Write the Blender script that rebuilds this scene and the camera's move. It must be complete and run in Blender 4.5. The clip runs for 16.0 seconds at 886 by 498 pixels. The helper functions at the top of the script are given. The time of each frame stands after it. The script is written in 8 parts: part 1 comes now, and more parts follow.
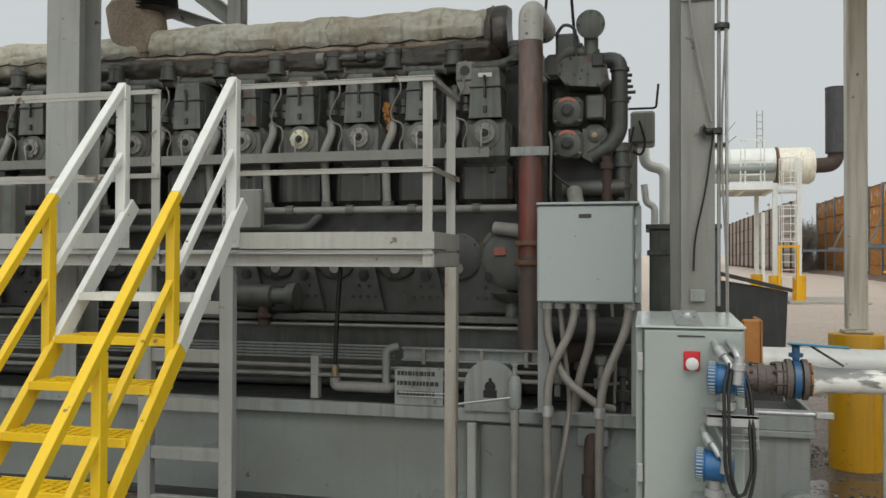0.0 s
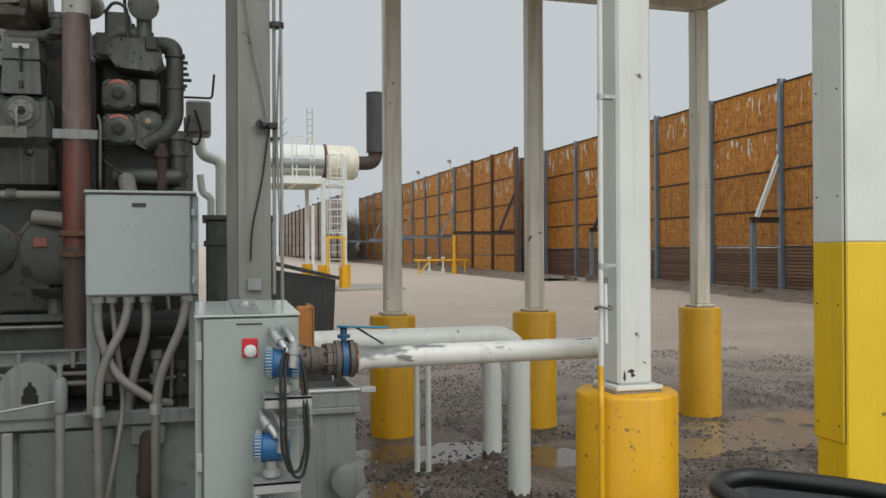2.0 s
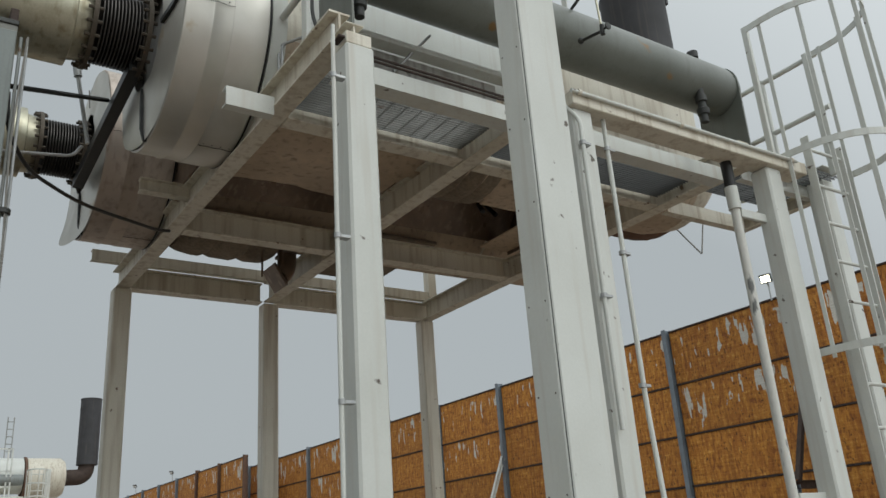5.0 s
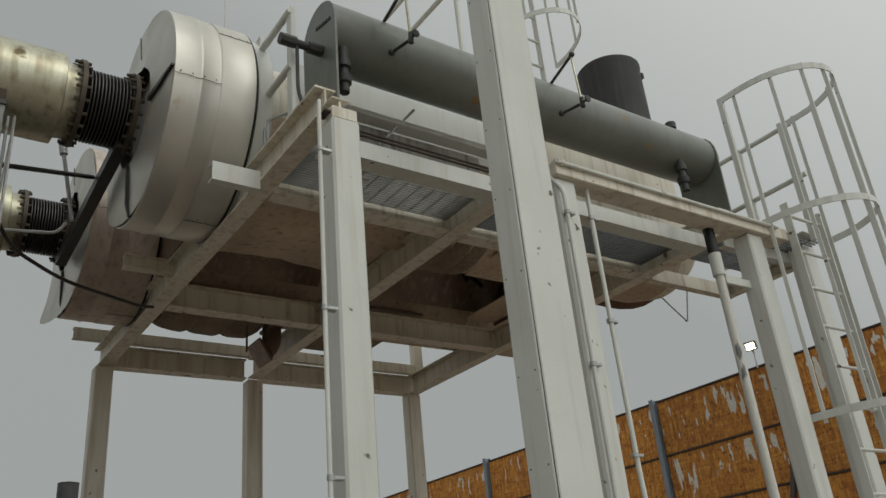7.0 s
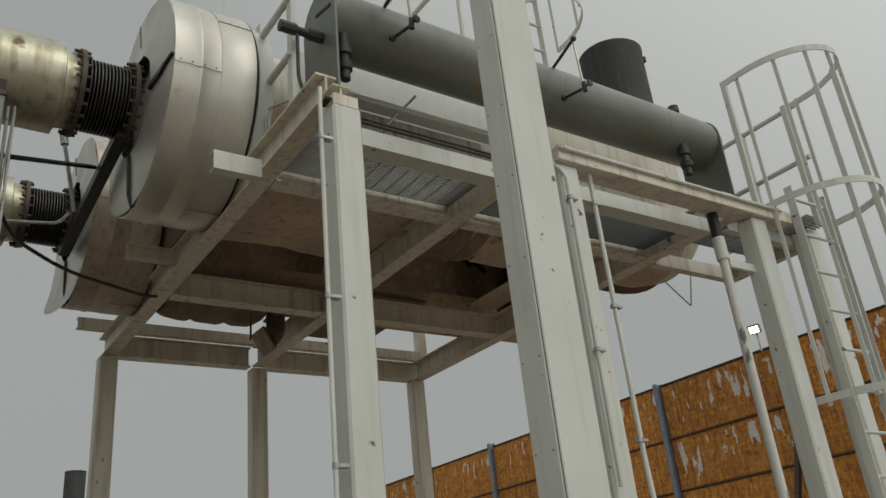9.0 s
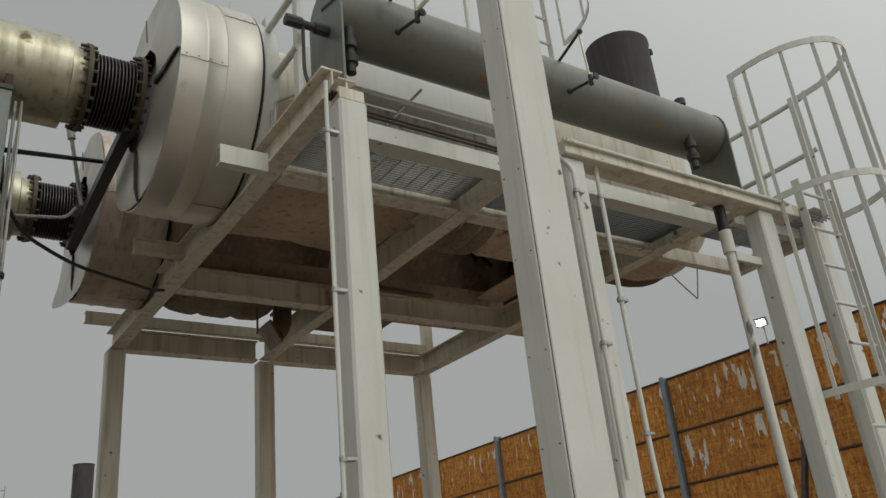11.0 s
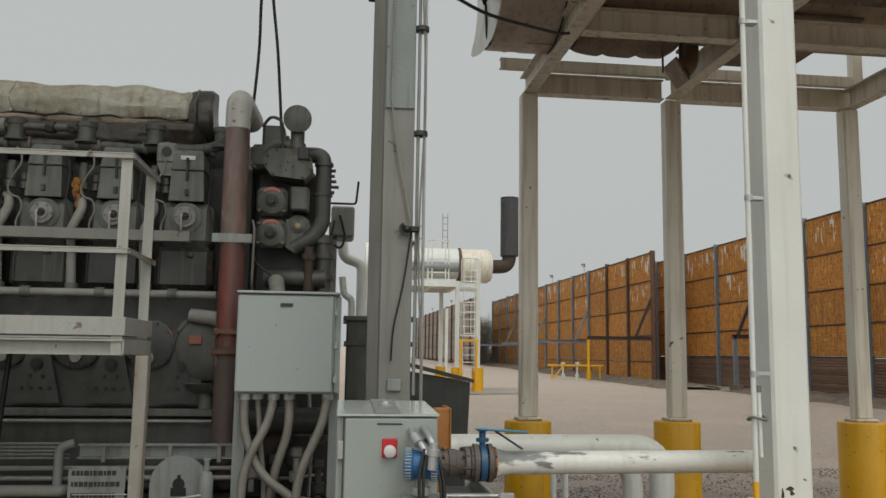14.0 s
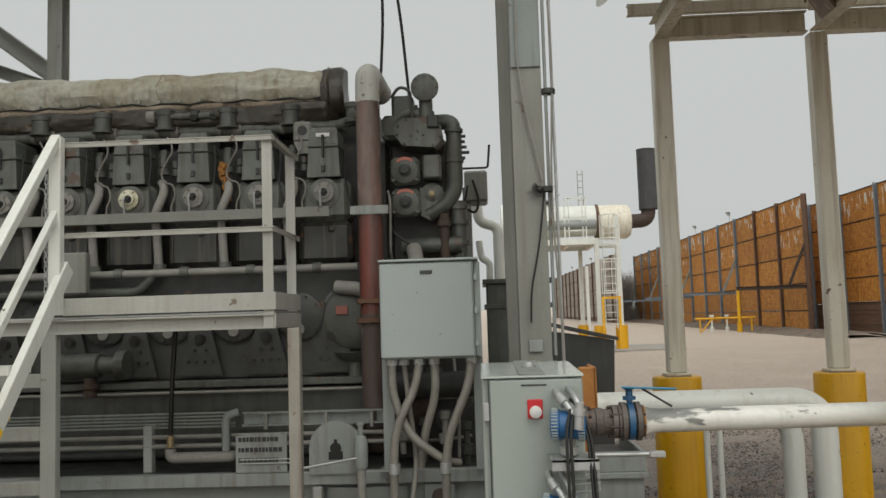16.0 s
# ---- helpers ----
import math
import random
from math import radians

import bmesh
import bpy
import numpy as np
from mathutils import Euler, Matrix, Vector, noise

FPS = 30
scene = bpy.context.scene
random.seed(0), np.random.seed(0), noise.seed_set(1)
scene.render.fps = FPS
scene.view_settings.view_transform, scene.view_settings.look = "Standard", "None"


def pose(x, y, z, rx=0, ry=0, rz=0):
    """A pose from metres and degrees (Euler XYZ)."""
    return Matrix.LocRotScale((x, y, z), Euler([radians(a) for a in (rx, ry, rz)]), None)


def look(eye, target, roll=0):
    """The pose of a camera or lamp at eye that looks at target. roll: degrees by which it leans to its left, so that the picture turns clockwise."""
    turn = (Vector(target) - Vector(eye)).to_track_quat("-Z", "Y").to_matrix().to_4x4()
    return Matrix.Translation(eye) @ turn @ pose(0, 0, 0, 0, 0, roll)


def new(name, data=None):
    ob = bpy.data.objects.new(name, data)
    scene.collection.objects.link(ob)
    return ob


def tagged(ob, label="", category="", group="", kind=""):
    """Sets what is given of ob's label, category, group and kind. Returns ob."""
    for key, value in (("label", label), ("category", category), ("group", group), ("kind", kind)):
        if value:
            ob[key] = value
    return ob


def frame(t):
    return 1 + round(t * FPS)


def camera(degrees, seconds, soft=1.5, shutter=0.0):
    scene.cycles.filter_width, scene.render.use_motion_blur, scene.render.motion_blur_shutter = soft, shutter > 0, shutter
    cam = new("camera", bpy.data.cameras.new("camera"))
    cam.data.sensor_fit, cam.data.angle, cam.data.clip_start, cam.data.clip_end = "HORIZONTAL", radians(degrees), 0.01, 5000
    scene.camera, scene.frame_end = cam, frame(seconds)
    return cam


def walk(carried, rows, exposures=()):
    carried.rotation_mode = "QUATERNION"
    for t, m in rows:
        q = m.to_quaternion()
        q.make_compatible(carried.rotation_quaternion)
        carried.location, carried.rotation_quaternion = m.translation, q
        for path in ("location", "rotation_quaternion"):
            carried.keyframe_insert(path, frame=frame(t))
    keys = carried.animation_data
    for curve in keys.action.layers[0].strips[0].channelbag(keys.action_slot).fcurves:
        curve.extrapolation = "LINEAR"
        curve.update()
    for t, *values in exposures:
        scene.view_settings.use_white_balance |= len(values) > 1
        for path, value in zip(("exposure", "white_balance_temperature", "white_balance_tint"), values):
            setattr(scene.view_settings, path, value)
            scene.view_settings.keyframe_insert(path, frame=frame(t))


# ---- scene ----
cam = camera(55.6, 16.0)
PATH = [
    (0, (0.081, 0.049, 1.664), (-0.394, 1.992, 1.693), 0.2),
    (0.5, (0.091, 0.023, 1.667), (-0.121, 2.011, 1.678), -0.3),
    (1, (0.077, 0.027, 1.663), (0.149, 2.026, 1.654), 0.0),
    (1.5, (0.072, 0.02, 1.665), (0.424, 1.989, 1.656), -0.3),
    (2, (0.067, 0.011, 1.66), (0.616, 1.935, 1.667), -0.3),
    (2.5, (0.059, 0.016, 1.659), (0.806, 1.871, 1.71), -0.5),
    (3, (0.045, 0.022, 1.661), (0.916, 1.819, 1.774), -1.3),
    (3.5, (0.04, 0.028, 1.662), (0.982, 1.772, 1.926), -2.0),
    (4, (0.039, 0.035, 1.663), (1.043, 1.718, 2.067), -3.1),
    (4.5, (0.042, 0.038, 1.67), (1.091, 1.646, 2.23), -3.7),
    (5, (0.042, 0.051, 1.667), (1.116, 1.592, 2.354), -4.1),
    (7.5, (0.03, 0.07, 1.657), (1.11, 1.526, 2.502), -5.7),
    (8, (0.032, 0.067, 1.656), (1.111, 1.526, 2.497), -5.7),
    (8.5, (0.031, 0.076, 1.66), (1.112, 1.539, 2.491), -6.0),
    (9, (0.036, 0.077, 1.666), (1.116, 1.551, 2.481), -6.1),
    (11.5, (0.034, 0.074, 1.668), (1.096, 1.572, 2.461), -5.9),
    (12, (0.035, 0.059, 1.663), (1.007, 1.652, 2.384), -4.2),
    (12.5, (0.041, 0.037, 1.66), (0.835, 1.774, 2.256), -2.0),
    (13, (0.041, 0.039, 1.663), (0.644, 1.888, 2.129), -0.5),
    (13.5, (0.04, 0.029, 1.654), (0.434, 1.963, 1.98), 0.4),
    (14, (0.036, 0.013, 1.653), (0.273, 1.983, 1.904), 0.8),
    (14.5, (0.043, 0.01, 1.656), (0.176, 1.995, 1.865), -0.1),
    (15, (0.041, 0.015, 1.657), (0.091, 2.005, 1.845), -0.7),
    (15.5, (0.042, 0.009, 1.658), (0.026, 2.002, 1.825), -1.0),
    (16, (0.045, 0.022, 1.656), (-0.042, 2.014, 1.82), -1.8),
]
EXPOSURES = [
    (0, 0.30, 6500, 8), (1.5, 0.26, 6400, 8), (3, 0.12, 6300, 8), (4.5, -0.03, 6250, 7), (5.2, -0.20, 6250, 6),
    (7.4, -0.50, 6700, 6), (9.2, -0.49, 6750, 6), (11.3, -0.44, 6750, 7), (12, -0.43, 6700, 7), (12.5, -0.15, 6700, 7),
    (13.5, -0.03, 6650, 8), (14.5, 0.08, 6700, 8), (16, 0.21, 6750, 8),
]
walk(cam, [(t, look(eye, target, roll)) for t, eye, target, roll in PATH], EXPOSURES)

# ---- world, sun ----
world = bpy.data.worlds.new("overcast_sky")
scene.world = world
world.use_nodes = True
wn, wl = world.node_tree.nodes, world.node_tree.links
wn.clear()
SUN_EL, SUN_AZ = 48.0, 160.0          # degrees; azimuth clockwise from +y
sky = wn.new("ShaderNodeTexSky")
sky.sky_type, sky.sun_disc = "NISHITA", False
sky.sun_elevation, sky.sun_rotation = radians(SUN_EL), radians(SUN_AZ)
sky.air_density, sky.dust_density = 2.0, 6.0
grey_sky = wn.new("ShaderNodeHueSaturation")
grey_sky.inputs["Saturation"].default_value = 0.12
grey_sky.inputs["Value"].default_value = 0.10
wl.new(sky.outputs[0], grey_sky.inputs["Color"])
wtc = wn.new("ShaderNodeTexCoord")
sdot = wn.new("ShaderNodeVectorMath")
sdot.operation = "DOT_PRODUCT"
sun_way = Vector((math.sin(radians(SUN_AZ)) * math.cos(radians(SUN_EL)), math.cos(radians(SUN_AZ)) * math.cos(radians(SUN_EL)), math.sin(radians(SUN_EL))))
sdot.inputs[1].default_value = sun_way
wl.new(wtc.outputs["Generated"], sdot.inputs[0])
cloud = wn.new("ShaderNodeValToRGB")
cloud.color_ramp.elements[0].position, cloud.color_ramp.elements[0].color = 0.05, (0.50, 0.525, 0.54, 1)
cloud.color_ramp.elements[1].position, cloud.color_ramp.elements[1].color = 1.0, (1.42, 1.435, 1.42, 1)
wl.new(sdot.outputs["Value"], cloud.inputs[0])
wmix = wn.new("ShaderNodeMixRGB")
wmix.inputs[0].default_value = 0.12
wl.new(cloud.outputs[0], wmix.inputs[1])
wl.new(grey_sky.outputs[0], wmix.inputs[2])
wbg = wn.new("ShaderNodeBackground")
wbg.inputs[1].default_value = 1.0
wl.new(wmix.outputs[0], wbg.inputs[0])
wout = wn.new("ShaderNodeOutputWorld")
wl.new(wbg.outputs[0], wout.inputs[0])

sun_lamp = bpy.data.lights.new("sun", "SUN")
sun_lamp.energy, sun_lamp.angle, sun_lamp.color = 0.55, radians(25), (1.0, 0.97, 0.92)
sun_ob = new("sun", sun_lamp)
sun_ob.matrix_world = look(sun_way * 30, (0, 0, 0))


# ---- geometry kit ----
def unit(v):
    return np.array(v, float) / max(np.linalg.norm(v), 1e-9)


def side_axes(d, up=None):
    d = unit(d)
    if up is None:
        up = (0, 0, 1) if abs(d[2]) < 0.9 else (1, 0, 0)
    u = unit(np.cross(up, d))
    return u, np.cross(d, u)


class Kit:
    """Gathers vertices and faces of one mesh."""

    def __init__(self):
        self.v, self.f, self.s = [], [], []

    def add(self, verts, faces, smooth=False):
        o = len(self.v)
        self.v += [tuple(map(float, p)) for p in verts]
        self.f += [tuple(o + i for i in f) for f in faces]
        self.s += [smooth] * len(faces)
        return self

    def box(self, x0, x1, y0, y1, z0, z1, c=0.004):
        c = min(c, (x1 - x0) * 0.4, (y1 - y0) * 0.4, (z1 - z0) * 0.4)
        m = np.array([(x0 + x1) / 2, (y0 + y1) / 2, (z0 + z1) / 2])
        h = np.array([(x1 - x0) / 2, (y1 - y0) / 2, (z1 - z0) / 2])
        return self.obox(m, h, np.eye(3), c)

    def obox(self, m, h, axes, c=0.004):
        """A box of half sizes h round m on three unit axes, its edges cut by c."""
        m, h = np.array(m, float), np.array(h, float)
        idx, verts = {}, []
        for sx in (-1, 1):
            for sy in (-1, 1):
                for sz in (-1, 1):
                    s = np.array([sx, sy, sz])
                    for a in range(3):
                        q = s * (h - c)
                        q[a] = s[a] * h[a]
                        idx[sx, sy, sz, a] = len(verts)
                        verts.append(m + q @ np.array(axes))
        faces = []
        for a in range(3):
            b, d = [(1, 2), (2, 0), (0, 1)][a]
            for s in (-1, 1):
                ring = []
                for tb, td in ((-1, -1), (1, -1), (1, 1), (-1, 1)):
                    k = [0, 0, 0]
                    k[a], k[b], k[d] = s, tb, td
                    ring.append(idx[k[0], k[1], k[2], a])
                faces.append(ring if s > 0 else ring[::-1])
        for a in range(3):
            b, d = [(1, 2), (2, 0), (0, 1)][a]
            for sb in (-1, 1):
                for sd in (-1, 1):
                    k0, k1 = [0, 0, 0], [0, 0, 0]
                    k0[a], k0[b], k0[d] = -1, sb, sd
                    k1[a], k1[b], k1[d] = 1, sb, sd
                    q = [idx[(*k0, b)], idx[(*k1, b)], idx[(*k1, d)], idx[(*k0, d)]]
                    faces.append(q if sb * sd > 0 else q[::-1])
        for sx in (-1, 1):
            for sy in (-1, 1):
                for sz in (-1, 1):
                    t = [idx[sx, sy, sz, i] for i in range(3)]
                    faces.append(t if sx * sy * sz > 0 else t[::-1])
        return self.add(verts, faces)

    def bar(self, p, q, w, d, up=None, c=0.003):
        """A rectangular bar from p to q, w wide and d deep."""
        p, q = np.array(p, float), np.array(q, float)
        u, v = side_axes(q - p, up)
        return self.obox((p + q) / 2, (w / 2, d / 2, np.linalg.norm(q - p) / 2), (u, v, unit(q - p)), c)

    def prism(self, prof, p, q, up=None):
        """A closed outline (u, v) carried from p to q."""
        p, q = np.array(p, float), np.array(q, float)
        u, v = side_axes(q - p, up)
        n = len(prof)
        a = [p + u * x + v * y for x, y in prof]
        b = [q + u * x + v * y for x, y in prof]
        faces = [(i, (i + 1) % n, n + (i + 1) % n, n + i) for i in range(n)]
        return self.add(a + b, faces + [tuple(range(n))[::-1], tuple(range(n, 2 * n))])

    def ibeam(self, p, q, w, d, up=None, t=0.012):
        a, b = w / 2, d / 2
        return self.prism([(-a, -b), (a, -b), (a, -b + t), (t / 2, -b + t), (t / 2, b - t), (a, b - t), (a, b), (-a, b), (-a, b - t), (-t / 2, b - t), (-t / 2, -b + t), (-a, -b + t)], p, q, up)

    def channel(self, p, q, w, d, up=None, t=0.01, flip=1):
        a, b = w / 2 * flip, d / 2
        prof = [(-a, -b), (a, -b), (a, -b + t), (-a + t * flip, -b + t), (-a + t * flip, b - t), (a, b - t), (a, b), (-a, b)]
        return self.prism(prof if flip > 0 else prof[::-1], p, q, up)

    def angle(self, p, q, w, d, up=None, t=0.008, fu=1, fv=1):
        prof = [(0, 0), (w * fu, 0), (w * fu, t * fv), (t * fu, t * fv), (t * fu, d * fv), (0, d * fv)]
        return self.prism(prof if fu * fv > 0 else prof[::-1], p, q, up)

    def ring(self, c, u, v, r, n):
        return [np.array(c) + (u * math.cos(2 * math.pi * i / n) + v * math.sin(2 * math.pi * i / n)) * r for i in range(n)]

    def cyl(self, p, q, r, r2=None, n=18, caps=True):
        p, q = np.array(p, float), np.array(q, float)
        r2 = r if r2 is None else r2
        u, v = side_axes(q - p)
        a, b = self.ring(p, u, v, r, n), self.ring(q, u, v, r2, n)
        self.add(a + b, [(i, (i + 1) % n, n + (i + 1) % n, n + i) for i in range(n)], True)
        if caps:
            self.add(a, [tuple(range(n))[::-1]])
            self.add(b, [tuple(range(n))])
        return self

    def lathe(self, p, way, prof, n=24, caps=True):
        """Turns the outline of (distance, radius) round the axis from p."""
        p, way = np.array(p, float), unit(way)
        u, v = side_axes(way)
        rings = [self.ring(p + way * d, u, v, max(r, 1e-4), n) for d, r in prof]
        for a, b in zip(rings, rings[1:]):
            self.add(a + b, [(i, (i + 1) % n, n + (i + 1) % n, n + i) for i in range(n)], True)
        if caps:
            self.add(rings[0], [tuple(range(n))[::-1]])
            self.add(rings[-1], [tuple(range(n))])
        return self

    def tube(self, pts, r, n=10, bend=0.0, steps=5, caps=True):
        """A round tube along the points, its corners rounded by bend."""
        pts = [np.array(p, float) for p in pts]
        way = [pts[0]]
        for a, b, c in zip(pts, pts[1:], pts[2:]):
            k = min(bend, np.linalg.norm(b - a) * 0.49, np.linalg.norm(c - b) * 0.49)
            if k <= 0:
                way.append(b)
                continue
            s, e = b + unit(a - b) * k, b + unit(c - b) * k
            for i in range(steps + 1):
                t = i / steps
                way.append(s * (1 - t) ** 2 + b * 2 * t * (1 - t) + e * t * t)
        way.append(pts[-1])
        d0 = unit(way[1] - way[0])
        u, v = side_axes(d0)
        rings = []
        for i, p in enumerate(way):
            d = unit(way[min(i + 1, len(way) - 1)] - way[max(i - 1, 0)])
            u = unit(u - d * np.dot(u, d))
            v = np.cross(d, u)
            rings.append(self.ring(p, u, v, r, n))
        verts = [p for ring in rings for p in ring]
        faces = [(k * n + i, k * n + (i + 1) % n, (k + 1) * n + (i + 1) % n, (k + 1) * n + i) for k in range(len(rings) - 1) for i in range(n)]
        self.add(verts, faces, True)
        if caps:
            self.add(rings[0], [tuple(range(n))[::-1]])
            self.add(rings[-1], [tuple(range(n))])
        return self

    def band(self, pts, tall, thick):
        """A flat upright strip bent along the points."""
        pts = [np.array(p, float) for p in pts]
        v = []
        for i, p in enumerate(pts):
            d = unit(pts[min(i + 1, len(pts) - 1)] - pts[max(i - 1, 0)])
            o = np.array((d[1], -d[0], 0)) * thick / 2
            h = np.array((0, 0, tall / 2))
            v += [p - o - h, p + o - h, p + o + h, p - o + h]
        f = [(4 * i + a, 4 * i + (a + 1) % 4, 4 * i + 4 + (a + 1) % 4, 4 * i + 4 + a) for i in range(len(pts) - 1) for a in range(4)]
        m = 4 * len(pts) - 4
        return self.add(v, f + [(3, 2, 1, 0), (m, m + 1, m + 2, m + 3)])

    def sag(self, p, q, drop, r, n=6, k=12):
        """A hanging cable from p to q."""
        p, q = np.array(p, float), np.array(q, float)
        return self.tube([p + (q - p) * i / k - np.array((0, 0, drop * 4 * (i / k) * (1 - i / k))) for i in range(k + 1)], r, n)

    def ball(self, c, r, n=12, sq=(1, 1, 1)):
        prof = [(math.cos(math.pi * i / (n // 2)), math.sin(math.pi * i / (n // 2))) for i in range(n // 2 + 1)]
        verts = [np.array(c) + np.array([r * b * math.cos(2 * math.pi * j / n) * sq[0], r * b * math.sin(2 * math.pi * j / n) * sq[1], r * a * sq[2]]) for a, b in prof for j in range(n)]
        faces = [(k * n + i, (k + 1) * n + i, (k + 1) * n + (i + 1) % n, k * n + (i + 1) % n) for k in range(len(prof) - 1) for i in range(n)]
        return self.add(verts, faces, True)

    def bolts(self, c, way, R, k, r=0.012, h=0.02, start=0.0):
        u, v = side_axes(way)
        for i in range(k):
            a = start + 2 * math.pi * i / k
            p = np.array(c) + (u * math.cos(a) + v * math.sin(a)) * R
            self.cyl(p, p + unit(way) * h, r, n=6)
        return self

    def mesh(self, name, at=(0, 0, 0)):
        me = bpy.data.meshes.new(name)
        v, f, s = self.v, self.f, self.s
        if len(v) < 60000:                # join corners that meet, so that each part is one skin
            seen, v, to, f, s = {}, [], [], [], []
            for p in self.v:
                key = (round(p[0], 5), round(p[1], 5), round(p[2], 5))
                if key not in seen:
                    seen[key] = len(v)
                    v.append(p)
                to.append(seen[key])
            for face, sm in zip(self.f, self.s):
                q = list(dict.fromkeys(to[i] for i in face))
                if len(q) > 2:
                    f.append(q)
                    s.append(sm)
        me.from_pydata([(x - at[0], y - at[1], z - at[2]) for x, y, z in v], [], f)
        me.polygons.foreach_set("use_smooth", s)
        me.update()
        if any(s):
            me.set_sharp_from_angle(angle=radians(38))
        return me


def spot(ob):
    """Where an unturned object stands in the world."""
    p = Vector((0, 0, 0))
    while ob is not None:
        p = p + ob.location
        ob = ob.parent
    return p


def thing(name, at, label, category, group="", kind=""):
    ob = new(name)
    ob.empty_display_size = 0.2
    ob.location = at
    return tagged(ob, label, category, group, kind)


def part(name, g, material, parent, label=""):
    ob = new(name, g.mesh(name, spot(parent)))
    ob.parent = parent
    ob.data.materials.append(material)
    return tagged(ob, label)


def solo(name, g, material, label, category, group="", kind="", at=None):
    a = np.array(g.v)
    at = tuple((a.min(0) + a.max(0)) / 2 * (1, 1, 0) + a.min(0) * (0, 0, 1)) if at is None else at
    ob = new(name, g.mesh(name, at))
    ob.location = at
    ob.data.materials.append(material)
    return tagged(ob, label, category, group, kind)


def piece(name, me, parent, at):
    """One of many alike pieces on a shared mesh, at a place in the world."""
    ob = new(name, me)
    ob.parent = parent
    ob.location = Vector(at) - spot(parent)
    return ob


# ---- materials ----
def surface(name, base, second, rough=0.6, metal=0.0, scale=5.0, blend=0.5, bump=0.15, fine=80.0, spots=None, streaks=None, vary=0.0, rough_var=0.12, stretch=(1, 1, 1), grit=0.12):
    """A painted or plain surface: two colours in patches, fine grain, dark spots or chips (colour, amount, scale), runs down the face (colour, amount)."""
    m = bpy.data.materials.new(name)
    m.use_nodes = True
    n, l = m.node_tree.nodes, m.node_tree.links
    bsdf = n["Principled BSDF"]
    geo = n.new("ShaderNodeNewGeometry")
    mp = n.new("ShaderNodeMapping")
    mp.inputs["Scale"].default_value = stretch
    l.new(geo.outputs["Position"], mp.inputs["Vector"])

    def noise_of(s, detail=4.0, src=mp):
        t = n.new("ShaderNodeTexNoise")
        t.inputs["Scale"].default_value, t.inputs["Detail"].default_value = s, detail
        l.new(src.outputs[0], t.inputs["Vector"])
        return t

    def ramp(src, lo, hi):
        r = n.new("ShaderNodeMapRange")
        r.inputs[1].default_value, r.inputs[2].default_value = lo, hi
        l.new(src, r.inputs[0])
        return r.outputs[0]

    def mix(fac, a, b):
        x = n.new("ShaderNodeMixRGB")
        if isinstance(fac, float):
            x.inputs[0].default_value = fac
        else:
            l.new(fac, x.inputs[0])
        for i, c in ((1, a), (2, b)):
            if isinstance(c, tuple):
                x.inputs[i].default_value = (*c, 1)
            else:
                l.new(c, x.inputs[i])
        return x.outputs[0]

    big = noise_of(scale)
    col = mix(ramp(big.outputs[0], 0.5 - 0.28 * (1.2 - blend), 0.5 + 0.5 * (1.2 - blend)), base, second)
    grain = noise_of(fine, 3.0)
    mul = n.new("ShaderNodeMixRGB")
    mul.blend_type, mul.inputs[0].default_value = "MULTIPLY", grit
    l.new(col, mul.inputs[1])
    l.new(ramp(grain.outputs[0], 0.2, 0.7), mul.inputs[2])
    col = mul.outputs[0]
    if streaks:
        ms = n.new("ShaderNodeMapping")
        ms.inputs["Scale"].default_value = (9, 9, 0.5)
        l.new(geo.outputs["Position"], ms.inputs["Vector"])
        st = noise_of(2.2, 5.0, ms)
        lim = 0.62 - 0.2 * streaks[1]
        col = mix(ramp(st.outputs[0], lim, lim + 0.25), col, streaks[0])
    if spots:
        sp = noise_of(spots[2], 6.0)
        lim = 0.72 - 0.25 * spots[1]
        col = mix(ramp(sp.outputs[0], lim, lim + 0.04), col, spots[0])
    if vary:
        info = n.new("ShaderNodeObjectInfo")
        hsv = n.new("ShaderNodeHueSaturation")
        mr = n.new("ShaderNodeMapRange")
        mr.inputs[3].default_value, mr.inputs[4].default_value = 1 - vary, 1 + vary
        l.new(info.outputs["Random"], mr.inputs[0])
        l.new(mr.outputs[0], hsv.inputs["Value"])
        l.new(col, hsv.inputs["Color"])
        col = hsv.outputs[0]
    l.new(col, bsdf.inputs["Base Color"])
    bsdf.inputs["Metallic"].default_value = metal
    rr = n.new("ShaderNodeMapRange")
    rr.inputs[3].default_value, rr.inputs[4].default_value = max(0.05, rough - rough_var), min(1, rough + rough_var)
    l.new(big.outputs[0], rr.inputs[0])
    l.new(rr.outputs[0], bsdf.inputs["Roughness"])
    if bump:
        bp = n.new("ShaderNodeBump")
        bp.inputs["Strength"].default_value, bp.inputs["Distance"].default_value = bump, 0.01
        l.new(grain.outputs[0], bp.inputs["Height"])
        l.new(bp.outputs[0], bsdf.inputs["Normal"])
    return m


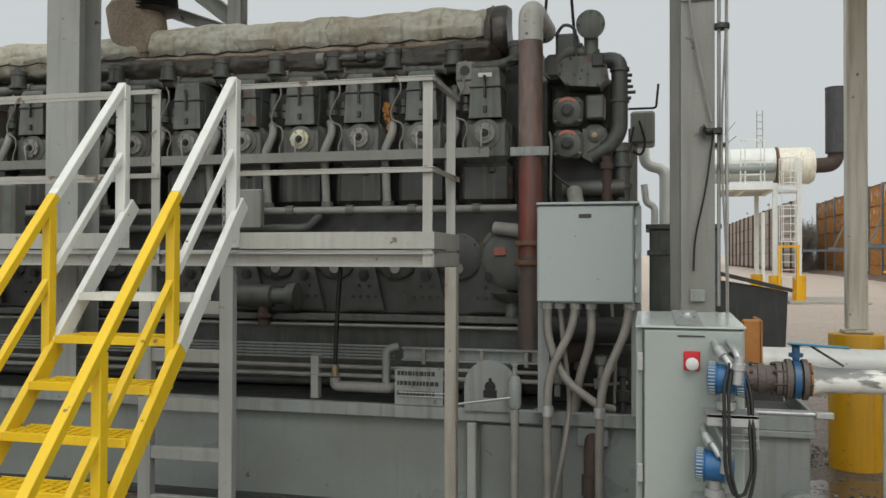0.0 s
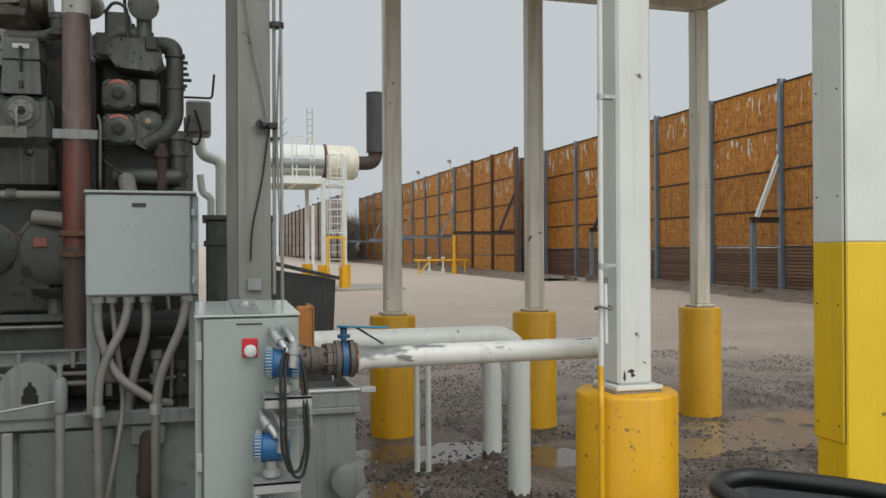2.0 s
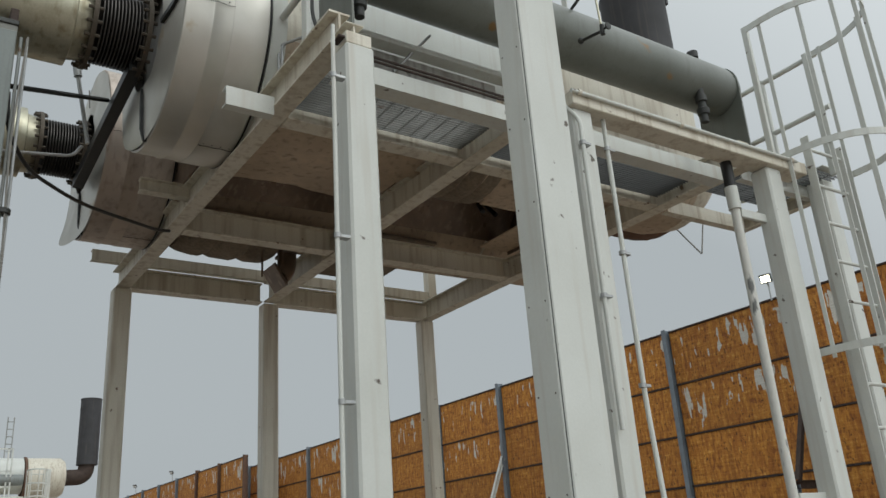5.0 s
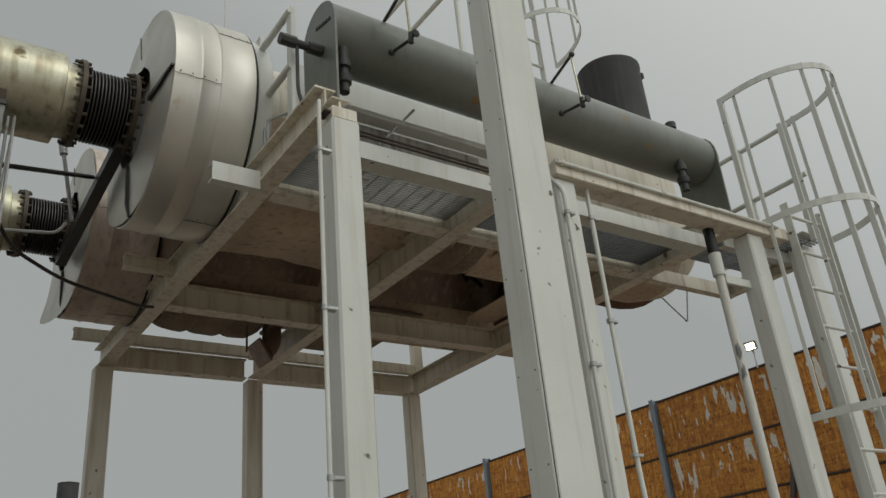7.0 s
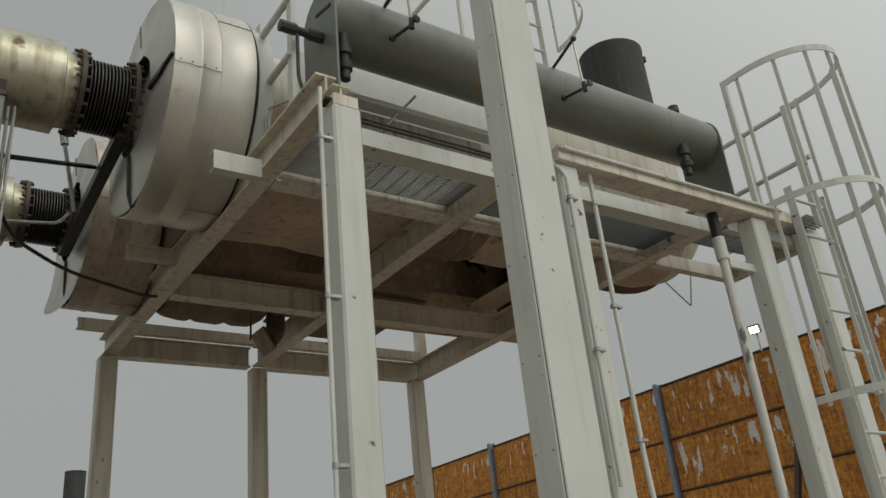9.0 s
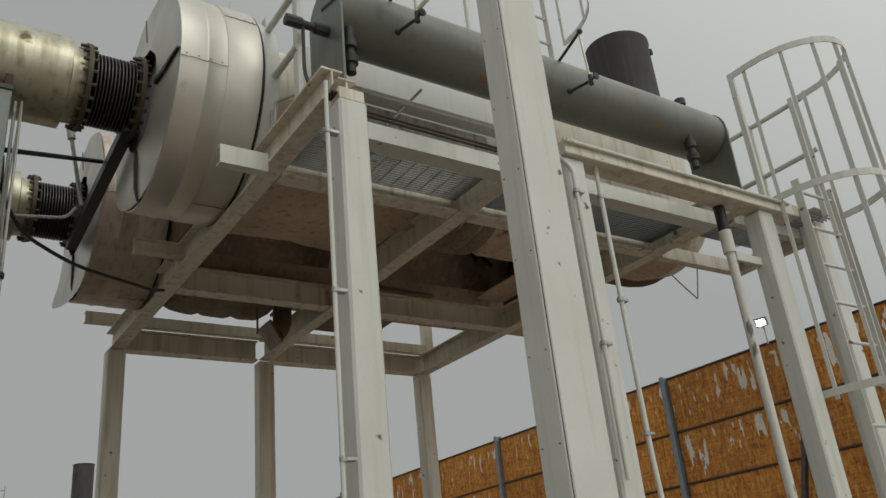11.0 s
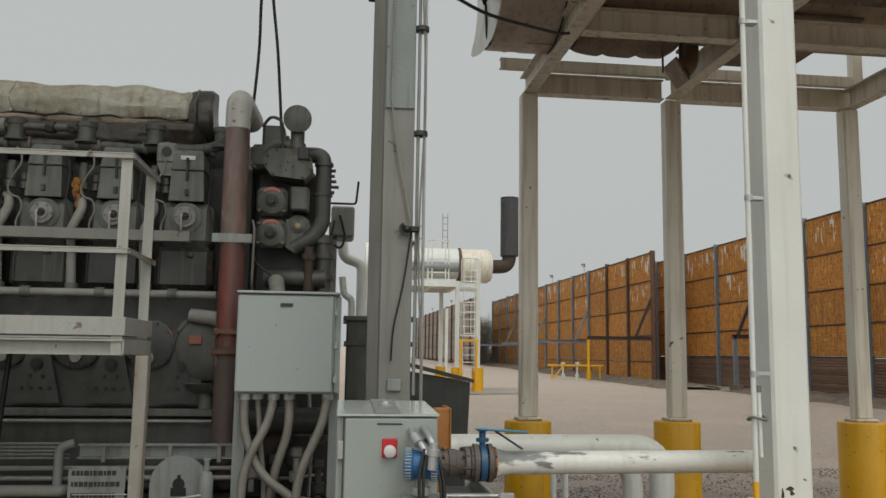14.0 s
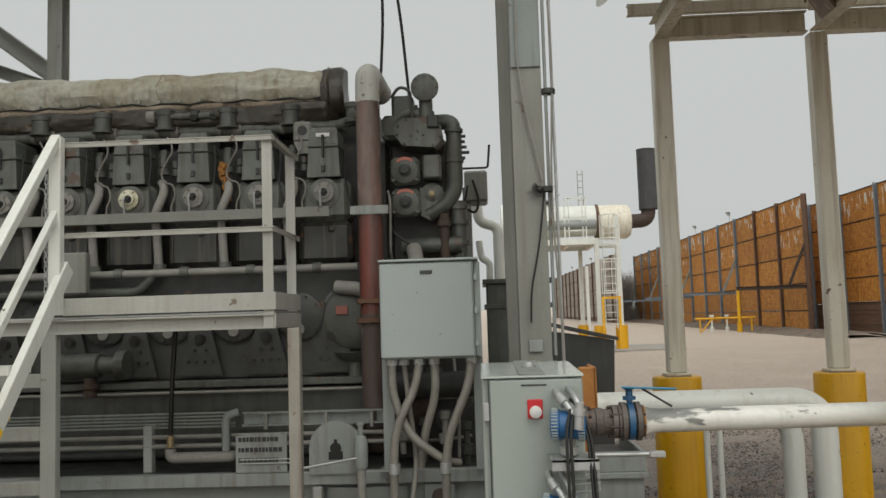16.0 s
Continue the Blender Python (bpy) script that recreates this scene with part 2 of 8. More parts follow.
WHITE = surface("white_paint", (0.665, 0.685, 0.65), (0.57, 0.585, 0.545), 0.4, scale=2.5, bump=0.03, grit=0.05, spots=((0.10, 0.08, 0.06), 0.10, 14), streaks=((0.55, 0.54, 0.49), 0.5))
CREAM = surface("aged_white_paint", (0.735, 0.70, 0.60), (0.63, 0.59, 0.485), 0.5, scale=2.0, bump=0.08, spots=((0.16, 0.10, 0.06), 0.13, 11), streaks=((0.45, 0.39, 0.30), 0.7))
YELLOW = surface("yellow_paint", (0.70, 0.375, 0.004), (0.60, 0.305, 0.004), 0.46, scale=3, bump=0.10, grit=0.08, spots=((0.16, 0.10, 0.03), 0.20, 32), streaks=((0.52, 0.26, 0.008), 0.5))
GREY = surface("engine_grey_paint", (0.122, 0.134, 0.119), (0.07, 0.075, 0.065), 0.42, scale=7, bump=0.2, spots=((0.085, 0.055, 0.036), 0.24, 6), streaks=((0.066, 0.058, 0.047), 0.75))
MIDGREY = surface("oily_engine_grey_paint", (0.084, 0.091, 0.082), (0.044, 0.047, 0.041), 0.42, scale=8, bump=0.2, spots=((0.09, 0.055, 0.035), 0.22, 7), streaks=((0.045, 0.04, 0.034), 0.6))
# Near black: the shade in gaps and recesses is put into this colour.
SHADEBLACK = surface("shade_black_casting", (0.024, 0.023, 0.02), (0.011, 0.0105, 0.0095), 0.5, scale=6, bump=0.25, spots=((0.05, 0.038, 0.028), 0.2, 8))
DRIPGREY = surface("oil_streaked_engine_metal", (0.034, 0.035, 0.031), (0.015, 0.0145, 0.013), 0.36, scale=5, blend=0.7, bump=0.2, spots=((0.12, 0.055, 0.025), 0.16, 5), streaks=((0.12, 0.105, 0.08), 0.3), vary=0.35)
# Grimy metal, its tone lowered too for the deck's shade on the crankcase.
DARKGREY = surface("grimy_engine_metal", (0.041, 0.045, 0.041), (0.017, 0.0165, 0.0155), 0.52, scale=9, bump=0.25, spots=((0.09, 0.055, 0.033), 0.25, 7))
LIGHTGREY = surface("pale_grey_paint", (0.255, 0.278, 0.27), (0.185, 0.20, 0.193), 0.45, scale=3, bump=0.08, spots=((0.12, 0.09, 0.06), 0.14, 10), streaks=((0.16, 0.155, 0.14), 0.6))
CABGREY = surface("enclosure_grey_paint", (0.295, 0.33, 0.307), (0.262, 0.293, 0.272), 0.33, scale=2, bump=0.02, grit=0.04, spots=((0.10, 0.09, 0.08), 0.06, 18), rough_var=0.06)
POSTGREY = surface("weathered_grey_steel", (0.33, 0.34, 0.32), (0.25, 0.26, 0.245), 0.5, scale=2.5, bump=0.08, spots=((0.09, 0.07, 0.055), 0.12, 9), streaks=((0.22, 0.22, 0.20), 0.6))
POSTTEAL = surface("grey_green_post_paint", (0.212, 0.216, 0.193), (0.16, 0.162, 0.145), 0.48, scale=2.5, bump=0.08, spots=((0.09, 0.07, 0.055), 0.12, 9), streaks=((0.15, 0.147, 0.127), 0.6))
BEAMTEAL = surface("dark_grey_green_beam_paint", (0.20, 0.228, 0.218), (0.15, 0.172, 0.165), 0.42, scale=2.5, bump=0.08, spots=((0.08, 0.06, 0.045), 0.14, 8), streaks=((0.09, 0.10, 0.095), 0.5))
BLANKET = surface("insulation_blanket", (0.475, 0.475, 0.405), (0.325, 0.29, 0.205), 0.68, scale=2.0, blend=0.75, bump=0.9, fine=18, grit=0.35, spots=((0.20, 0.13, 0.07), 0.12, 1.6), streaks=((0.21, 0.16, 0.10), 0.4))
BROWNWRAP = surface("scorched_insulation", (0.33, 0.27, 0.205), (0.17, 0.135, 0.10), 0.85, scale=4, bump=0.5, fine=40, grit=0.4, spots=((0.08, 0.06, 0.045), 0.25, 5))
RUSTRED = surface("red_oxide_pipe", (0.165, 0.045, 0.032), (0.05, 0.036, 0.032), 0.42, scale=4.5, blend=0.8, bump=0.25, fine=30, grit=0.3, spots=((0.10, 0.07, 0.06), 0.32, 7), streaks=((0.05, 0.038, 0.036), 0.6), stretch=(1, 1, 0.3))
FADEDRED = surface("faded_peeling_red_oxide", (0.185, 0.135, 0.118), (0.10, 0.074, 0.066), 0.42, scale=6, blend=0.8, bump=0.25, fine=30, grit=0.4, spots=((0.30, 0.27, 0.245), 0.28, 11), streaks=((0.16, 0.06, 0.045), 0.25), stretch=(1, 1, 0.35))
GRIMERED = surface("grimy_red_oxide", (0.10, 0.07, 0.06), (0.05, 0.042, 0.038), 0.6, scale=4, bump=0.25, spots=((0.17, 0.13, 0.11), 0.3, 8), stretch=(1, 1, 0.5))
CHIPWHITE = surface("chipped_white_bend_paint", (0.48, 0.49, 0.455), (0.40, 0.40, 0.37), 0.45, scale=4, bump=0.1, spots=((0.09, 0.08, 0.07), 0.38, 16), streaks=((0.33, 0.30, 0.27), 0.5))
ARCLABEL = surface("faded_red_label", (0.50, 0.17, 0.12), (0.40, 0.15, 0.11), 0.5, scale=20, bump=0.02, spots=((0.6, 0.55, 0.5), 0.3, 40))
RUST = surface("rusted_steel", (0.16, 0.085, 0.05), (0.09, 0.055, 0.04), 0.8, scale=8, bump=0.4, spots=((0.25, 0.11, 0.05), 0.3, 12))
DARKRUST = surface("dark_rusted_steel", (0.065, 0.042, 0.032), (0.04, 0.03, 0.025), 0.8, scale=8, bump=0.35)
ALU = surface("aluminium_cladding", (0.66, 0.645, 0.595), (0.53, 0.51, 0.455), 0.46, metal=0.72, scale=2.4, blend=0.65, bump=0.22, fine=5, grit=0.10, spots=((0.50, 0.44, 0.34), 0.16, 3), rough_var=0.14)
ALUBROWN = surface("heat_browned_cladding", (0.60, 0.53, 0.465), (0.44, 0.365, 0.31), 0.5, metal=0.45, scale=2.0, bump=0.14, fine=7, grit=0.1, streaks=((0.33, 0.26, 0.21), 0.6))
# Wet streaked soot-brown, darkened further for the shade between the housings.
SHADESOOT = surface("shaded_wet_sooty_sheet", (0.22, 0.155, 0.11), (0.09, 0.065, 0.048), 0.3, metal=0.2, scale=2.2, bump=0.15, fine=9, grit=0.25, streaks=((0.28, 0.22, 0.17), 0.45))
ALUDULL = surface("stained_aluminium_cladding", (0.40, 0.38, 0.35), (0.28, 0.26, 0.23), 0.5, metal=0.8, scale=3, bump=0.08, fine=30, streaks=((0.2, 0.18, 0.15), 0.8))
PIPEGOLD = surface("stained_stainless_pipe", (0.56, 0.555, 0.44), (0.37, 0.335, 0.24), 0.38, metal=0.75, scale=4, bump=0.08, spots=((0.12, 0.09, 0.05), 0.2, 5), streaks=((0.27, 0.235, 0.155), 0.6))
BELLOWS = surface("dark_metal_bellows", (0.09, 0.085, 0.08), (0.05, 0.045, 0.04), 0.45, metal=0.7, scale=10, bump=0.1)
TANK = surface("grey_green_tank_paint", (0.185, 0.20, 0.18), (0.13, 0.14, 0.122), 0.36, scale=2.5, bump=0.06, spots=((0.22, 0.13, 0.045), 0.14, 3.2), streaks=((0.13, 0.135, 0.12), 0.5))
BLACK = surface("black_rubber", (0.006, 0.0065, 0.006), (0.011, 0.0115, 0.011), 0.42, scale=12, bump=0.06)
BLACKSTACK = surface("black_stack_paint", (0.045, 0.045, 0.05), (0.03, 0.03, 0.032), 0.6, scale=3, bump=0.1, streaks=((0.07, 0.065, 0.06), 0.4))
BLUE = surface("blue_transmitter_paint", (0.02, 0.115, 0.285), (0.02, 0.09, 0.22), 0.35, scale=10, bump=0.03, spots=((0.10, 0.10, 0.10), 0.12, 30))
DEEPBLUE = surface("dark_blue_valve_paint", (0.018, 0.09, 0.20), (0.018, 0.06, 0.12), 0.4, scale=10, bump=0.05, spots=((0.05, 0.045, 0.04), 0.25, 25))
TEAL = surface("teal_transmitter_paint", (0.03, 0.20, 0.32), (0.03, 0.15, 0.25), 0.4, scale=10, bump=0.04, spots=((0.2, 0.2, 0.2), 0.1, 20))
RED = surface("red_plastic", (0.55, 0.02, 0.03), (0.45, 0.015, 0.02), 0.35, scale=10, bump=0.02)
ORANGE = surface("orange_paint", (0.45, 0.19, 0.04), (0.30, 0.11, 0.03), 0.5, scale=8, bump=0.15)
BRASS = surface("tarnished_brass", (0.33, 0.265, 0.15), (0.22, 0.165, 0.09), 0.45, metal=0.6, scale=20, bump=0.05)
STEEL = surface("galvanised_steel", (0.46, 0.47, 0.47), (0.36, 0.37, 0.37), 0.42, metal=0.6, scale=9, bump=0.08)
ZINC = surface("dull_wet_zinc", (0.23, 0.23, 0.215), (0.15, 0.15, 0.138), 0.45, metal=0.5, scale=6, bump=0.1, spots=((0.12, 0.10, 0.08), 0.2, 9))
CONDUIT = surface("grimy_grey_conduit", (0.20, 0.19, 0.168), (0.135, 0.125, 0.108), 0.55, scale=9, bump=0.12, fine=60, spots=((0.08, 0.06, 0.045), 0.2, 9))
TAGRED = surface("dull_red_tag", (0.26, 0.085, 0.06), (0.20, 0.07, 0.05), 0.5, scale=20, bump=0.02)
FLEX = surface("grey_flexible_conduit", (0.245, 0.24, 0.22), (0.165, 0.16, 0.142), 0.55, scale=9, bump=0.1, fine=60)
BLUEPOST = surface("blue_grey_galvanised_post", (0.22, 0.26, 0.30), (0.17, 0.20, 0.23), 0.5, metal=0.2, scale=4, bump=0.08, streaks=((0.14, 0.14, 0.14), 0.5))
BROWNPOST = surface("rust_brown_post", (0.14, 0.075, 0.045), (0.09, 0.05, 0.035), 0.75, scale=5, bump=0.2)
CONCRETE = surface("stained_concrete", (0.33, 0.31, 0.28), (0.25, 0.23, 0.20), 0.85, scale=3, bump=0.35, fine=50)
DARKBOARD = surface("dark_plank", (0.19, 0.108, 0.066), (0.115, 0.068, 0.045), 0.8, scale=5, bump=0.3, vary=0.25, stretch=(0.4, 0.4, 3))
BINGREY = surface("dark_bin_steel", (0.10, 0.105, 0.105), (0.07, 0.075, 0.075), 0.55, scale=3, bump=0.1)
BINPALE = surface("faded_bin_steel", (0.085, 0.09, 0.09), (0.055, 0.058, 0.058), 0.5, scale=3, bump=0.1, streaks=((0.11, 0.11, 0.11), 0.35), spots=((0.10, 0.065, 0.045), 0.12, 5))
LABELWHITE = surface("label_white", (0.62, 0.62, 0.60), (0.55, 0.55, 0.53), 0.5, scale=8, bump=0.02)
SKIDGREY = surface("stained_skid_paint", (0.215, 0.24, 0.232), (0.125, 0.13, 0.115), 0.30, scale=1.3, bump=0.06, spots=((0.10, 0.075, 0.05), 0.16, 9), streaks=((0.155, 0.155, 0.14), 0.3))
def worn_pipe():
    """White pipe paint rubbed to grey along the top near the valve, with black chips farther on."""
    m = surface("peeling_white_pipe_paint", (0.70, 0.70, 0.66), (0.60, 0.60, 0.56), 0.42, scale=2.5, bump=0.08, streaks=((0.5, 0.49, 0.45), 0.3), spots=((0.07, 0.07, 0.065), 0.30, 26), stretch=(0.45, 1, 1))
    n, l = m.node_tree.nodes, m.node_tree.links
    bsdf = n["Principled BSDF"]
    paint = bsdf.inputs["Base Color"].links[0].from_socket
    geo = n.new("ShaderNodeNewGeometry")
    split = n.new("ShaderNodeSeparateXYZ")
    l.new(geo.outputs["Position"], split.inputs[0])

    def ramp(src, lo, hi):
        r = n.new("ShaderNodeMapRange")
        r.inputs[1].default_value, r.inputs[2].default_value = lo, hi
        l.new(src, r.inputs[0])
        return r.outputs[0]

    def calc(op, a, b):
        x = n.new("ShaderNodeMath")
        x.operation = op
        for i, c in enumerate((a, b)):
            if isinstance(c, float):
                x.inputs[i].default_value = c
            else:
                l.new(c, x.inputs[i])
        return x.outputs[0]

    k = n.new("ShaderNodeMapping")
    k.inputs["Scale"].default_value = (8, 26, 26)
    l.new(geo.outputs["Position"], k.inputs["Vector"])
    t = n.new("ShaderNodeTexNoise")
    t.inputs["Scale"].default_value, t.inputs["Detail"].default_value = 1.3, 6.0
    l.new(k.outputs[0], t.inputs["Vector"])
    worn = calc("ADD", calc("MULTIPLY", ramp(split.outputs["X"], 1.25, 0.74), 0.30), calc("MULTIPLY", ramp(split.outputs["Z"], 1.205, 1.25), 0.20))
    fac = ramp(calc("ADD", worn, t.outputs[0]), 0.84, 0.93)
    x = n.new("ShaderNodeMixRGB")
    l.new(fac, x.inputs[0])
    l.new(paint, x.inputs[1])
    x.inputs[2].default_value = (0.17, 0.175, 0.165, 1)
    l.new(x.outputs[0], bsdf.inputs["Base Color"])
    return m


PEELWHITE = worn_pipe()
PEELPOST = surface("chipped_white_pipe_paint", (0.68, 0.68, 0.64), (0.58, 0.58, 0.53), 0.45, scale=2.5, bump=0.08, spots=((0.16, 0.165, 0.16), 0.5, 11), stretch=(1, 1, 0.35))
SOOT = surface("sooty_brown_metal", (0.64, 0.52, 0.385), (0.42, 0.33, 0.24), 0.7, scale=1.6, blend=0.6, bump=0.12, fine=14, grit=0.18, streaks=((0.24, 0.18, 0.13), 0.4))
RUSTYLEG = surface("rust_stained_leg_paint", (0.30, 0.29, 0.255), (0.22, 0.20, 0.17), 0.6, scale=5, bump=0.2, spots=((0.13, 0.08, 0.055), 0.4, 6), streaks=((0.17, 0.135, 0.105), 0.8))
RAILWHITE = surface("dirty_white_rail_paint", (0.385, 0.388, 0.36), (0.30, 0.30, 0.272), 0.45, scale=3, bump=0.08, spots=((0.13, 0.10, 0.075), 0.22, 12), streaks=((0.29, 0.28, 0.25), 0.7))
RAILSTAIN = surface("stained_rail_paint", (0.36, 0.36, 0.33), (0.24, 0.23, 0.205), 0.42, scale=4, bump=0.1, spots=((0.12, 0.085, 0.06), 0.36, 7))
MUDWATER = surface("shallow_muddy_water", (0.27, 0.22, 0.165), (0.20, 0.155, 0.11), 0.2, scale=1.2, bump=0.06, fine=10, rough_var=0.12)
FLANGEMETAL = surface("weathered_flange_metal", (0.10, 0.08, 0.056), (0.045, 0.038, 0.03), 0.6, metal=0.3, scale=9, bump=0.3, spots=((0.17, 0.085, 0.045), 0.3, 10))
DARKLAG = surface("oily_dark_lagging", (0.06, 0.05, 0.038), (0.016, 0.015, 0.0135), 0.36, scale=6, bump=0.5, fine=30, grit=0.35, spots=((0.20, 0.135, 0.07), 0.24, 4))
JBGREY = surface("junction_box_grey_paint", (0.325, 0.365, 0.36), (0.292, 0.33, 0.324), 0.30, scale=1.2, bump=0.02, grit=0.04, spots=((0.10, 0.09, 0.08), 0.06, 18), streaks=((0.30, 0.335, 0.33), 0.15), rough_var=0.06)
SPOOL = surface("grimy_spool_metal", (0.12, 0.10, 0.088), (0.06, 0.05, 0.045), 0.6, scale=14, bump=0.3, spots=((0.2, 0.1, 0.055), 0.25, 10))
STAINGREY = surface("water_stained_grey_panel", (0.43, 0.43, 0.41), (0.30, 0.29, 0.265), 0.4, scale=2.5, bump=0.06, spots=((0.10, 0.09, 0.08), 0.2, 6), streaks=((0.13, 0.12, 0.105), 0.7))
ORANGESTAIN = surface("orange_rust_crust", (0.34, 0.145, 0.025), (0.13, 0.06, 0.02), 0.8, scale=18, bump=0.4, spots=((0.07, 0.04, 0.025), 0.4, 14))
# Greyed brown: distance haze is put into the far wall's board colour.
HAZEBOARD = surface("haze_paled_brown_board", (0.40, 0.345, 0.30), (0.31, 0.255, 0.215), 0.8, scale=3, bump=0.3, fine=12, grit=0.3, streaks=((0.24, 0.19, 0.155), 0.5), vary=0.12)
# Paler than the cabinet: the wet roof's sky reflection is painted into the base.
ROOFSHEEN = surface("wet_roof_paint_with_sheen", (0.46, 0.50, 0.475), (0.40, 0.44, 0.415), 0.10, scale=6, bump=0.03, rough_var=0.06)
PALEYELLOW = surface("lemon_yellow_paint", (0.74, 0.50, 0.012), (0.66, 0.43, 0.01), 0.42, scale=3, bump=0.05, grit=0.05, spots=((0.2, 0.12, 0.03), 0.1, 12), streaks=((0.6, 0.39, 0.02), 0.3))
INK = surface("label_ink", (0.03, 0.03, 0.03), (0.04, 0.04, 0.04), 0.6, scale=8, bump=0.0)


def panel_board(name, peeled):
    """Weathered orange board laid on in combed dabs: short upright strokes in rows, dark pits, water runs and, where peeled, groups of bare white strips."""
    m = bpy.data.materials.new(name)
    m.use_nodes = True
    n, l = m.node_tree.nodes, m.node_tree.links
    bsdf = n["Principled BSDF"]
    tc = n.new("ShaderNodeTexCoord")
    info = n.new("ShaderNodeObjectInfo")
    far = n.new("ShaderNodeVectorMath")
    far.operation = "SCALE"
    far.inputs[0].default_value = (0.0, 37.0, 11.0)
    l.new(info.outputs["Random"], far.inputs["Scale"])
    own = n.new("ShaderNodeVectorMath")
    l.new(tc.outputs["Object"], own.inputs[0])
    l.new(far.outputs[0], own.inputs[1])

    def stretched(s):
        k = n.new("ShaderNodeMapping")
        k.inputs["Scale"].default_value = s
        l.new(own.outputs[0], k.inputs["Vector"])
        return k.outputs[0]

    def tex(scale, vec, detail=5.0):
        t = n.new("ShaderNodeTexNoise")
        t.inputs["Scale"].default_value, t.inputs["Detail"].default_value = scale, detail
        l.new(vec, t.inputs["Vector"])
        return t.outputs[0]

    def step(src, lo, hi, a=0.0, b=1.0):
        r = n.new("ShaderNodeMapRange")
        r.inputs[1].default_value, r.inputs[2].default_value, r.inputs[3].default_value, r.inputs[4].default_value = lo, hi, a, b
        l.new(src, r.inputs[0])
        return r.outputs[0]

    def calc(op, a, b):
        x = n.new("ShaderNodeMath")
        x.operation = op
        for i, c in enumerate((a, b)):
            if isinstance(c, float):
                x.inputs[i].default_value = c
            else:
                l.new(c, x.inputs[i])
        return x.outputs[0]

    def blend(fac, a, b):
        x = n.new("ShaderNodeMixRGB")
        l.new(fac, x.inputs[0])
        for i, c in ((1, a), (2, b)):
            if isinstance(c, tuple):
                x.inputs[i].default_value = (*c, 1)
            else:
                l.new(c, x.inputs[i])
        return x.outputs[0]

    tall = tex(2.4, stretched((3, 4, 0.8)))
    dab = tex(5.0, stretched((1, 2.6, 0.9)), 3.0)
    row = tex(4.0, stretched((1, 0.45, 3.2)), 3.0)
    pit = tex(7.0, stretched((1, 2.2, 1.3)), 4.0)
    relief = calc("ADD", dab, calc("MULTIPLY", row, 0.6))
    col = blend(step(tall, 0.36, 0.66), (0.54, 0.235, 0.036), (0.37, 0.135, 0.021))
    col = blend(step(relief, 0.88, 1.06), col, (0.66, 0.34, 0.07))
    col = blend(step(relief, 0.74, 0.62), col, (0.27, 0.095, 0.018))
    col = blend(step(pit, 0.62, 0.68), col, (0.12, 0.05, 0.014))
    run = tex(1.5, stretched((3, 3.6, 0.22)), 4.0)
    col = blend(step(run, 0.55, 0.78), col, (0.24, 0.085, 0.016))
    if peeled:
        z = n.new("ShaderNodeSeparateXYZ")
        l.new(tc.outputs["Object"], z.inputs[0])
        strip = tex(1.0, stretched((3, 5.2, 1.3)), 2.0)
        group = tex(1.0, stretched((1, 1.15, 0.5)), 1.0)
        edge = tex(13.0, stretched((1, 1, 1)), 4.0)
        band = calc("MULTIPLY", step(z.outputs["Z"], 0.15, 0.75), step(z.outputs["Z"], 1.62, 1.35))
        v = calc("ADD", calc("ADD", strip, calc("MULTIPLY", group, 0.55)), calc("ADD", calc("MULTIPLY", edge, 0.14), calc("MULTIPLY", band, 0.20)))
        col = blend(step(v, 1.135, 1.15), col, (0.62, 0.605, 0.55))
    hsv = n.new("ShaderNodeHueSaturation")
    each = n.new("ShaderNodeMapRange")
    each.inputs[3].default_value, each.inputs[4].default_value = 0.80, 1.05
    l.new(info.outputs["Random"], each.inputs[0])
    l.new(each.outputs[0], hsv.inputs["Value"])
    l.new(col, hsv.inputs["Color"])
    l.new(hsv.outputs[0], bsdf.inputs["Base Color"])
    bsdf.inputs["Roughness"].default_value = 0.75
    bp = n.new("ShaderNodeBump")
    bp.inputs["Strength"].default_value, bp.inputs["Distance"].default_value = 0.9, 0.05
    l.new(relief, bp.inputs["Height"])
    l.new(bp.outputs[0], bsdf.inputs["Normal"])
    return m


BOARD = panel_board("orange_strand_board", False)
BOARDPEEL = panel_board("peeling_orange_strand_board", True)


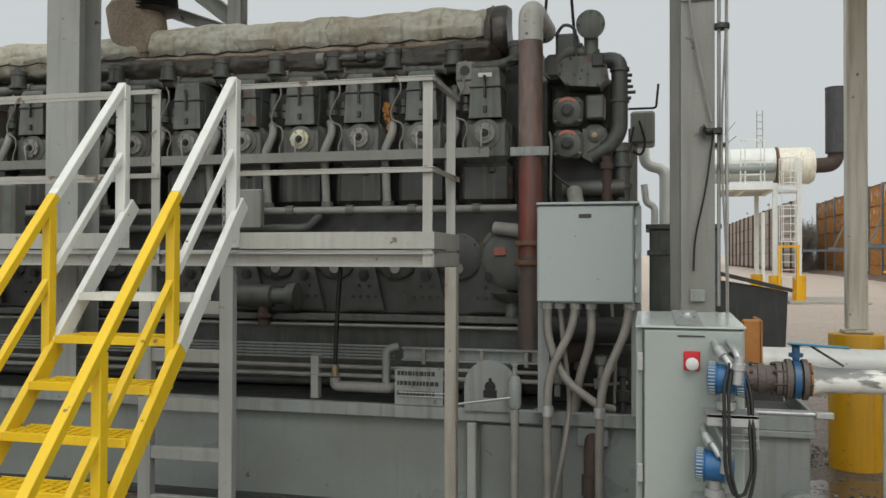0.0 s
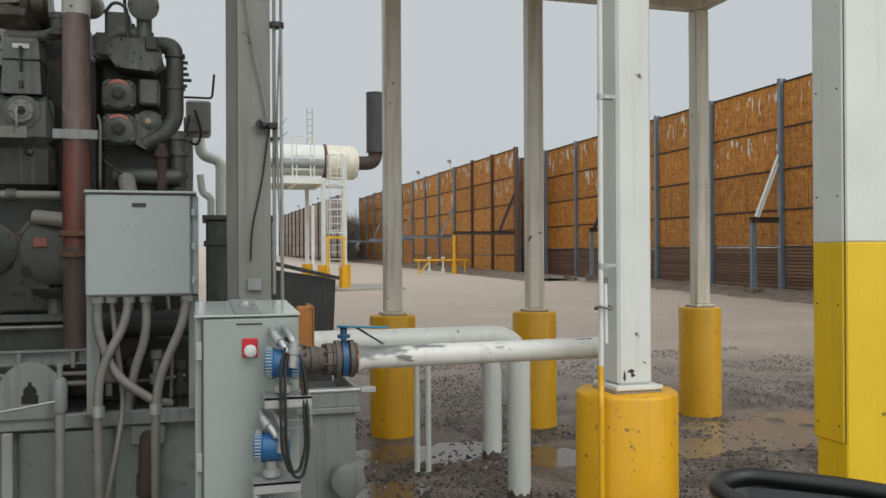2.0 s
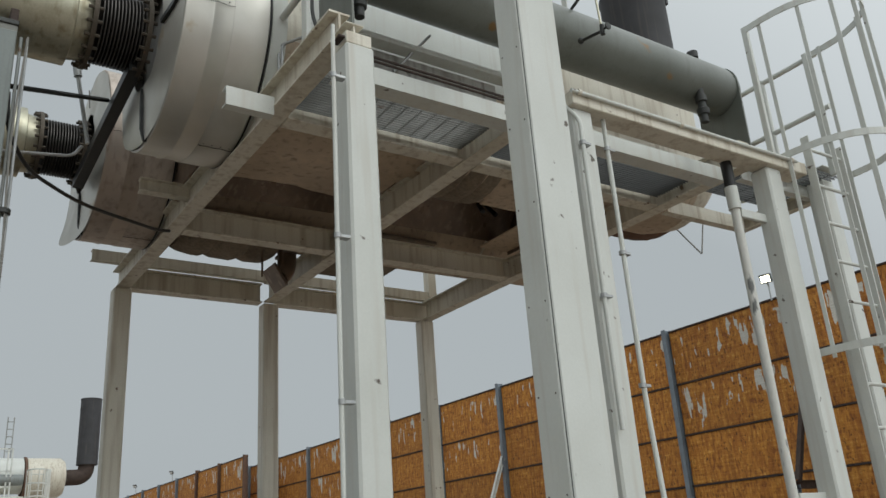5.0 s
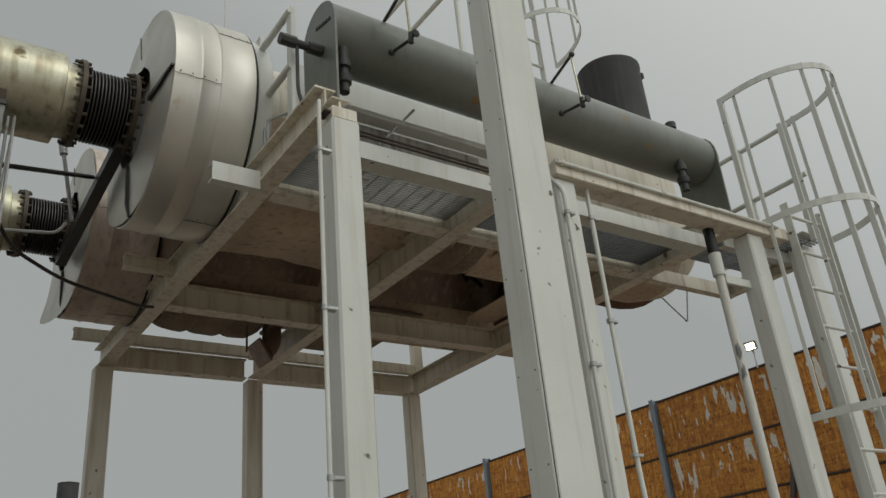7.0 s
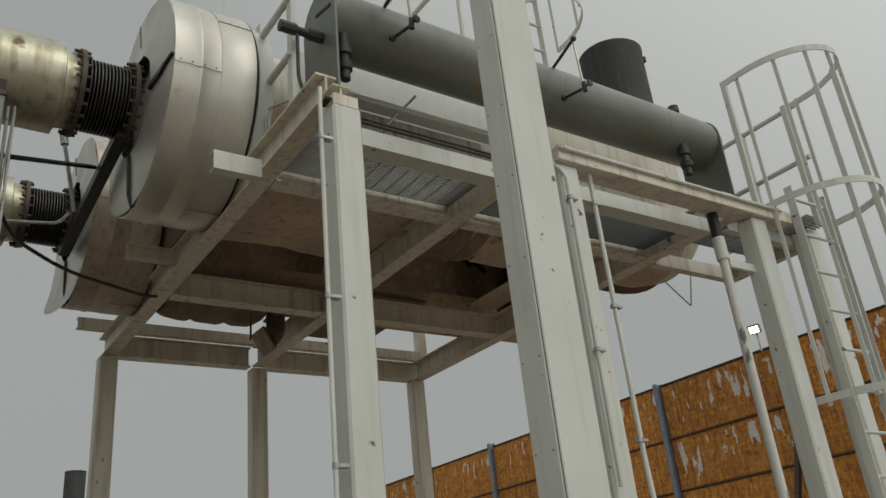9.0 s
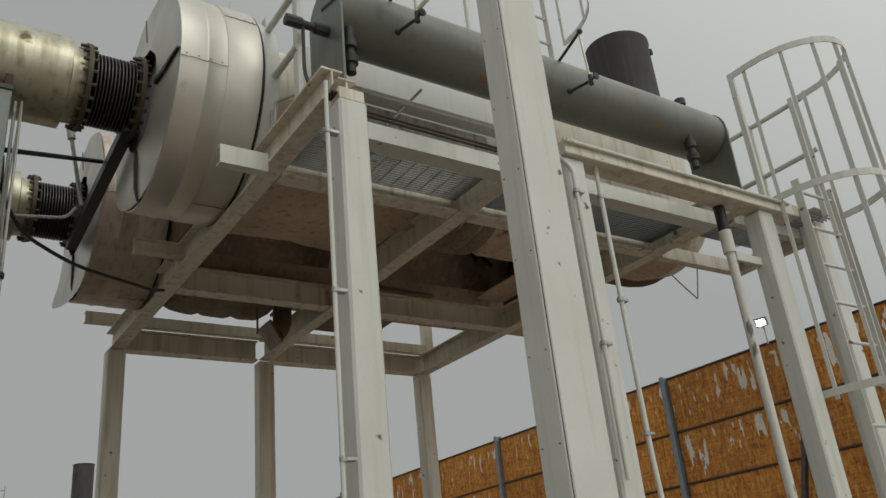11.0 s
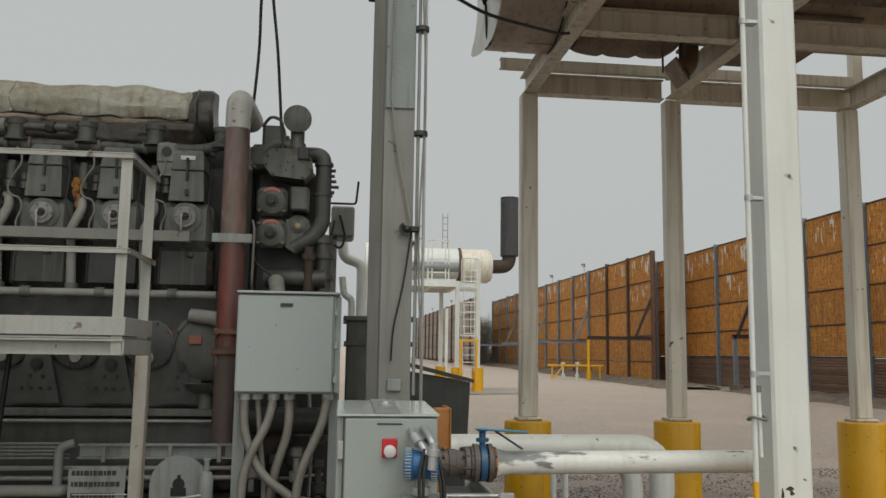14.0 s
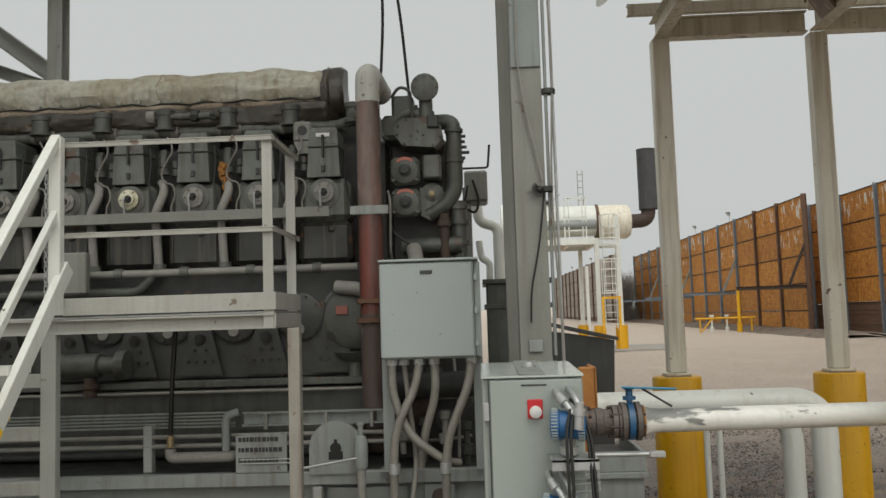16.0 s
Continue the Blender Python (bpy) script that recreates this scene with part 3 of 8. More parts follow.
def wet_gravel():
    m = bpy.data.materials.new("wet_gravel")
    m.use_nodes = True
    n, l = m.node_tree.nodes, m.node_tree.links
    bsdf = n["Principled BSDF"]
    geo = n.new("ShaderNodeNewGeometry")

    def tex(scale, detail=5.0):
        t = n.new("ShaderNodeTexNoise")
        t.inputs["Scale"].default_value, t.inputs["Detail"].default_value = scale, detail
        l.new(geo.outputs["Position"], t.inputs["Vector"])
        return t.outputs[0]

    def step(src, lo, hi, a=0.0, b=1.0):
        r = n.new("ShaderNodeMapRange")
        r.inputs[1].default_value, r.inputs[2].default_value, r.inputs[3].default_value, r.inputs[4].default_value = lo, hi, a, b
        l.new(src, r.inputs[0])
        return r.outputs[0]

    def blend(fac, a, b):
        x = n.new("ShaderNodeMixRGB")
        l.new(fac, x.inputs[0])
        for i, c in ((1, a), (2, b)):
            if isinstance(c, tuple):
                x.inputs[i].default_value = (*c, 1)
            else:
                l.new(c, x.inputs[i])
        return x.outputs[0]

    cells = n.new("ShaderNodeTexVoronoi")
    cells.inputs["Scale"].default_value = 48
    l.new(geo.outputs["Position"], cells.inputs["Vector"])
    broad, mid = tex(0.35), tex(2.2)
    speck = tex(16.0, 8.0)
    stones = blend(step(cells.outputs["Color"], 0.2, 0.9), (0.21, 0.165, 0.135), (0.50, 0.43, 0.37))
    stones = blend(step(speck, 0.5, 0.7), stones, (0.19, 0.15, 0.12))
    col = blend(step(mid, 0.5, 0.75), stones, (0.34, 0.27, 0.215))
    col = blend(step(broad, 0.52, 0.80), col, (0.42, 0.34, 0.275))
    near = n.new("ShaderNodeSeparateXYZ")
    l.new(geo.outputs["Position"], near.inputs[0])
    # Paler with distance: the far mist is put into the ground's colour.
    haze_amount = n.new("ShaderNodeMath")
    haze_amount.operation = "MULTIPLY"
    l.new(step(near.outputs["Y"], 14, 42, 0.0, 0.75), haze_amount.inputs[0])
    l.new(step(mid, 0.25, 0.6, 1.0, 0.7), haze_amount.inputs[1])
    col = blend(haze_amount.outputs[0], col, (0.60, 0.515, 0.435))
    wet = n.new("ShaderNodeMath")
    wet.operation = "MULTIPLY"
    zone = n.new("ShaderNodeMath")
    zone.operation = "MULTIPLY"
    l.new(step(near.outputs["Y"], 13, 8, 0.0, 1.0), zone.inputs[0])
    # Unseen ground nearer in is left pale, to bounce light onto the frame.
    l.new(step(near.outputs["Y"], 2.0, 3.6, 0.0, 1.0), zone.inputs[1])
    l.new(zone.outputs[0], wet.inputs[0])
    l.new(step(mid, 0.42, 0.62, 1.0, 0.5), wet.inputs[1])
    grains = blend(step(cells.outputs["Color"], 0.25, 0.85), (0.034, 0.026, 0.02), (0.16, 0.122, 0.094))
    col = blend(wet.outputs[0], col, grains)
    l.new(col, bsdf.inputs["Base Color"])
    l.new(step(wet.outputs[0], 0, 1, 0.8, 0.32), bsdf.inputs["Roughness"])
    bp = n.new("ShaderNodeBump")
    bp.inputs["Strength"].default_value, bp.inputs["Distance"].default_value = 1.0, 0.02
    l.new(cells.outputs["Distance"], bp.inputs["Height"])
    l.new(bp.outputs[0], bsdf.inputs["Normal"])
    return m


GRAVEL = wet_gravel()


def loose_stone():
    """Wet pebbles, each with its own tone from near black to pale buff."""
    m = bpy.data.materials.new("wet_stones")
    m.use_nodes = True
    n, l = m.node_tree.nodes, m.node_tree.links
    bsdf = n["Principled BSDF"]
    geo = n.new("ShaderNodeNewGeometry")
    tone = n.new("ShaderNodeValToRGB")
    ramp = tone.color_ramp
    ramp.elements[0].color, ramp.elements[1].color = (0.022, 0.018, 0.016, 1), (0.34, 0.30, 0.26, 1)
    for at, c in ((0.45, (0.062, 0.047, 0.035, 1)), (0.75, (0.155, 0.115, 0.085, 1))):
        ramp.elements.new(at).color = c
    l.new(geo.outputs["Random Per Island"], tone.inputs[0])
    t = n.new("ShaderNodeTexNoise")
    t.inputs["Scale"].default_value = 60
    l.new(geo.outputs["Position"], t.inputs["Vector"])
    x = n.new("ShaderNodeMixRGB")
    x.blend_type, x.inputs[0].default_value = "MULTIPLY", 0.5
    l.new(tone.outputs[0], x.inputs[1])
    l.new(t.outputs[0], x.inputs[2])
    l.new(x.outputs[0], bsdf.inputs["Base Color"])
    bsdf.inputs["Roughness"].default_value = 0.24
    bp = n.new("ShaderNodeBump")
    bp.inputs["Strength"].default_value, bp.inputs["Distance"].default_value = 0.3, 0.01
    l.new(t.outputs[0], bp.inputs["Height"])
    l.new(bp.outputs[0], bsdf.inputs["Normal"])
    return m


STONE = loose_stone()
WATER = surface("muddy_water", (0.12, 0.088, 0.06), (0.085, 0.062, 0.043), 0.16, scale=1.5, bump=0.05, fine=22, rough_var=0.05)
SAND = surface("pale_damp_sand", (0.42, 0.36, 0.285), (0.29, 0.22, 0.155), 0.5, scale=2.2, bump=0.3)
BERM = surface("rubble_bank", (0.24, 0.19, 0.15), (0.095, 0.072, 0.055), 0.9, scale=2.2, bump=0.9, fine=9, grit=0.5)
# Twig tone lightened for the mist in front of the distant trees.
LEAF = surface("bare_twigs", (0.19, 0.175, 0.155), (0.26, 0.245, 0.22), 0.9, scale=2, bump=0.0)


def lamp_glow():
    m = bpy.data.materials.new("lit_floodlight_glass")
    m.use_nodes = True
    b = m.node_tree.nodes["Principled BSDF"]
    b.inputs["Base Color"].default_value = (1, 0.93, 0.75, 1)
    b.inputs["Emission Color"].default_value = (1, 0.88, 0.62, 1)
    b.inputs["Emission Strength"].default_value = 14
    return m


GLOW = lamp_glow()


# ---- ground ----
def ground_height(x, y):
    far = max(0.0, y - 20) * 0.01
    amp = 0.007 if math.hypot(x, y) < 22 else 0.05
    return far + amp * (noise.noise(Vector((x * 0.5, y * 0.5, 3.1))) + 0.45 * noise.noise(Vector((x * 1.9, y * 1.9, 7))) + 0.3 * noise.noise(Vector((x * 4.3, y * 4.3, 1)))) - 0.01


def spread(k, n, near, reach):
    t = 2 * k / n - 1
    return near * t + (reach - near) * t ** 5


def build_ground():
    g, n = Kit(), 260
    xs = [3 + spread(i, n, 24, 700) for i in range(n + 1)]
    ys = [10 + spread(i, n, 30, 700) for i in range(n + 1)]
    verts = [(x, y, ground_height(x, y)) for y in ys for x in xs]
    faces = [(j * (n + 1) + i, j * (n + 1) + i + 1, (j + 1) * (n + 1) + i + 1, (j + 1) * (n + 1) + i) for j in range(n) for i in range(n)]
    g.add(verts, faces, True)
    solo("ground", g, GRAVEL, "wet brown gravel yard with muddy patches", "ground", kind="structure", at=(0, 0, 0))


build_ground()


POOLS = []


def puddle(cx, cy, rx, ry, seed, label, material=WATER, lift=0.0, name="puddle", group="puddles on the yard"):
    """A level sheet of water a little above the mean of the ground it lies in, so that the ground's own swell shapes its shore."""
    POOLS.append((cx, cy, rx, ry))
    g, n = Kit(), 120
    rim = []
    for i in range(n):
        a = 2 * math.pi * i / n
        k = 1.12 + 0.42 * noise.noise(Vector((math.cos(a) * 1.6 + seed, math.sin(a) * 1.6, seed * 2.3))) + 0.3 * noise.noise(Vector((math.cos(a) * 4 + seed, math.sin(a) * 4, seed))) + 0.2 * noise.noise(Vector((math.cos(a) * 13 + seed, math.sin(a) * 13, seed))) + 0.1 * noise.noise(Vector((math.cos(a) * 31 + seed, math.sin(a) * 31, seed)))
        rim.append((cx + rx * k * math.cos(a), cy + ry * k * math.sin(a)))
    z = sum(ground_height(x, y) for x, y in rim + [(cx, cy)] * 60) / (n + 60) + 0.0015 + lift
    g.add([(x, y, z) for x, y in rim] + [(x, y, z - 0.05) for x, y in rim], [tuple(range(n))] + [(i, i + n, (i + 1) % n + n, (i + 1) % n) for i in range(n)])
    solo(name, g, material, label, name.replace("_", " "), group=group, kind="structure")


puddle(1.98, 6.75, 0.48, 0.30, 1.0, "shallow muddy puddle between the yellow bases")
puddle(1.3, 6.75, 0.3, 0.28, 2.0, "shallow muddy puddle beside the grey base")
puddle(2.72, 6.35, 0.32, 0.3, 4.0, "small brown puddle on the gravel")
puddle(5.75, 6.6, 1.25, 0.75, 3.0, "long brown puddle on the gravel", MUDWATER)
puddle(3.9, 6.3, 0.55, 0.3, 9.0, "small muddy puddle beside a yellow base", MUDWATER)
puddle(1.15, 5.6, 0.4, 0.35, 11.0, "shallow muddy puddle under the white pipes")
puddle(1.5, 4.9, 0.35, 0.3, 6.0, "small brown puddle under the white pipe")
puddle(6.75, 5.0, 1.35, 0.95, 13.0, "pale sandy patch of wet ground", SAND, 0.004, "sand_patch", "")


def build_stones():
    rng, verts, faces = random.Random(5), [], []
    shape = [(1, 0, 0), (0, 1, 0), (-1, 0, 0), (0, -1, 0), (0.2, 0.1, 0.8), (0, 0, -0.6)]
    tri = [(0, 1, 4), (1, 2, 4), (2, 3, 4), (3, 0, 4), (1, 0, 5), (2, 1, 5), (3, 2, 5), (0, 3, 5)]
    for _ in range(100000):
        x, y = rng.uniform(0.6, 9.0), 3.6 + 9 * rng.random() ** 1.4
        if noise.noise(Vector((x * 0.8, y * 0.8, 11))) < -0.12:
            continue
        if x > 3.4 and rng.random() < 0.55:
            continue
        if rng.random() < 0.85 and any(((x - cx) / rx) ** 2 + ((y - cy) / ry) ** 2 < 0.7 for cx, cy, rx, ry in POOLS):
            continue
        s, a = 0.0045 + 0.016 * rng.random() ** 3, rng.uniform(0, 6.28)
        o, z = len(verts), ground_height(x, y) + s * 0.2
        for px, py, pz in shape:
            k = s * rng.uniform(0.7, 1.3)
            verts.append((x + k * (px * math.cos(a) - py * math.sin(a)), y + k * (px * math.sin(a) + py * math.cos(a)), z + k * pz * 0.8))
        faces += [tuple(o + i for i in f) for f in tri]
    solo("gravel", Kit().add(verts, faces), STONE, "loose wet grey and brown stones", "gravel", kind="stuff", at=(0, 0, 0))


build_stones()


# ---- sound wall ----
def wall_foot(y):
    return ground_height(18, y) + 0.02


def build_wall(name, ys, x_of, top, rows, base_rows, post_mat, label, brace_at, group, board=None, reach=1.25, rusty=0):
    """A tall wall of boards between posts; rows: the heights of the joints from the top down."""
    w = thing(name, (x_of(ys[0]), ys[0], wall_foot(ys[0])), label, "sound wall", group)
    step = abs(ys[1] - ys[0])
    lean = math.atan2(x_of(ys[1]) - x_of(ys[0]), ys[1] - ys[0])
    rot = Matrix.Rotation(-lean, 3, "Z")
    heights = list(zip(rows, rows[1:]))
    meshes = {}

    def place(key, kit_fn, mat, x, y, z, nm, label=""):
        if key not in meshes:
            g = Kit()
            kit_fn(g)
            g.v = [tuple(rot @ Vector(p)) for p in g.v]
            meshes[key] = g.mesh(nm)
            meshes[key].materials.append(mat)
        return tagged(piece(nm, meshes[key], w, (x, y, z)), label)

    length = step / math.cos(lean)
    for i, y in enumerate(ys):
        x, foot = x_of(y), wall_foot(y)
        h = top - foot
        place(("post", round(h, 1), i < rusty), lambda g: g.ibeam((-0.02, 0, -0.3), (-0.02, 0, h + 0.08), 0.16, 0.26, up=(1, 0, 0)), BROWNPOST if i < rusty else post_mat, x - 0.04, y, foot, "post")
        if i == len(ys) - 1:
            break
        for r, (hi, lo) in enumerate(heights):
            mat = board or (BOARDPEEL if r == 0 or (r == 1 and i % 3 == 0) else BOARD)
            hh = hi - lo
            place(("panel", r, mat.name), lambda g: g.box(-0.03, 0.06, 0.09, length - 0.09, 0.03, hh - 0.03, 0.012), mat, x, y, lo, "panel")
            place(("joint", 0), lambda g: g.box(-0.07, 0.08, 0.09, length - 0.09, -0.024, 0.024, 0.005), DARKRUST, x, y, hi, "joint_rail")
        lo = rows[-1]
        place(("joint", 0), None, DARKRUST, x, y, lo, "joint_rail")
        place(("backing", round(lo - wall_foot(y), 1)), lambda g: g.box(0.045, 0.06, 0.09, length - 0.09, 0, lo - wall_foot(y) - 0.04, 0.002), DARKBOARD, x, y, wall_foot(y), "backing_sheet")
        for k in range(base_rows):
            hgt = (lo - 0.05 - wall_foot(y)) / base_rows
            z = wall_foot(y) + hgt * k
            place(("slat", base_rows, round(hgt, 2)), lambda g: g.box(-0.04, 0.04, 0.1, length - 0.1, 0.014, hgt - 0.008, 0.016), DARKBOARD, x, y, z, "slat")
    for y, pale in brace_at:
        x, foot = x_of(y), wall_foot(y)
        steel = DARKRUST if not pale or reach < 2 else BLUEPOST
        if reach < 2:
            part("brace_post", Kit().ibeam((x - reach, y + 0.05, foot - 0.1), (x - reach, y + 0.05, 2.75), 0.13, 0.2, up=(1, 0, 0)), BLUEPOST, w)
            part("brace_footing", Kit().box(x - reach - 0.25, x - reach + 0.25, y - 0.2, y + 0.3, foot - 0.25, foot + 0.25, 0.03), BERM, w)
        part("brace_beam", Kit().ibeam((x - reach - 0.15, y + 0.05, 2.75), (x - 0.1, y + 0.05, 2.75), 0.14, 0.2), steel, w)
        part("brace_strut", Kit().ibeam((x - 1.1, y + 0.05, 2.85), (x - 0.12, y + 0.05, 5.1), 0.12, 0.14), (WHITE if reach < 2 else POSTGREY) if pale else DARKRUST, w, "pale-painted diagonal strut" if pale else "")
    return w


near_x = lambda y: 20.35 - 0.004 * (y - 17.5)
far_x = lambda y: 17.85 - 0.012 * (y - 47)
build_wall("sound_wall", [0.06 + 4.31 * i for i in range(14)], near_x, 7.75, [7.75, 6.1, 4.58, 3.12, 1.80], 14, BLUEPOST, "tall sound wall of peeling orange boards on steel posts", [(12.99, False), (25.92, True), (38.85, False)], "sound walls round the yard")
build_wall("sound_wall", [46.4 + 4.0 * i for i in range(13)], far_x, 7.75, [7.75, 6.12, 4.50, 2.95, 1.45, 0.15], 1, BLUEPOST, "distant sound wall of peeling orange boards on steel posts", [(46.4, False), (58.4, True), (70.4, True), (82.4, True)], "sound walls round the yard", None, 3.8, 3)
cross_x = lambda y: 13.3 - 0.022 * (y - 93)
build_wall("sound_wall", [82 + 4.2 * i for i in range(15)], cross_x, 7.5, [7.5, 5.9, 4.3, 2.7, 1.2], 1, BROWNPOST, "haze-paled brown sound wall at the yard's far end", [], "sound walls round the yard", HAZEBOARD)


def build_bank(name, y0, y1, x_of, n, label):
    """A rubble bank along the foot of a wall."""
    g, k = Kit(), 9
    verts = []
    for i in range(n + 1):
        y = y0 + (y1 - y0) * i / n
        for j in range(k + 1):
            u = j / k
            x = x_of(y) - 2.6 + 3.0 * u
            bump = 0.24 * math.sin(math.pi * min(1, u * 0.9)) ** 0.7 + 0.12 * noise.noise(Vector((x * 1.3, y * 1.3, 5))) + 0.06 * noise.noise(Vector((x * 4.1, y * 4.1, 2)))
            verts.append((x, y, ground_height(x, y) + max(-0.03, bump * (0.3 + u) - 0.03)))
    g.add(verts, [(i * (k + 1) + j, i * (k + 1) + j + 1, (i + 1) * (k + 1) + j + 1, (i + 1) * (k + 1) + j) for i in range(n) for j in range(k)], False)
    solo(name, g, BERM, label, "bank", kind="structure", at=(0, 0, 0))


build_bank("rubble_bank", 38.5, 95, far_x, 130, "low grey-brown rubble bank along the distant wall")
build_bank("rubble_bank", -4, 38, near_x, 180, "low brown rubble bank at the wall's foot")


def floodlight(x, y, z, turn, lit):
    f = thing("floodlight", (x, y, z), "lit floodlight on a short post on the wall top" if lit else "small floodlight on a short post on the wall top", "floodlight", "floodlights on the wall")
    c, s = math.cos(turn), math.sin(turn)
    k = 0.6 if lit else 0.55
    part("bracket", Kit().tube([(x, y, z - 0.1), (x, y, z + 0.35), (x + 0.1 * c, y + 0.1 * s, z + 0.42)], 0.025, 8, 0.05), STEEL, f)
    fw = np.array((c, s, -0.35))
    fw = unit(fw)
    u, v = side_axes(fw)
    m = np.array((x, y, z + 0.55)) + fw * 0.1
    part("housing", Kit().obox(m, (0.26 * k, 0.2 * k, 0.11 * k), (u, v, fw), 0.02), BINGREY, f)
    part("visor", Kit().obox(m + fw * 0.13 * k + v * 0.2 * k, (0.25 * k, 0.015, 0.07 * k), (u, v, fw), 0.004), BINGREY, f)
    part("lens", Kit().obox(m + fw * 0.115 * k, (0.2 * k, 0.14 * k, 0.015), (u, v, fw), 0.004), GLOW if lit else LABELWHITE, f, "glowing floodlight lens" if lit else "")


floodlight(near_x(13.4) - 0.1, 13.4, 7.8, math.pi + 0.25, True)
floodlight(far_x(59.4) - 0.1, 59.4, 7.8, math.pi + 0.5, False)
floodlight(cross_x(98.8) - 0.1, 98.8, 7.5, math.pi + 0.5, False)
floodlight(cross_x(116) - 0.1, 116, 7.5, math.pi + 0.5, False)
floodlight(far_x(68.3) - 0.1, 68.3, 7.8, math.pi + 0.5, False)


def far_tree(x, y, h, seed):
    """A leafless thicket tree: several thin stems that fork into a haze of twigs."""
    rng = random.Random(seed)
    t = thing("tree", (x, y, 0), "leafless grey-brown thicket tree beyond the yard", "tree", "trees beyond the yard")
    z0 = ground_height(x, y)
    trunk, twigs = Kit(), Kit()
    for _ in range(5):
        bx, by = x + rng.gauss(0, 0.5), y + rng.gauss(0, 0.5)
        fork = np.array((bx + rng.gauss(0, 0.4), by + rng.gauss(0, 0.4), z0 + h * rng.uniform(0.3, 0.45)))
        trunk.cyl((bx, by, z0 - 0.2), fork, 0.08, 0.05, 6)
        for _ in range(5):
            tip = fork + np.array((rng.gauss(0, h * 0.13), rng.gauss(0, h * 0.13), h * rng.uniform(0.2, 0.5)))
            trunk.cyl(fork, tip, 0.045, 0.012, 5)
            for _ in range(34):
                q = fork + (tip - fork) * rng.random() ** 0.7
                d = unit((rng.gauss(0, 0.8), rng.gauss(0, 0.8), rng.gauss(0.7, 0.6)))
                twigs.cyl(q, q + d * rng.uniform(0.4, 1.3), 0.016, 0.005, 3, False)
        for _ in range(60):
            q = np.array((bx + rng.gauss(0, 0.7), by + rng.gauss(0, 0.7), z0))
            d = unit((rng.gauss(0, 0.3), rng.gauss(0, 0.3), 1))
            twigs.cyl(q, q + d * rng.uniform(0.8, h * 0.42), 0.016, 0.006, 3, False)
    part("trunk", trunk, LEAF, t)
    part("crown", twigs, LEAF, t)


for i, (x, y, h) in enumerate([(14.5, 91, 4.6), (15.3, 95, 5.2), (16.1, 93, 5.4), (15.8, 99, 5.8), (16.7, 97, 5.2), (17.3, 99, 5.6), (14.9, 101, 5.0)]):
    far_tree(x, y, h, 40 + i)


# ---- steel frame that carries the exhaust ----
FZ = 4.10            # underside of the frame's beams
COLUMNS = [(1.74, 7.57), (3.14, 7.57), (4.96, 7.57), (1.765, 3.17), (3.215, 3.17), (5.0, 3.17), (5.98, 3.35)]


def pedestal(x, y, label):
    p = thing("pedestal", (x, y, 0), label, "pedestal", "yellow pedestals")
    g = Kit().lathe((x, y, -0.3), (0, 0, 1), [(0, 0.21), (1.366, 0.21), (1.376, 0.206), (1.382, 0.198)], 40)
    part("drum", g, YELLOW, p)
    part("grout_pad", Kit().box(x - 0.108, x + 0.108, y - 0.108, y + 0.108, 1.078, 1.095, 0.006), CONCRETE, p)


for x, y in COLUMNS:
    pedestal(x, y + 0.01, "round yellow-painted concrete pedestal under a column")


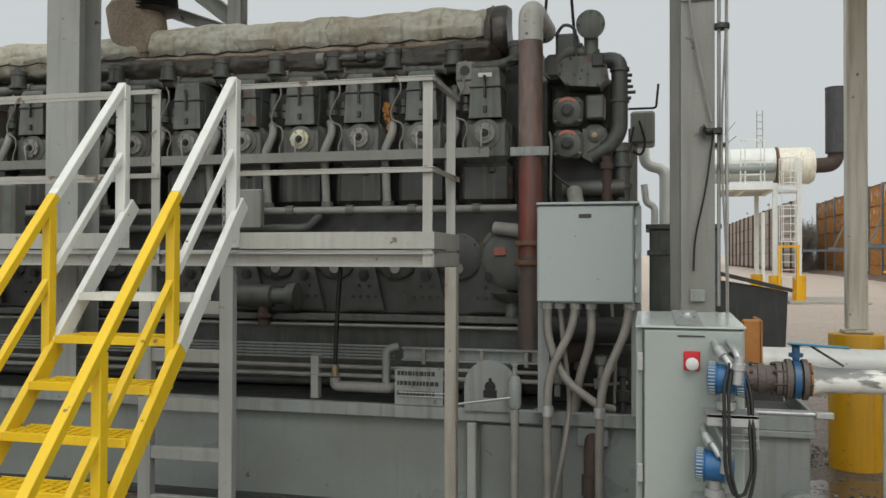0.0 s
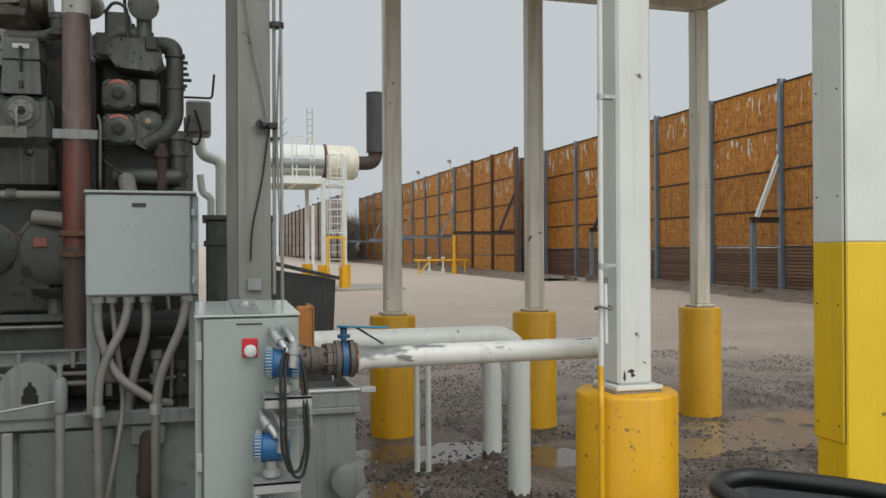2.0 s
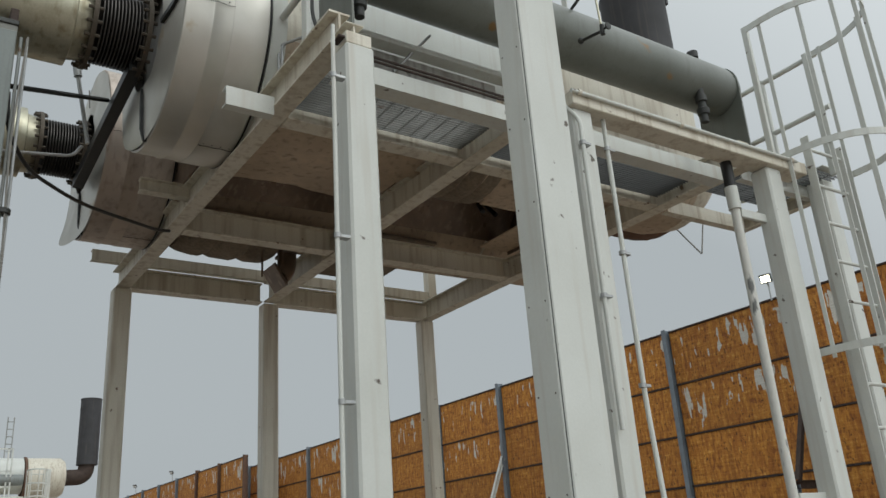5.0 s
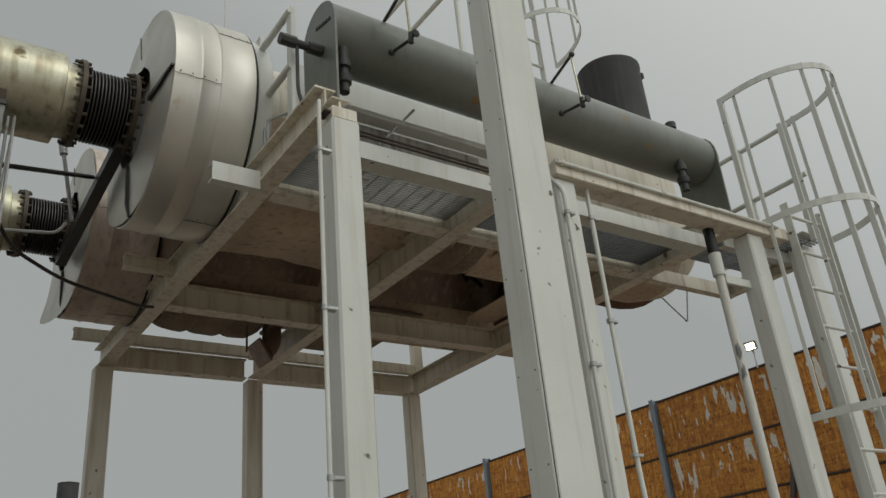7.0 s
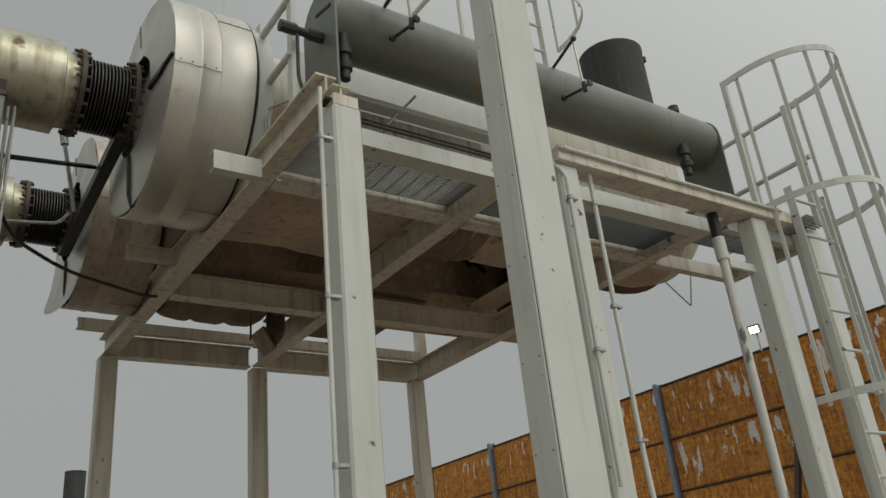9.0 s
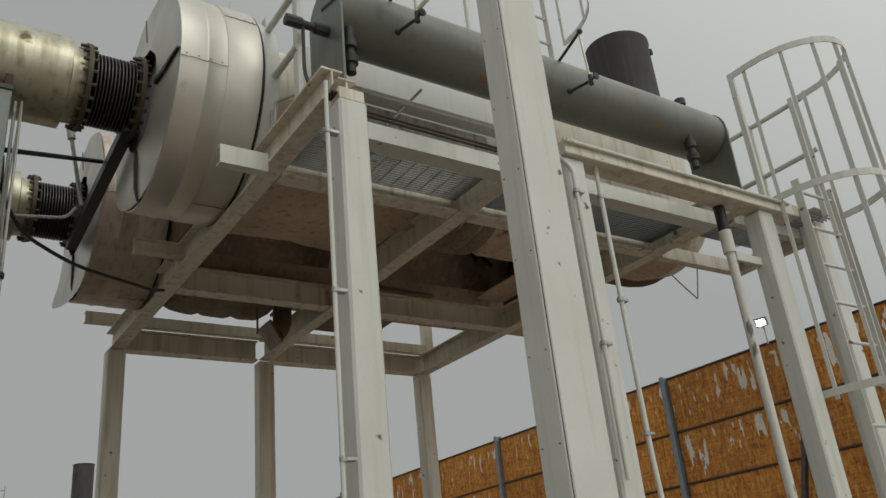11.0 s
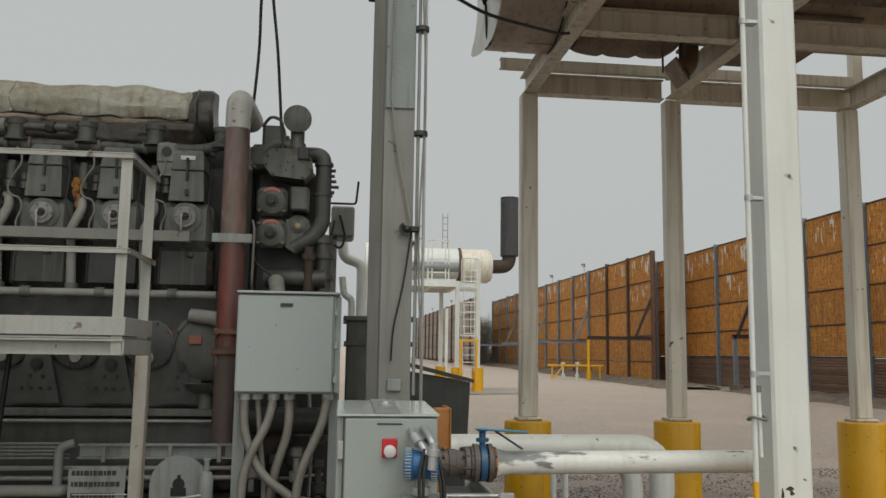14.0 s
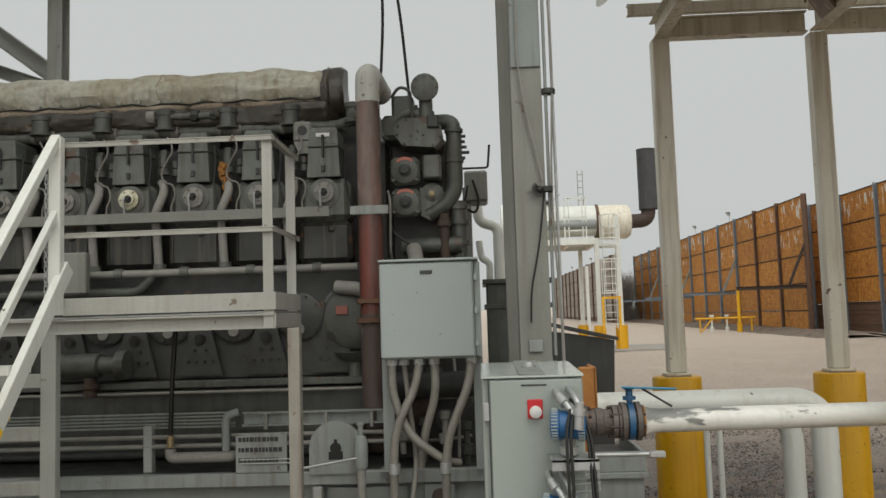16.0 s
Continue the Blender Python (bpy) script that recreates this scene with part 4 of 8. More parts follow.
def build_frame():
    f = thing("support_structure", (3.2, 5.4, 1.1), "tall white-painted steel frame carrying the exhaust housings", "steel frame")
    for i, (x, y) in enumerate(COLUMNS):
        mat = CREAM if i < 3 else WHITE
        top = FZ - 0.07 if i == 3 else FZ + (0.2 if i == 6 else -0.056 if i > 3 else 0.0115)
        col = part("column", Kit().box(x - 0.078, x + 0.078, y - 0.07, y + 0.07, 1.113, top, 0.012), mat, f)
        bp = Kit().box(x - 0.105, x + 0.105, y - 0.105, y + 0.105, 1.095, 1.113, 0.003)
        part("base_plate", bp, WHITE if i > 2 else CREAM, col)
        if i == 6:
            part("cap_plate", Kit().box(x - 0.1, x + 0.1, y - 0.12, y + 0.12, top, top + 0.012, 0.003), mat, col)
    part("cap_bracket", Kit().box(1.70, 1.80, 3.12, 3.258, 4.150, 4.160, 0.003).box(1.745, 1.757, 3.13, 3.25, 4.102, 4.15, 0.002), CREAM, f)
    part("seat_block", Kit().box(1.695, 1.835, 3.11, 3.235, 4.031, 4.10, 0.004), CREAM, f)
    # bare patches where the paint has come off the foot of one column
    for cx, cz, w, h, sd in ((1.714, 1.15, 0.005, 0.022, 1), (1.744, 1.17, 0.015, 0.009, 5), (1.752, 1.154, 0.009, 0.009, 9)):
        rim = [(cx + w * math.cos(a) * (1 + 1.2 * noise.noise(Vector((math.cos(a) * 3, math.sin(a) * 3, sd)))), cz + h * math.sin(a) * (1 + 0.6 * noise.noise(Vector((math.sin(a) * 2, math.cos(a) * 2, sd + 3))))) for a in [2 * math.pi * k / 14 for k in range(14)]]
        part("bare_patch", Kit().add([(a, 3.0985, b) for a, b in rim] + [(a, 3.1005, b) for a, b in rim], [tuple(range(14)), tuple(range(14, 28))[::-1]] + [(k, 14 + k, 14 + (k + 1) % 14, (k + 1) % 14) for k in range(14)]), DARKRUST, f, "bare patch of chipped paint")
    part("weld_lug", Kit().box(1.655, 1.69, 3.11, 3.19, 4.05, 4.065, 0.003), DARKRUST, f, "rust-stained lug")
    z = FZ + 0.112
    for x, y0, y1 in ((1.74, 3.26, 7.68), (3.12, 3.55, 7.50), (4.96, 3.26, 7.50)):
        part("cross_beam", Kit().ibeam((x, y0, z), (x, y1, z), 0.118, 0.2), CREAM, f)
    for y, x0, x1 in ((7.57, 1.81, 5.03), (6.02, 1.81, 4.89), (4.12, 1.81, 4.89)):
        for a, b in ((x0, 3.05), (3.19, x1)):
            part("long_beam", Kit().ibeam((a, y, z), (b, y, z), 0.12, 0.195), CREAM, f)
    for a, b in ((1.81, 3.05), (3.19, 4.89)):
        part("edge_beam", Kit().channel((a, 3.48, 4.108), (b, 3.48, 4.108), 0.12, 0.105), WHITE, f)
    part("upper_channel", Kit().channel((1.45, 7.5, 4.375), (5.08, 7.5, 4.375), 0.07, 0.1), CREAM, f)
    part("upper_channel", Kit().box(3.12, 5.35, 3.065, 3.225, 4.045, 4.135, 0.005), CREAM, f)
    part("face_conduit", Kit().tube([(3.10, 3.05, 4.115), (5.22, 3.05, 4.115)], 0.012, 10), WHITE, f, "white conduit along the beam")
    for x in (3.16, 4.02, 5.16):
        part("conduit_strap", Kit().cyl((x - 0.012, 3.05, 4.115), (x + 0.012, 3.05, 4.115), 0.018, n=10), CREAM, f)
    part("landing_beam", Kit().channel((5.04, 4.12, 4.155), (6.0, 4.12, 4.155), 0.07, 0.11), CREAM, f)
    part("landing_beam", Kit().channel((6.02, 3.30, 4.155), (6.02, 4.18, 4.155), 0.07, 0.11), CREAM, f)
    part("upper_channel", Kit().channel((5.1, 3.45, 4.2), (6.1, 3.45, 4.2), 0.06, 0.17), WHITE, f)
    part("end_post", Kit().bar((5.02, 7.5, 4.32), (5.02, 7.5, 5.2), 0.1, 0.1), CREAM, f)
    part("stub", Kit().channel((1.405, 4.0, 4.115), (1.685, 4.0, 4.115), 0.065, 0.115), WHITE, f)
    for y, x0, zz, hh in ((5.65, 1.38, 4.27, 0.10), (4.62, 1.60, 4.30, 0.04)):
        part("stub", Kit().ibeam((x0, y, zz), (1.80, y, zz), 0.08, hh, t=0.008), CREAM, f)
    for x0, x1 in ((1.86, 3.06), (3.22, 4.94)):
        g = Kit()
        for i in range(21):
            y = 3.57 + 0.0255 * i
            g.box(x0, x1, y - 0.002, y + 0.002, 4.202, 4.220, 0.0005)
        for i in range(int((x1 - x0) / 0.1) + 1):
            g.box(x0 + 0.1 * i, x0 + 0.1 * i + 0.004, 3.565, 4.09, 4.213, 4.221, 0.0005)
        part("grating", g, ZINC if x0 < 3 else BINGREY, f, "galvanised bar grating walkway" if x0 < 3 else "dark wet bar grating walkway")
    g = Kit()
    for i in range(22):
        y = 3.2 + 0.03 * i
        g.box(5.1, 6.0, y - 0.0025, y + 0.0025, 4.202, 4.22, 0.0005)
    for i in range(5):
        g.box(5.1 + 0.2 * i, 5.104 + 0.2 * i, 3.19, 3.85, 4.213, 4.221, 0.0005)
    part("grating", g, BINGREY, f, "dark wet bar grating landing")
    # handrails along the walkway
    def rail(nm, pts, r=0.022):
        part(nm, Kit().tube(pts, r, 10), WHITE, f)

    for y, top in ((3.78, 5.26), (4.25, 5.37)):
        part("rail_post", Kit().bar((1.80, y, 4.318), (1.80, y, top), 0.03, 0.065, up=(0, 1, 0)), WHITE, f)
    for zz in (5.225, 4.81):
        rail("handrail", [(1.785, 3.75, zz), (1.785, 4.28, zz)], 0.022)
    for zz in (6.58, 7.02):
        rail("handrail", [(3.5, 4.23, zz), (3.5, 5.3, zz)])
    rail("rail_post", [(3.5, 4.23, 5.22), (3.5, 4.23, 7.04)])
    for zz in (4.78, 5.26):
        rail("handrail", [(5.95, 4.05, zz), (5.95, 3.1, zz)])
    for y in (4.02, 3.62):
        rail("rail_post", [(5.95, y, 4.32), (5.95, y, 5.28)])
    for y, zz in ((3.60, 4.36), (3.60, 4.335)):
        part("tubing", Kit().tube([(1.88, y, zz), (3.1, y, zz - 0.01)], 0.008, 6), DARKRUST, f)
    return f


build_frame()


def cover_column():
    """The tall boxed column with a yellow foot."""
    c = thing("boxed_column", (2.55, 2.8, 0), "tall white boxed steel column with a yellow-painted foot", "column")
    yz = 1.69

    def box(x0, x1, y0, y1, z0, z1):
        g = Kit()
        g.box(x0, x1, y0, y1, z0, z1, 0.006)
        return g

    part("shaft", box(2.452, 2.70, 2.70, 2.87, yz, 7.6), WHITE, c)
    part("foot", box(2.452, 2.70, 2.70, 2.87, -0.1, yz), PALEYELLOW, c, "yellow-painted column foot")
    part("side_cover", box(2.443, 2.453, 2.71, 2.875, yz, 7.6), WHITE, c, "screwed side cover strip")
    part("side_cover", box(2.443, 2.453, 2.71, 2.875, 0.91, yz), PALEYELLOW, c)
    screws = Kit()
    rng = random.Random(21)
    for i in range(15):
        z = 1.0 + 0.43 * i + rng.uniform(-0.04, 0.04)
        for y in (2.735, 2.85):
            screws.cyl((2.440, y, z), (2.445, y, z), 0.004, n=6)
    part("seam", Kit().box(2.4435, 2.4465, 2.6985, 2.702, 0.91, 7.59, 0.0005), INK, c, "dark open seam")
    part("screw", screws, DARKRUST, c)["kind"] = "stuff"


cover_column()


def clamp(g, x, y, z, r=0.03, wide=0.03):
    g.cyl((x, y, z - wide / 2), (x, y, z + wide / 2), r, n=10)
    g.box(x, x + 0.06, y - 0.008, y + 0.03, z - 0.008, z + 0.008, 0.002)


def conduit(pts, r, clamps, label, material=WHITE, bend=0.05):
    c = thing("conduit", pts[0], label, "conduit", "conduits on the columns")
    part("pipe", Kit().tube(pts, r, 10, bend), material, c)
    for x, y, z in clamps:
        g = Kit()
        clamp(g, x, y, z, r * 1.5, 0.022)
        part("clamp", g, STEEL, c)


conduit([(1.575, 3.03, 0.0), (1.575, 3.03, 1.07), (1.597, 3.075, 1.12), (1.598, 3.08, 1.2)], 0.012, [], "yellow-painted conduit running up the pedestal", YELLOW)
conduit([(1.60, 3.08, 1.05), (1.605, 3.08, 3.95), (1.61, 3.085, 4.08)], 0.0105, [(1.605, 3.08, z) for z in (1.6, 2.28, 3.0, 3.8)], "white-painted conduit strapped to a column")

def conduit_clamp():
    c = thing("conduit_clamp", (1.60, 3.08, 1.43), "grey steel clamp ring and short stub on a white conduit", "clamp")
    ring = [(1.612 + 0.034 * math.cos(a), 3.08 + 0.028 * math.sin(a), 1.433 + 0.006 * math.sin(2 * a)) for a in [2 * math.pi * i / 16 for i in range(17)]]
    part("ring", Kit().tube(ring, 0.006, 8), ZINC, c)
    part("stub", Kit().tube([(1.624, 3.082, 1.29), (1.621, 3.082, 1.53)], 0.008, 10), WHITE, c)
    part("stub_cap", Kit().cyl((1.621, 3.082, 1.53), (1.621, 3.082, 1.555), 0.011, n=10), ZINC, c)


conduit_clamp()
conduit([(3.155, 3.07, 2.2), (3.155, 3.07, 3.95), (3.10, 3.16, 4.1)], 0.013, [(3.155, 3.07, z) for z in (2.9, 3.8)], "thin white conduit beside the boxed column")
conduit([(3.42, 3.14, 4.15), (3.43, 3.14, 2.35), (3.405, 3.09, 1.80), (3.376, 3.05, 1.60), (3.38, 3.05, 1.40)], 0.014, [(3.42, 3.14, z) for z in (2.45, 3.2, 3.85)], "white conduit bending down to a junction box", WHITE, 0.12)
conduit([(3.14, 2.962, 1.10), (3.14, 2.955, 0.0)], 0.0165, [], "grey conduit running down a yellow pedestal", FLEX)


def drain_pipe():
    d = thing("drain_pipe", (4.62, 3.2, 0), "chipped white drain pipe strapped to a column", "drain pipe")
    part("pipe", Kit().tube([(4.62, 3.2, 0), (4.62, 3.2, 3.78)], 0.03, 14), PEELPOST, d)
    part("coupling", Kit().cyl((4.62, 3.2, 3.7), (4.62, 3.2, 3.86), 0.042, n=14), WHITE, d)
    part("hose", Kit().tube([(4.62, 3.2, 3.85), (4.62, 3.2, 4.1), (4.55, 3.3, 4.3)], 0.038, 12, 0.1), BLACK, d, "dark flexible hose")
    for z in (3.68, 1.85):
        part("bracket", Kit().box(4.66, 4.97, 3.18, 3.21, z - 0.03, z + 0.03, 0.004), WHITE, d)


drain_pipe()


# ---- exhaust housings, stack, tank, ladder ----
FLANGE_BOLT = Kit().cyl((0, 0, 0), (0.085, 0, 0), 0.011, n=6).mesh("bolt")
FLANGE_BOLT.materials.append(FLANGEMETAL)


def exhaust_line(y, zc, rp, rd, x_face, label, skin, flare):
    s = thing("exhaust_housing", (x_face, y, zc - rd), label, "exhaust housing", "exhaust housings on the frame")
    ax = (1, 0, 0)
    # clad drum: two lapped sheets with a rolled bead, riveted seams, and a loose end sheet
    def at(a, r, x):
        return np.array((x_face + x, y + r * math.cos(math.radians(a)), zc + r * math.sin(math.radians(a))))

    sheet = part("cladding", Kit().lathe((x_face, y, zc), ax, [(0.0, rd - 0.012), (0.006, rd), (0.150, rd), (0.158, rd + 0.006), (0.170, rd + 0.006), (0.178, rd), (0.292, rd)], 72, False), skin, s, "dented aluminium cladding sheet")
    lap = part("cladding", Kit().lathe((x_face, y, zc), ax, [(0.284, rd + 0.002), (0.288, rd + 0.005), (0.50, rd + 0.004), (0.506, rd - 0.01)], 72, False), skin, s, "lapped aluminium cladding sheet")
    for a, x0, x1, up in ((188, 0.004, 0.286, sheet), (64, 0.004, 0.286, sheet), (152, 0.286, 0.502, lap), (262, 0.286, 0.502, lap)):
        g = Kit()
        for k in range(8):
            xa, xb = x0 + (x1 - x0) * k / 8, x0 + (x1 - x0) * (k + 1) / 8
            rr = rd + 0.0062 + (0.004 if 0.15 < xa < 0.18 else 0)
            g.bar(at(a + 0.3 * math.sin(k * 2.1), rr, xa), at(a + 0.3 * math.sin(k * 2.1 + 2.1), rr, xb), 0.0035, 0.003, c=0.0006)
        part("seam", g, BELLOWS, up, "dark riveted sheet seam")
        rv = Kit()
        for k in range(4):
            p = at(a - 1.6, rd + 0.004, x0 + (x1 - x0) * (k + 0.5) / 4)
            rv.ball(p, 0.0042, 8)
        part("rivet", rv, BELLOWS, up)["kind"] = "stuff"
    face = Kit()
    n, r1 = 120, rp + 0.05
    u, v = side_axes(ax)
    ang = lambda i: math.degrees(math.atan2(math.sin(2 * math.pi * i / n) * v[2] + math.cos(2 * math.pi * i / n) * u[2], math.sin(2 * math.pi * i / n) * v[1] + math.cos(2 * math.pi * i / n) * u[1])) % 360
    for a0, a1 in ((0, 120),):
        rings = []
        for k, f in enumerate((0.0, 0.35, 0.7, 1.0)):
            ring = []
            for i in range(a0, a1 + 1):
                d = abs((ang(i) - 300 + 180) % 360 - 180)
                peel = math.exp(-(d / 26) ** 2)
                r = r1 + (rd - 0.008 - r1) * f + (0.07 if flare else 0.0) * peel * f
                x = x_face - 0.03 * (1 - f) + 0.012 * noise.noise(Vector((i * 0.13, y + f, 1))) * (1 - 0.5 * f) - (0.10 if flare else 0.03) * peel * f * f
                ring.append(np.array((x, y, zc)) + (u * math.cos(2 * math.pi * i / n) + v * math.sin(2 * math.pi * i / n)) * r)
            rings.append(ring)
        m = a1 - a0 + 1
        face.add([p for q in rings for p in q], [(k * m + i, k * m + i + 1, (k + 1) * m + i + 1, (k + 1) * m + i) for k in range(3) for i in range(m - 1)], True)
    part("end_sheet", face, ALU, s, "buckled aluminium end sheet")
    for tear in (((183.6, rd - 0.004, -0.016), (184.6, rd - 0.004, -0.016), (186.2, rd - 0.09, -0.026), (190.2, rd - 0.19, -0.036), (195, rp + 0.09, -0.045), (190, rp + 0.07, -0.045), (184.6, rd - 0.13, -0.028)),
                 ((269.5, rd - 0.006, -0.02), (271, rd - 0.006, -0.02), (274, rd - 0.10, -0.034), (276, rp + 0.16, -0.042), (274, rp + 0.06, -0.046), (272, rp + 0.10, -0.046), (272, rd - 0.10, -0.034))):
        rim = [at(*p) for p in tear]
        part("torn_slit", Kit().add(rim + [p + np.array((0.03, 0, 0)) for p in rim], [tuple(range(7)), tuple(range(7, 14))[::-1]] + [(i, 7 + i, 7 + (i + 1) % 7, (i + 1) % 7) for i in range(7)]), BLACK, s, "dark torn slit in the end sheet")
    part("end_wall", Kit().lathe((x_face + 0.05, y, zc), ax, [(0, 0.1), (0.001, rd - 0.03), (0.02, rd - 0.03)], 48), ALUDULL, s)
    wavy = [at(a, rd - 0.004 + 0.008 * noise.noise(Vector((a * 0.09, y, 3))), 0.512 + 0.008 * noise.noise(Vector((a * 0.06, y, 8)))) for a in range(0, 361, 5)]
    part("gap_seal", Kit().tube(wavy, 0.0055, 6, caps=False), BLACK, s, "ragged black seal in the gap")
    part("stud", Kit().tube([at(115, 0.1 + rp, -0.05), at(112, rp + 0.24, -0.07)], 0.005, 8), FLEX, s)
    part("flange_ring", Kit().lathe((x_face + 0.53, y, zc), ax, [(0, rd - 0.16), (0.002, rd - 0.03), (0.10, rd - 0.03), (0.104, rd - 0.16)], 48), WHITE, s, "white flange ring")
    body = [(0.55, rd - 0.17), (4.62, rd - 0.17), (4.80, rd - 0.21), (4.94, rd - 0.31), (5.0, rd - 0.45)]
    part("body", Kit().lathe((x_face, y, zc), ax, body, 48), CREAM, s, "stained pale housing body")
    rb = rd - 0.155
    for x0, x1 in ((x_face + 0.6, x_face + 2.0), (x_face + 2.1, x_face + 3.60), (x_face + 3.63, x_face + 4.60)):
        g, k = Kit(), 24
        arc = [(math.cos(math.radians(190 + 160 * i / k)), math.sin(math.radians(190 + 160 * i / k))) for i in range(k + 1)]
        xs = [x0 + (x1 - x0) * j / 14 for j in range(15)]
        q = [(x, y + (rb + 0.012 * noise.noise(Vector((x * 3, i * 0.4, y)))) * c, zc + (rb + 0.02 * noise.noise(Vector((x * 2.2, i * 0.35, y + 5)))) * sn) for x in xs for i, (c, sn) in enumerate(arc)]
        g.add(q, [(j * (k + 1) + i, j * (k + 1) + i + 1, (j + 1) * (k + 1) + i + 1, (j + 1) * (k + 1) + i) for j in range(14) for i in range(k)], True)
        part("belly_sheet", g, SOOT, s, "sooty brown underside sheet")
    # inlet pipe, bellows and flanges
    x0 = x_face - 0.06
    lag = Kit().lathe((x0 - 0.33, y, zc), (-1, 0, 0), [(0, rp - 0.055), (0.09, rp - 0.04), (0.1, rp), (0.5, rp), (0.51, rp + 0.012), (0.54, rp + 0.012), (0.55, rp), (4.9, rp)], 40)
    part("inlet_pipe", lag, PIPEGOLD, s, "stained stainless inlet pipe")
    for a in (0.0, -0.31):
        fl = Kit().lathe((x0 + a - 0.03, y, zc), ax, [(0, rp - 0.05), (0.001, rp - 0.005), (0.028, rp - 0.005), (0.03, rp - 0.05)], 40)
        fo = part("flange", fl, FLANGEMETAL, s, "rusty bolted flange")
        for i in range(20):
            w = 2 * math.pi * (i + 0.5) / 20
            piece("bolt", FLANGE_BOLT, fo, (x0 + a - 0.06, y + (rp - 0.022) * math.cos(w), zc + (rp - 0.022) * math.sin(w)))
    bell = []
    for i in range(13):
        d = 0.012 + i * 0.0205
        bell += [(d, rp - 0.085), (d + 0.007, rp - 0.052), (d + 0.013, rp - 0.052)]
    part("bellows", Kit().lathe((x0 - 0.3, y, zc), ax, bell, 40), BELLOWS, s, "dark corrugated metal bellows")
    return s


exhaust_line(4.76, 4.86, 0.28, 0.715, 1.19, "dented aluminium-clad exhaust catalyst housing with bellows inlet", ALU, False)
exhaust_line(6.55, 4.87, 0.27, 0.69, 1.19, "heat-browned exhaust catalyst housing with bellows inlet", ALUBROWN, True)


def under_trays():
    t = thing("heat_shield", (3.4, 5.4, 4.3), "scorched brown heat shield plates under the housings", "heat shield")
    for x0, x1, y0, y1, z in ((1.9, 3.03, 6.1, 6.4, 4.335), (3.2, 4.2, 6.1, 7.3, 4.40)):
        part("plate", Kit().box(x0, x1, y0, y1, z, z + 0.03, 0.008), BROWNWRAP, t)
    # Filler added to close a bright slit seen from below.
    part("floor_sheet", Kit().box(1.70, 5.2, 6.75, 7.0, 4.46, 4.475, 0.004), SOOT, t, "soot-brown filler sheet added under the far housing")
    # sagging sheet under the near housing, its hem hanging ragged over the dark gap
    for x0, x1, hem in ((1.83, 3.04, 5.36), (3.19, 3.42, 5.10), (3.86, 4.88, 5.02)):
        g, nx = Kit(), 26
        prof = [(4.20, 4.66), (4.24, 4.52), (4.34, 4.40), (4.52, 4.325), (4.76, 4.30), (4.98, 4.305), (hem - 0.10, 4.325), (hem, 4.335), (hem + 0.015, 4.36)]
        q = []
        for i in range(nx + 1):
            x = x0 + (x1 - x0) * i / nx
            for k, (py, pz) in enumerate(prof):
                w = 0.012 * noise.noise(Vector((x * 3.1, k * 0.8, hem)))
                q.append((x, py + (0.05 * noise.noise(Vector((x * 2.3, hem, 4))) if k > 5 else 0), pz + w + (0.02 * noise.noise(Vector((x * 6.0, hem, 9))) if k > 5 else 0)))
        m = len(prof)
        g.add(q, [(i * m + k, i * m + k + 1, (i + 1) * m + k + 1, (i + 1) * m + k) for i in range(nx) for k in range(m - 1)], True)
        part("sagging_sheet", g, SOOT, t, "sagging sooty brown underside sheet")
    # Roof and ends added to shut out the sky, so the gap stays dark.
    part("gap_roof", Kit().box(1.74, 5.0, 5.02, 6.30, 5.30, 5.32, 0.004), SHADESOOT, t, "roof sheet added to keep the gap dark")
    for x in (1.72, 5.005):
        part("gap_end", Kit().box(x, x + 0.015, 5.25, 6.08, 4.40, 5.30, 0.004), SHADESOOT, t)
    # Sheets deep in the gap: wet streaks, with the shade in their brown.
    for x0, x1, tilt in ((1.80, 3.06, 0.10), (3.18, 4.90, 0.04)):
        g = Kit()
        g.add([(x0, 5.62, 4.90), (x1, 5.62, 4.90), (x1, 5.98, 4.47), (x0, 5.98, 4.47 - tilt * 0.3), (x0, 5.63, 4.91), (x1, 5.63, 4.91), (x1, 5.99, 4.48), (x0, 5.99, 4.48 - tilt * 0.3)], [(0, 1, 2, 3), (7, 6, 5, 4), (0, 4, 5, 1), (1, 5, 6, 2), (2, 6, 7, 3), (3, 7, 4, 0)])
        part("gap_sheet", g, SHADESOOT, t, "wet streaked sheet, its brown darkened for the gap's shade")
    part("gap_rib", Kit().tube([(4.30, 5.50, 4.52), (4.34, 5.62, 4.66), (4.42, 5.66, 4.70), (4.46, 5.52, 4.52)], 0.022, 8, 0.05), BLACK, t, "black strap loop")
    part("gap_panel", Kit().box(4.55, 4.88, 5.05, 5.92, 4.36, 4.375, 0.004), SOOT, t, "sooty edge sheet")
    part("side_panel", Kit().box(2.0, 3.42, 4.10, 4.13, 4.33, 4.80, 0.004), STAINGREY, t, "dark water-stained side panel")
    part("side_panel", Kit().box(3.44, 5.0, 4.10, 4.13, 4.33, 4.62, 0.004), CREAM, t)
    part("upper_panel", Kit().box(2.0, 3.62, 4.20, 4.23, 4.80, 5.22, 0.004), WHITE, t, "white wall panel behind the tank")
    part("upper_panel", Kit().box(3.64, 5.75, 4.20, 4.23, 4.62, 5.24, 0.004), CREAM, t, "white wall panel behind the tank")
    part("cap_rail", Kit().box(2.0, 3.6, 3.99, 4.095, 4.805, 4.845, 0.004), WHITE, t, "white capping rail")
    part("rod", Kit().tube([(2.56, 4.08, 4.66), (2.80, 3.98, 4.95)], 0.01, 8), STEEL, t)
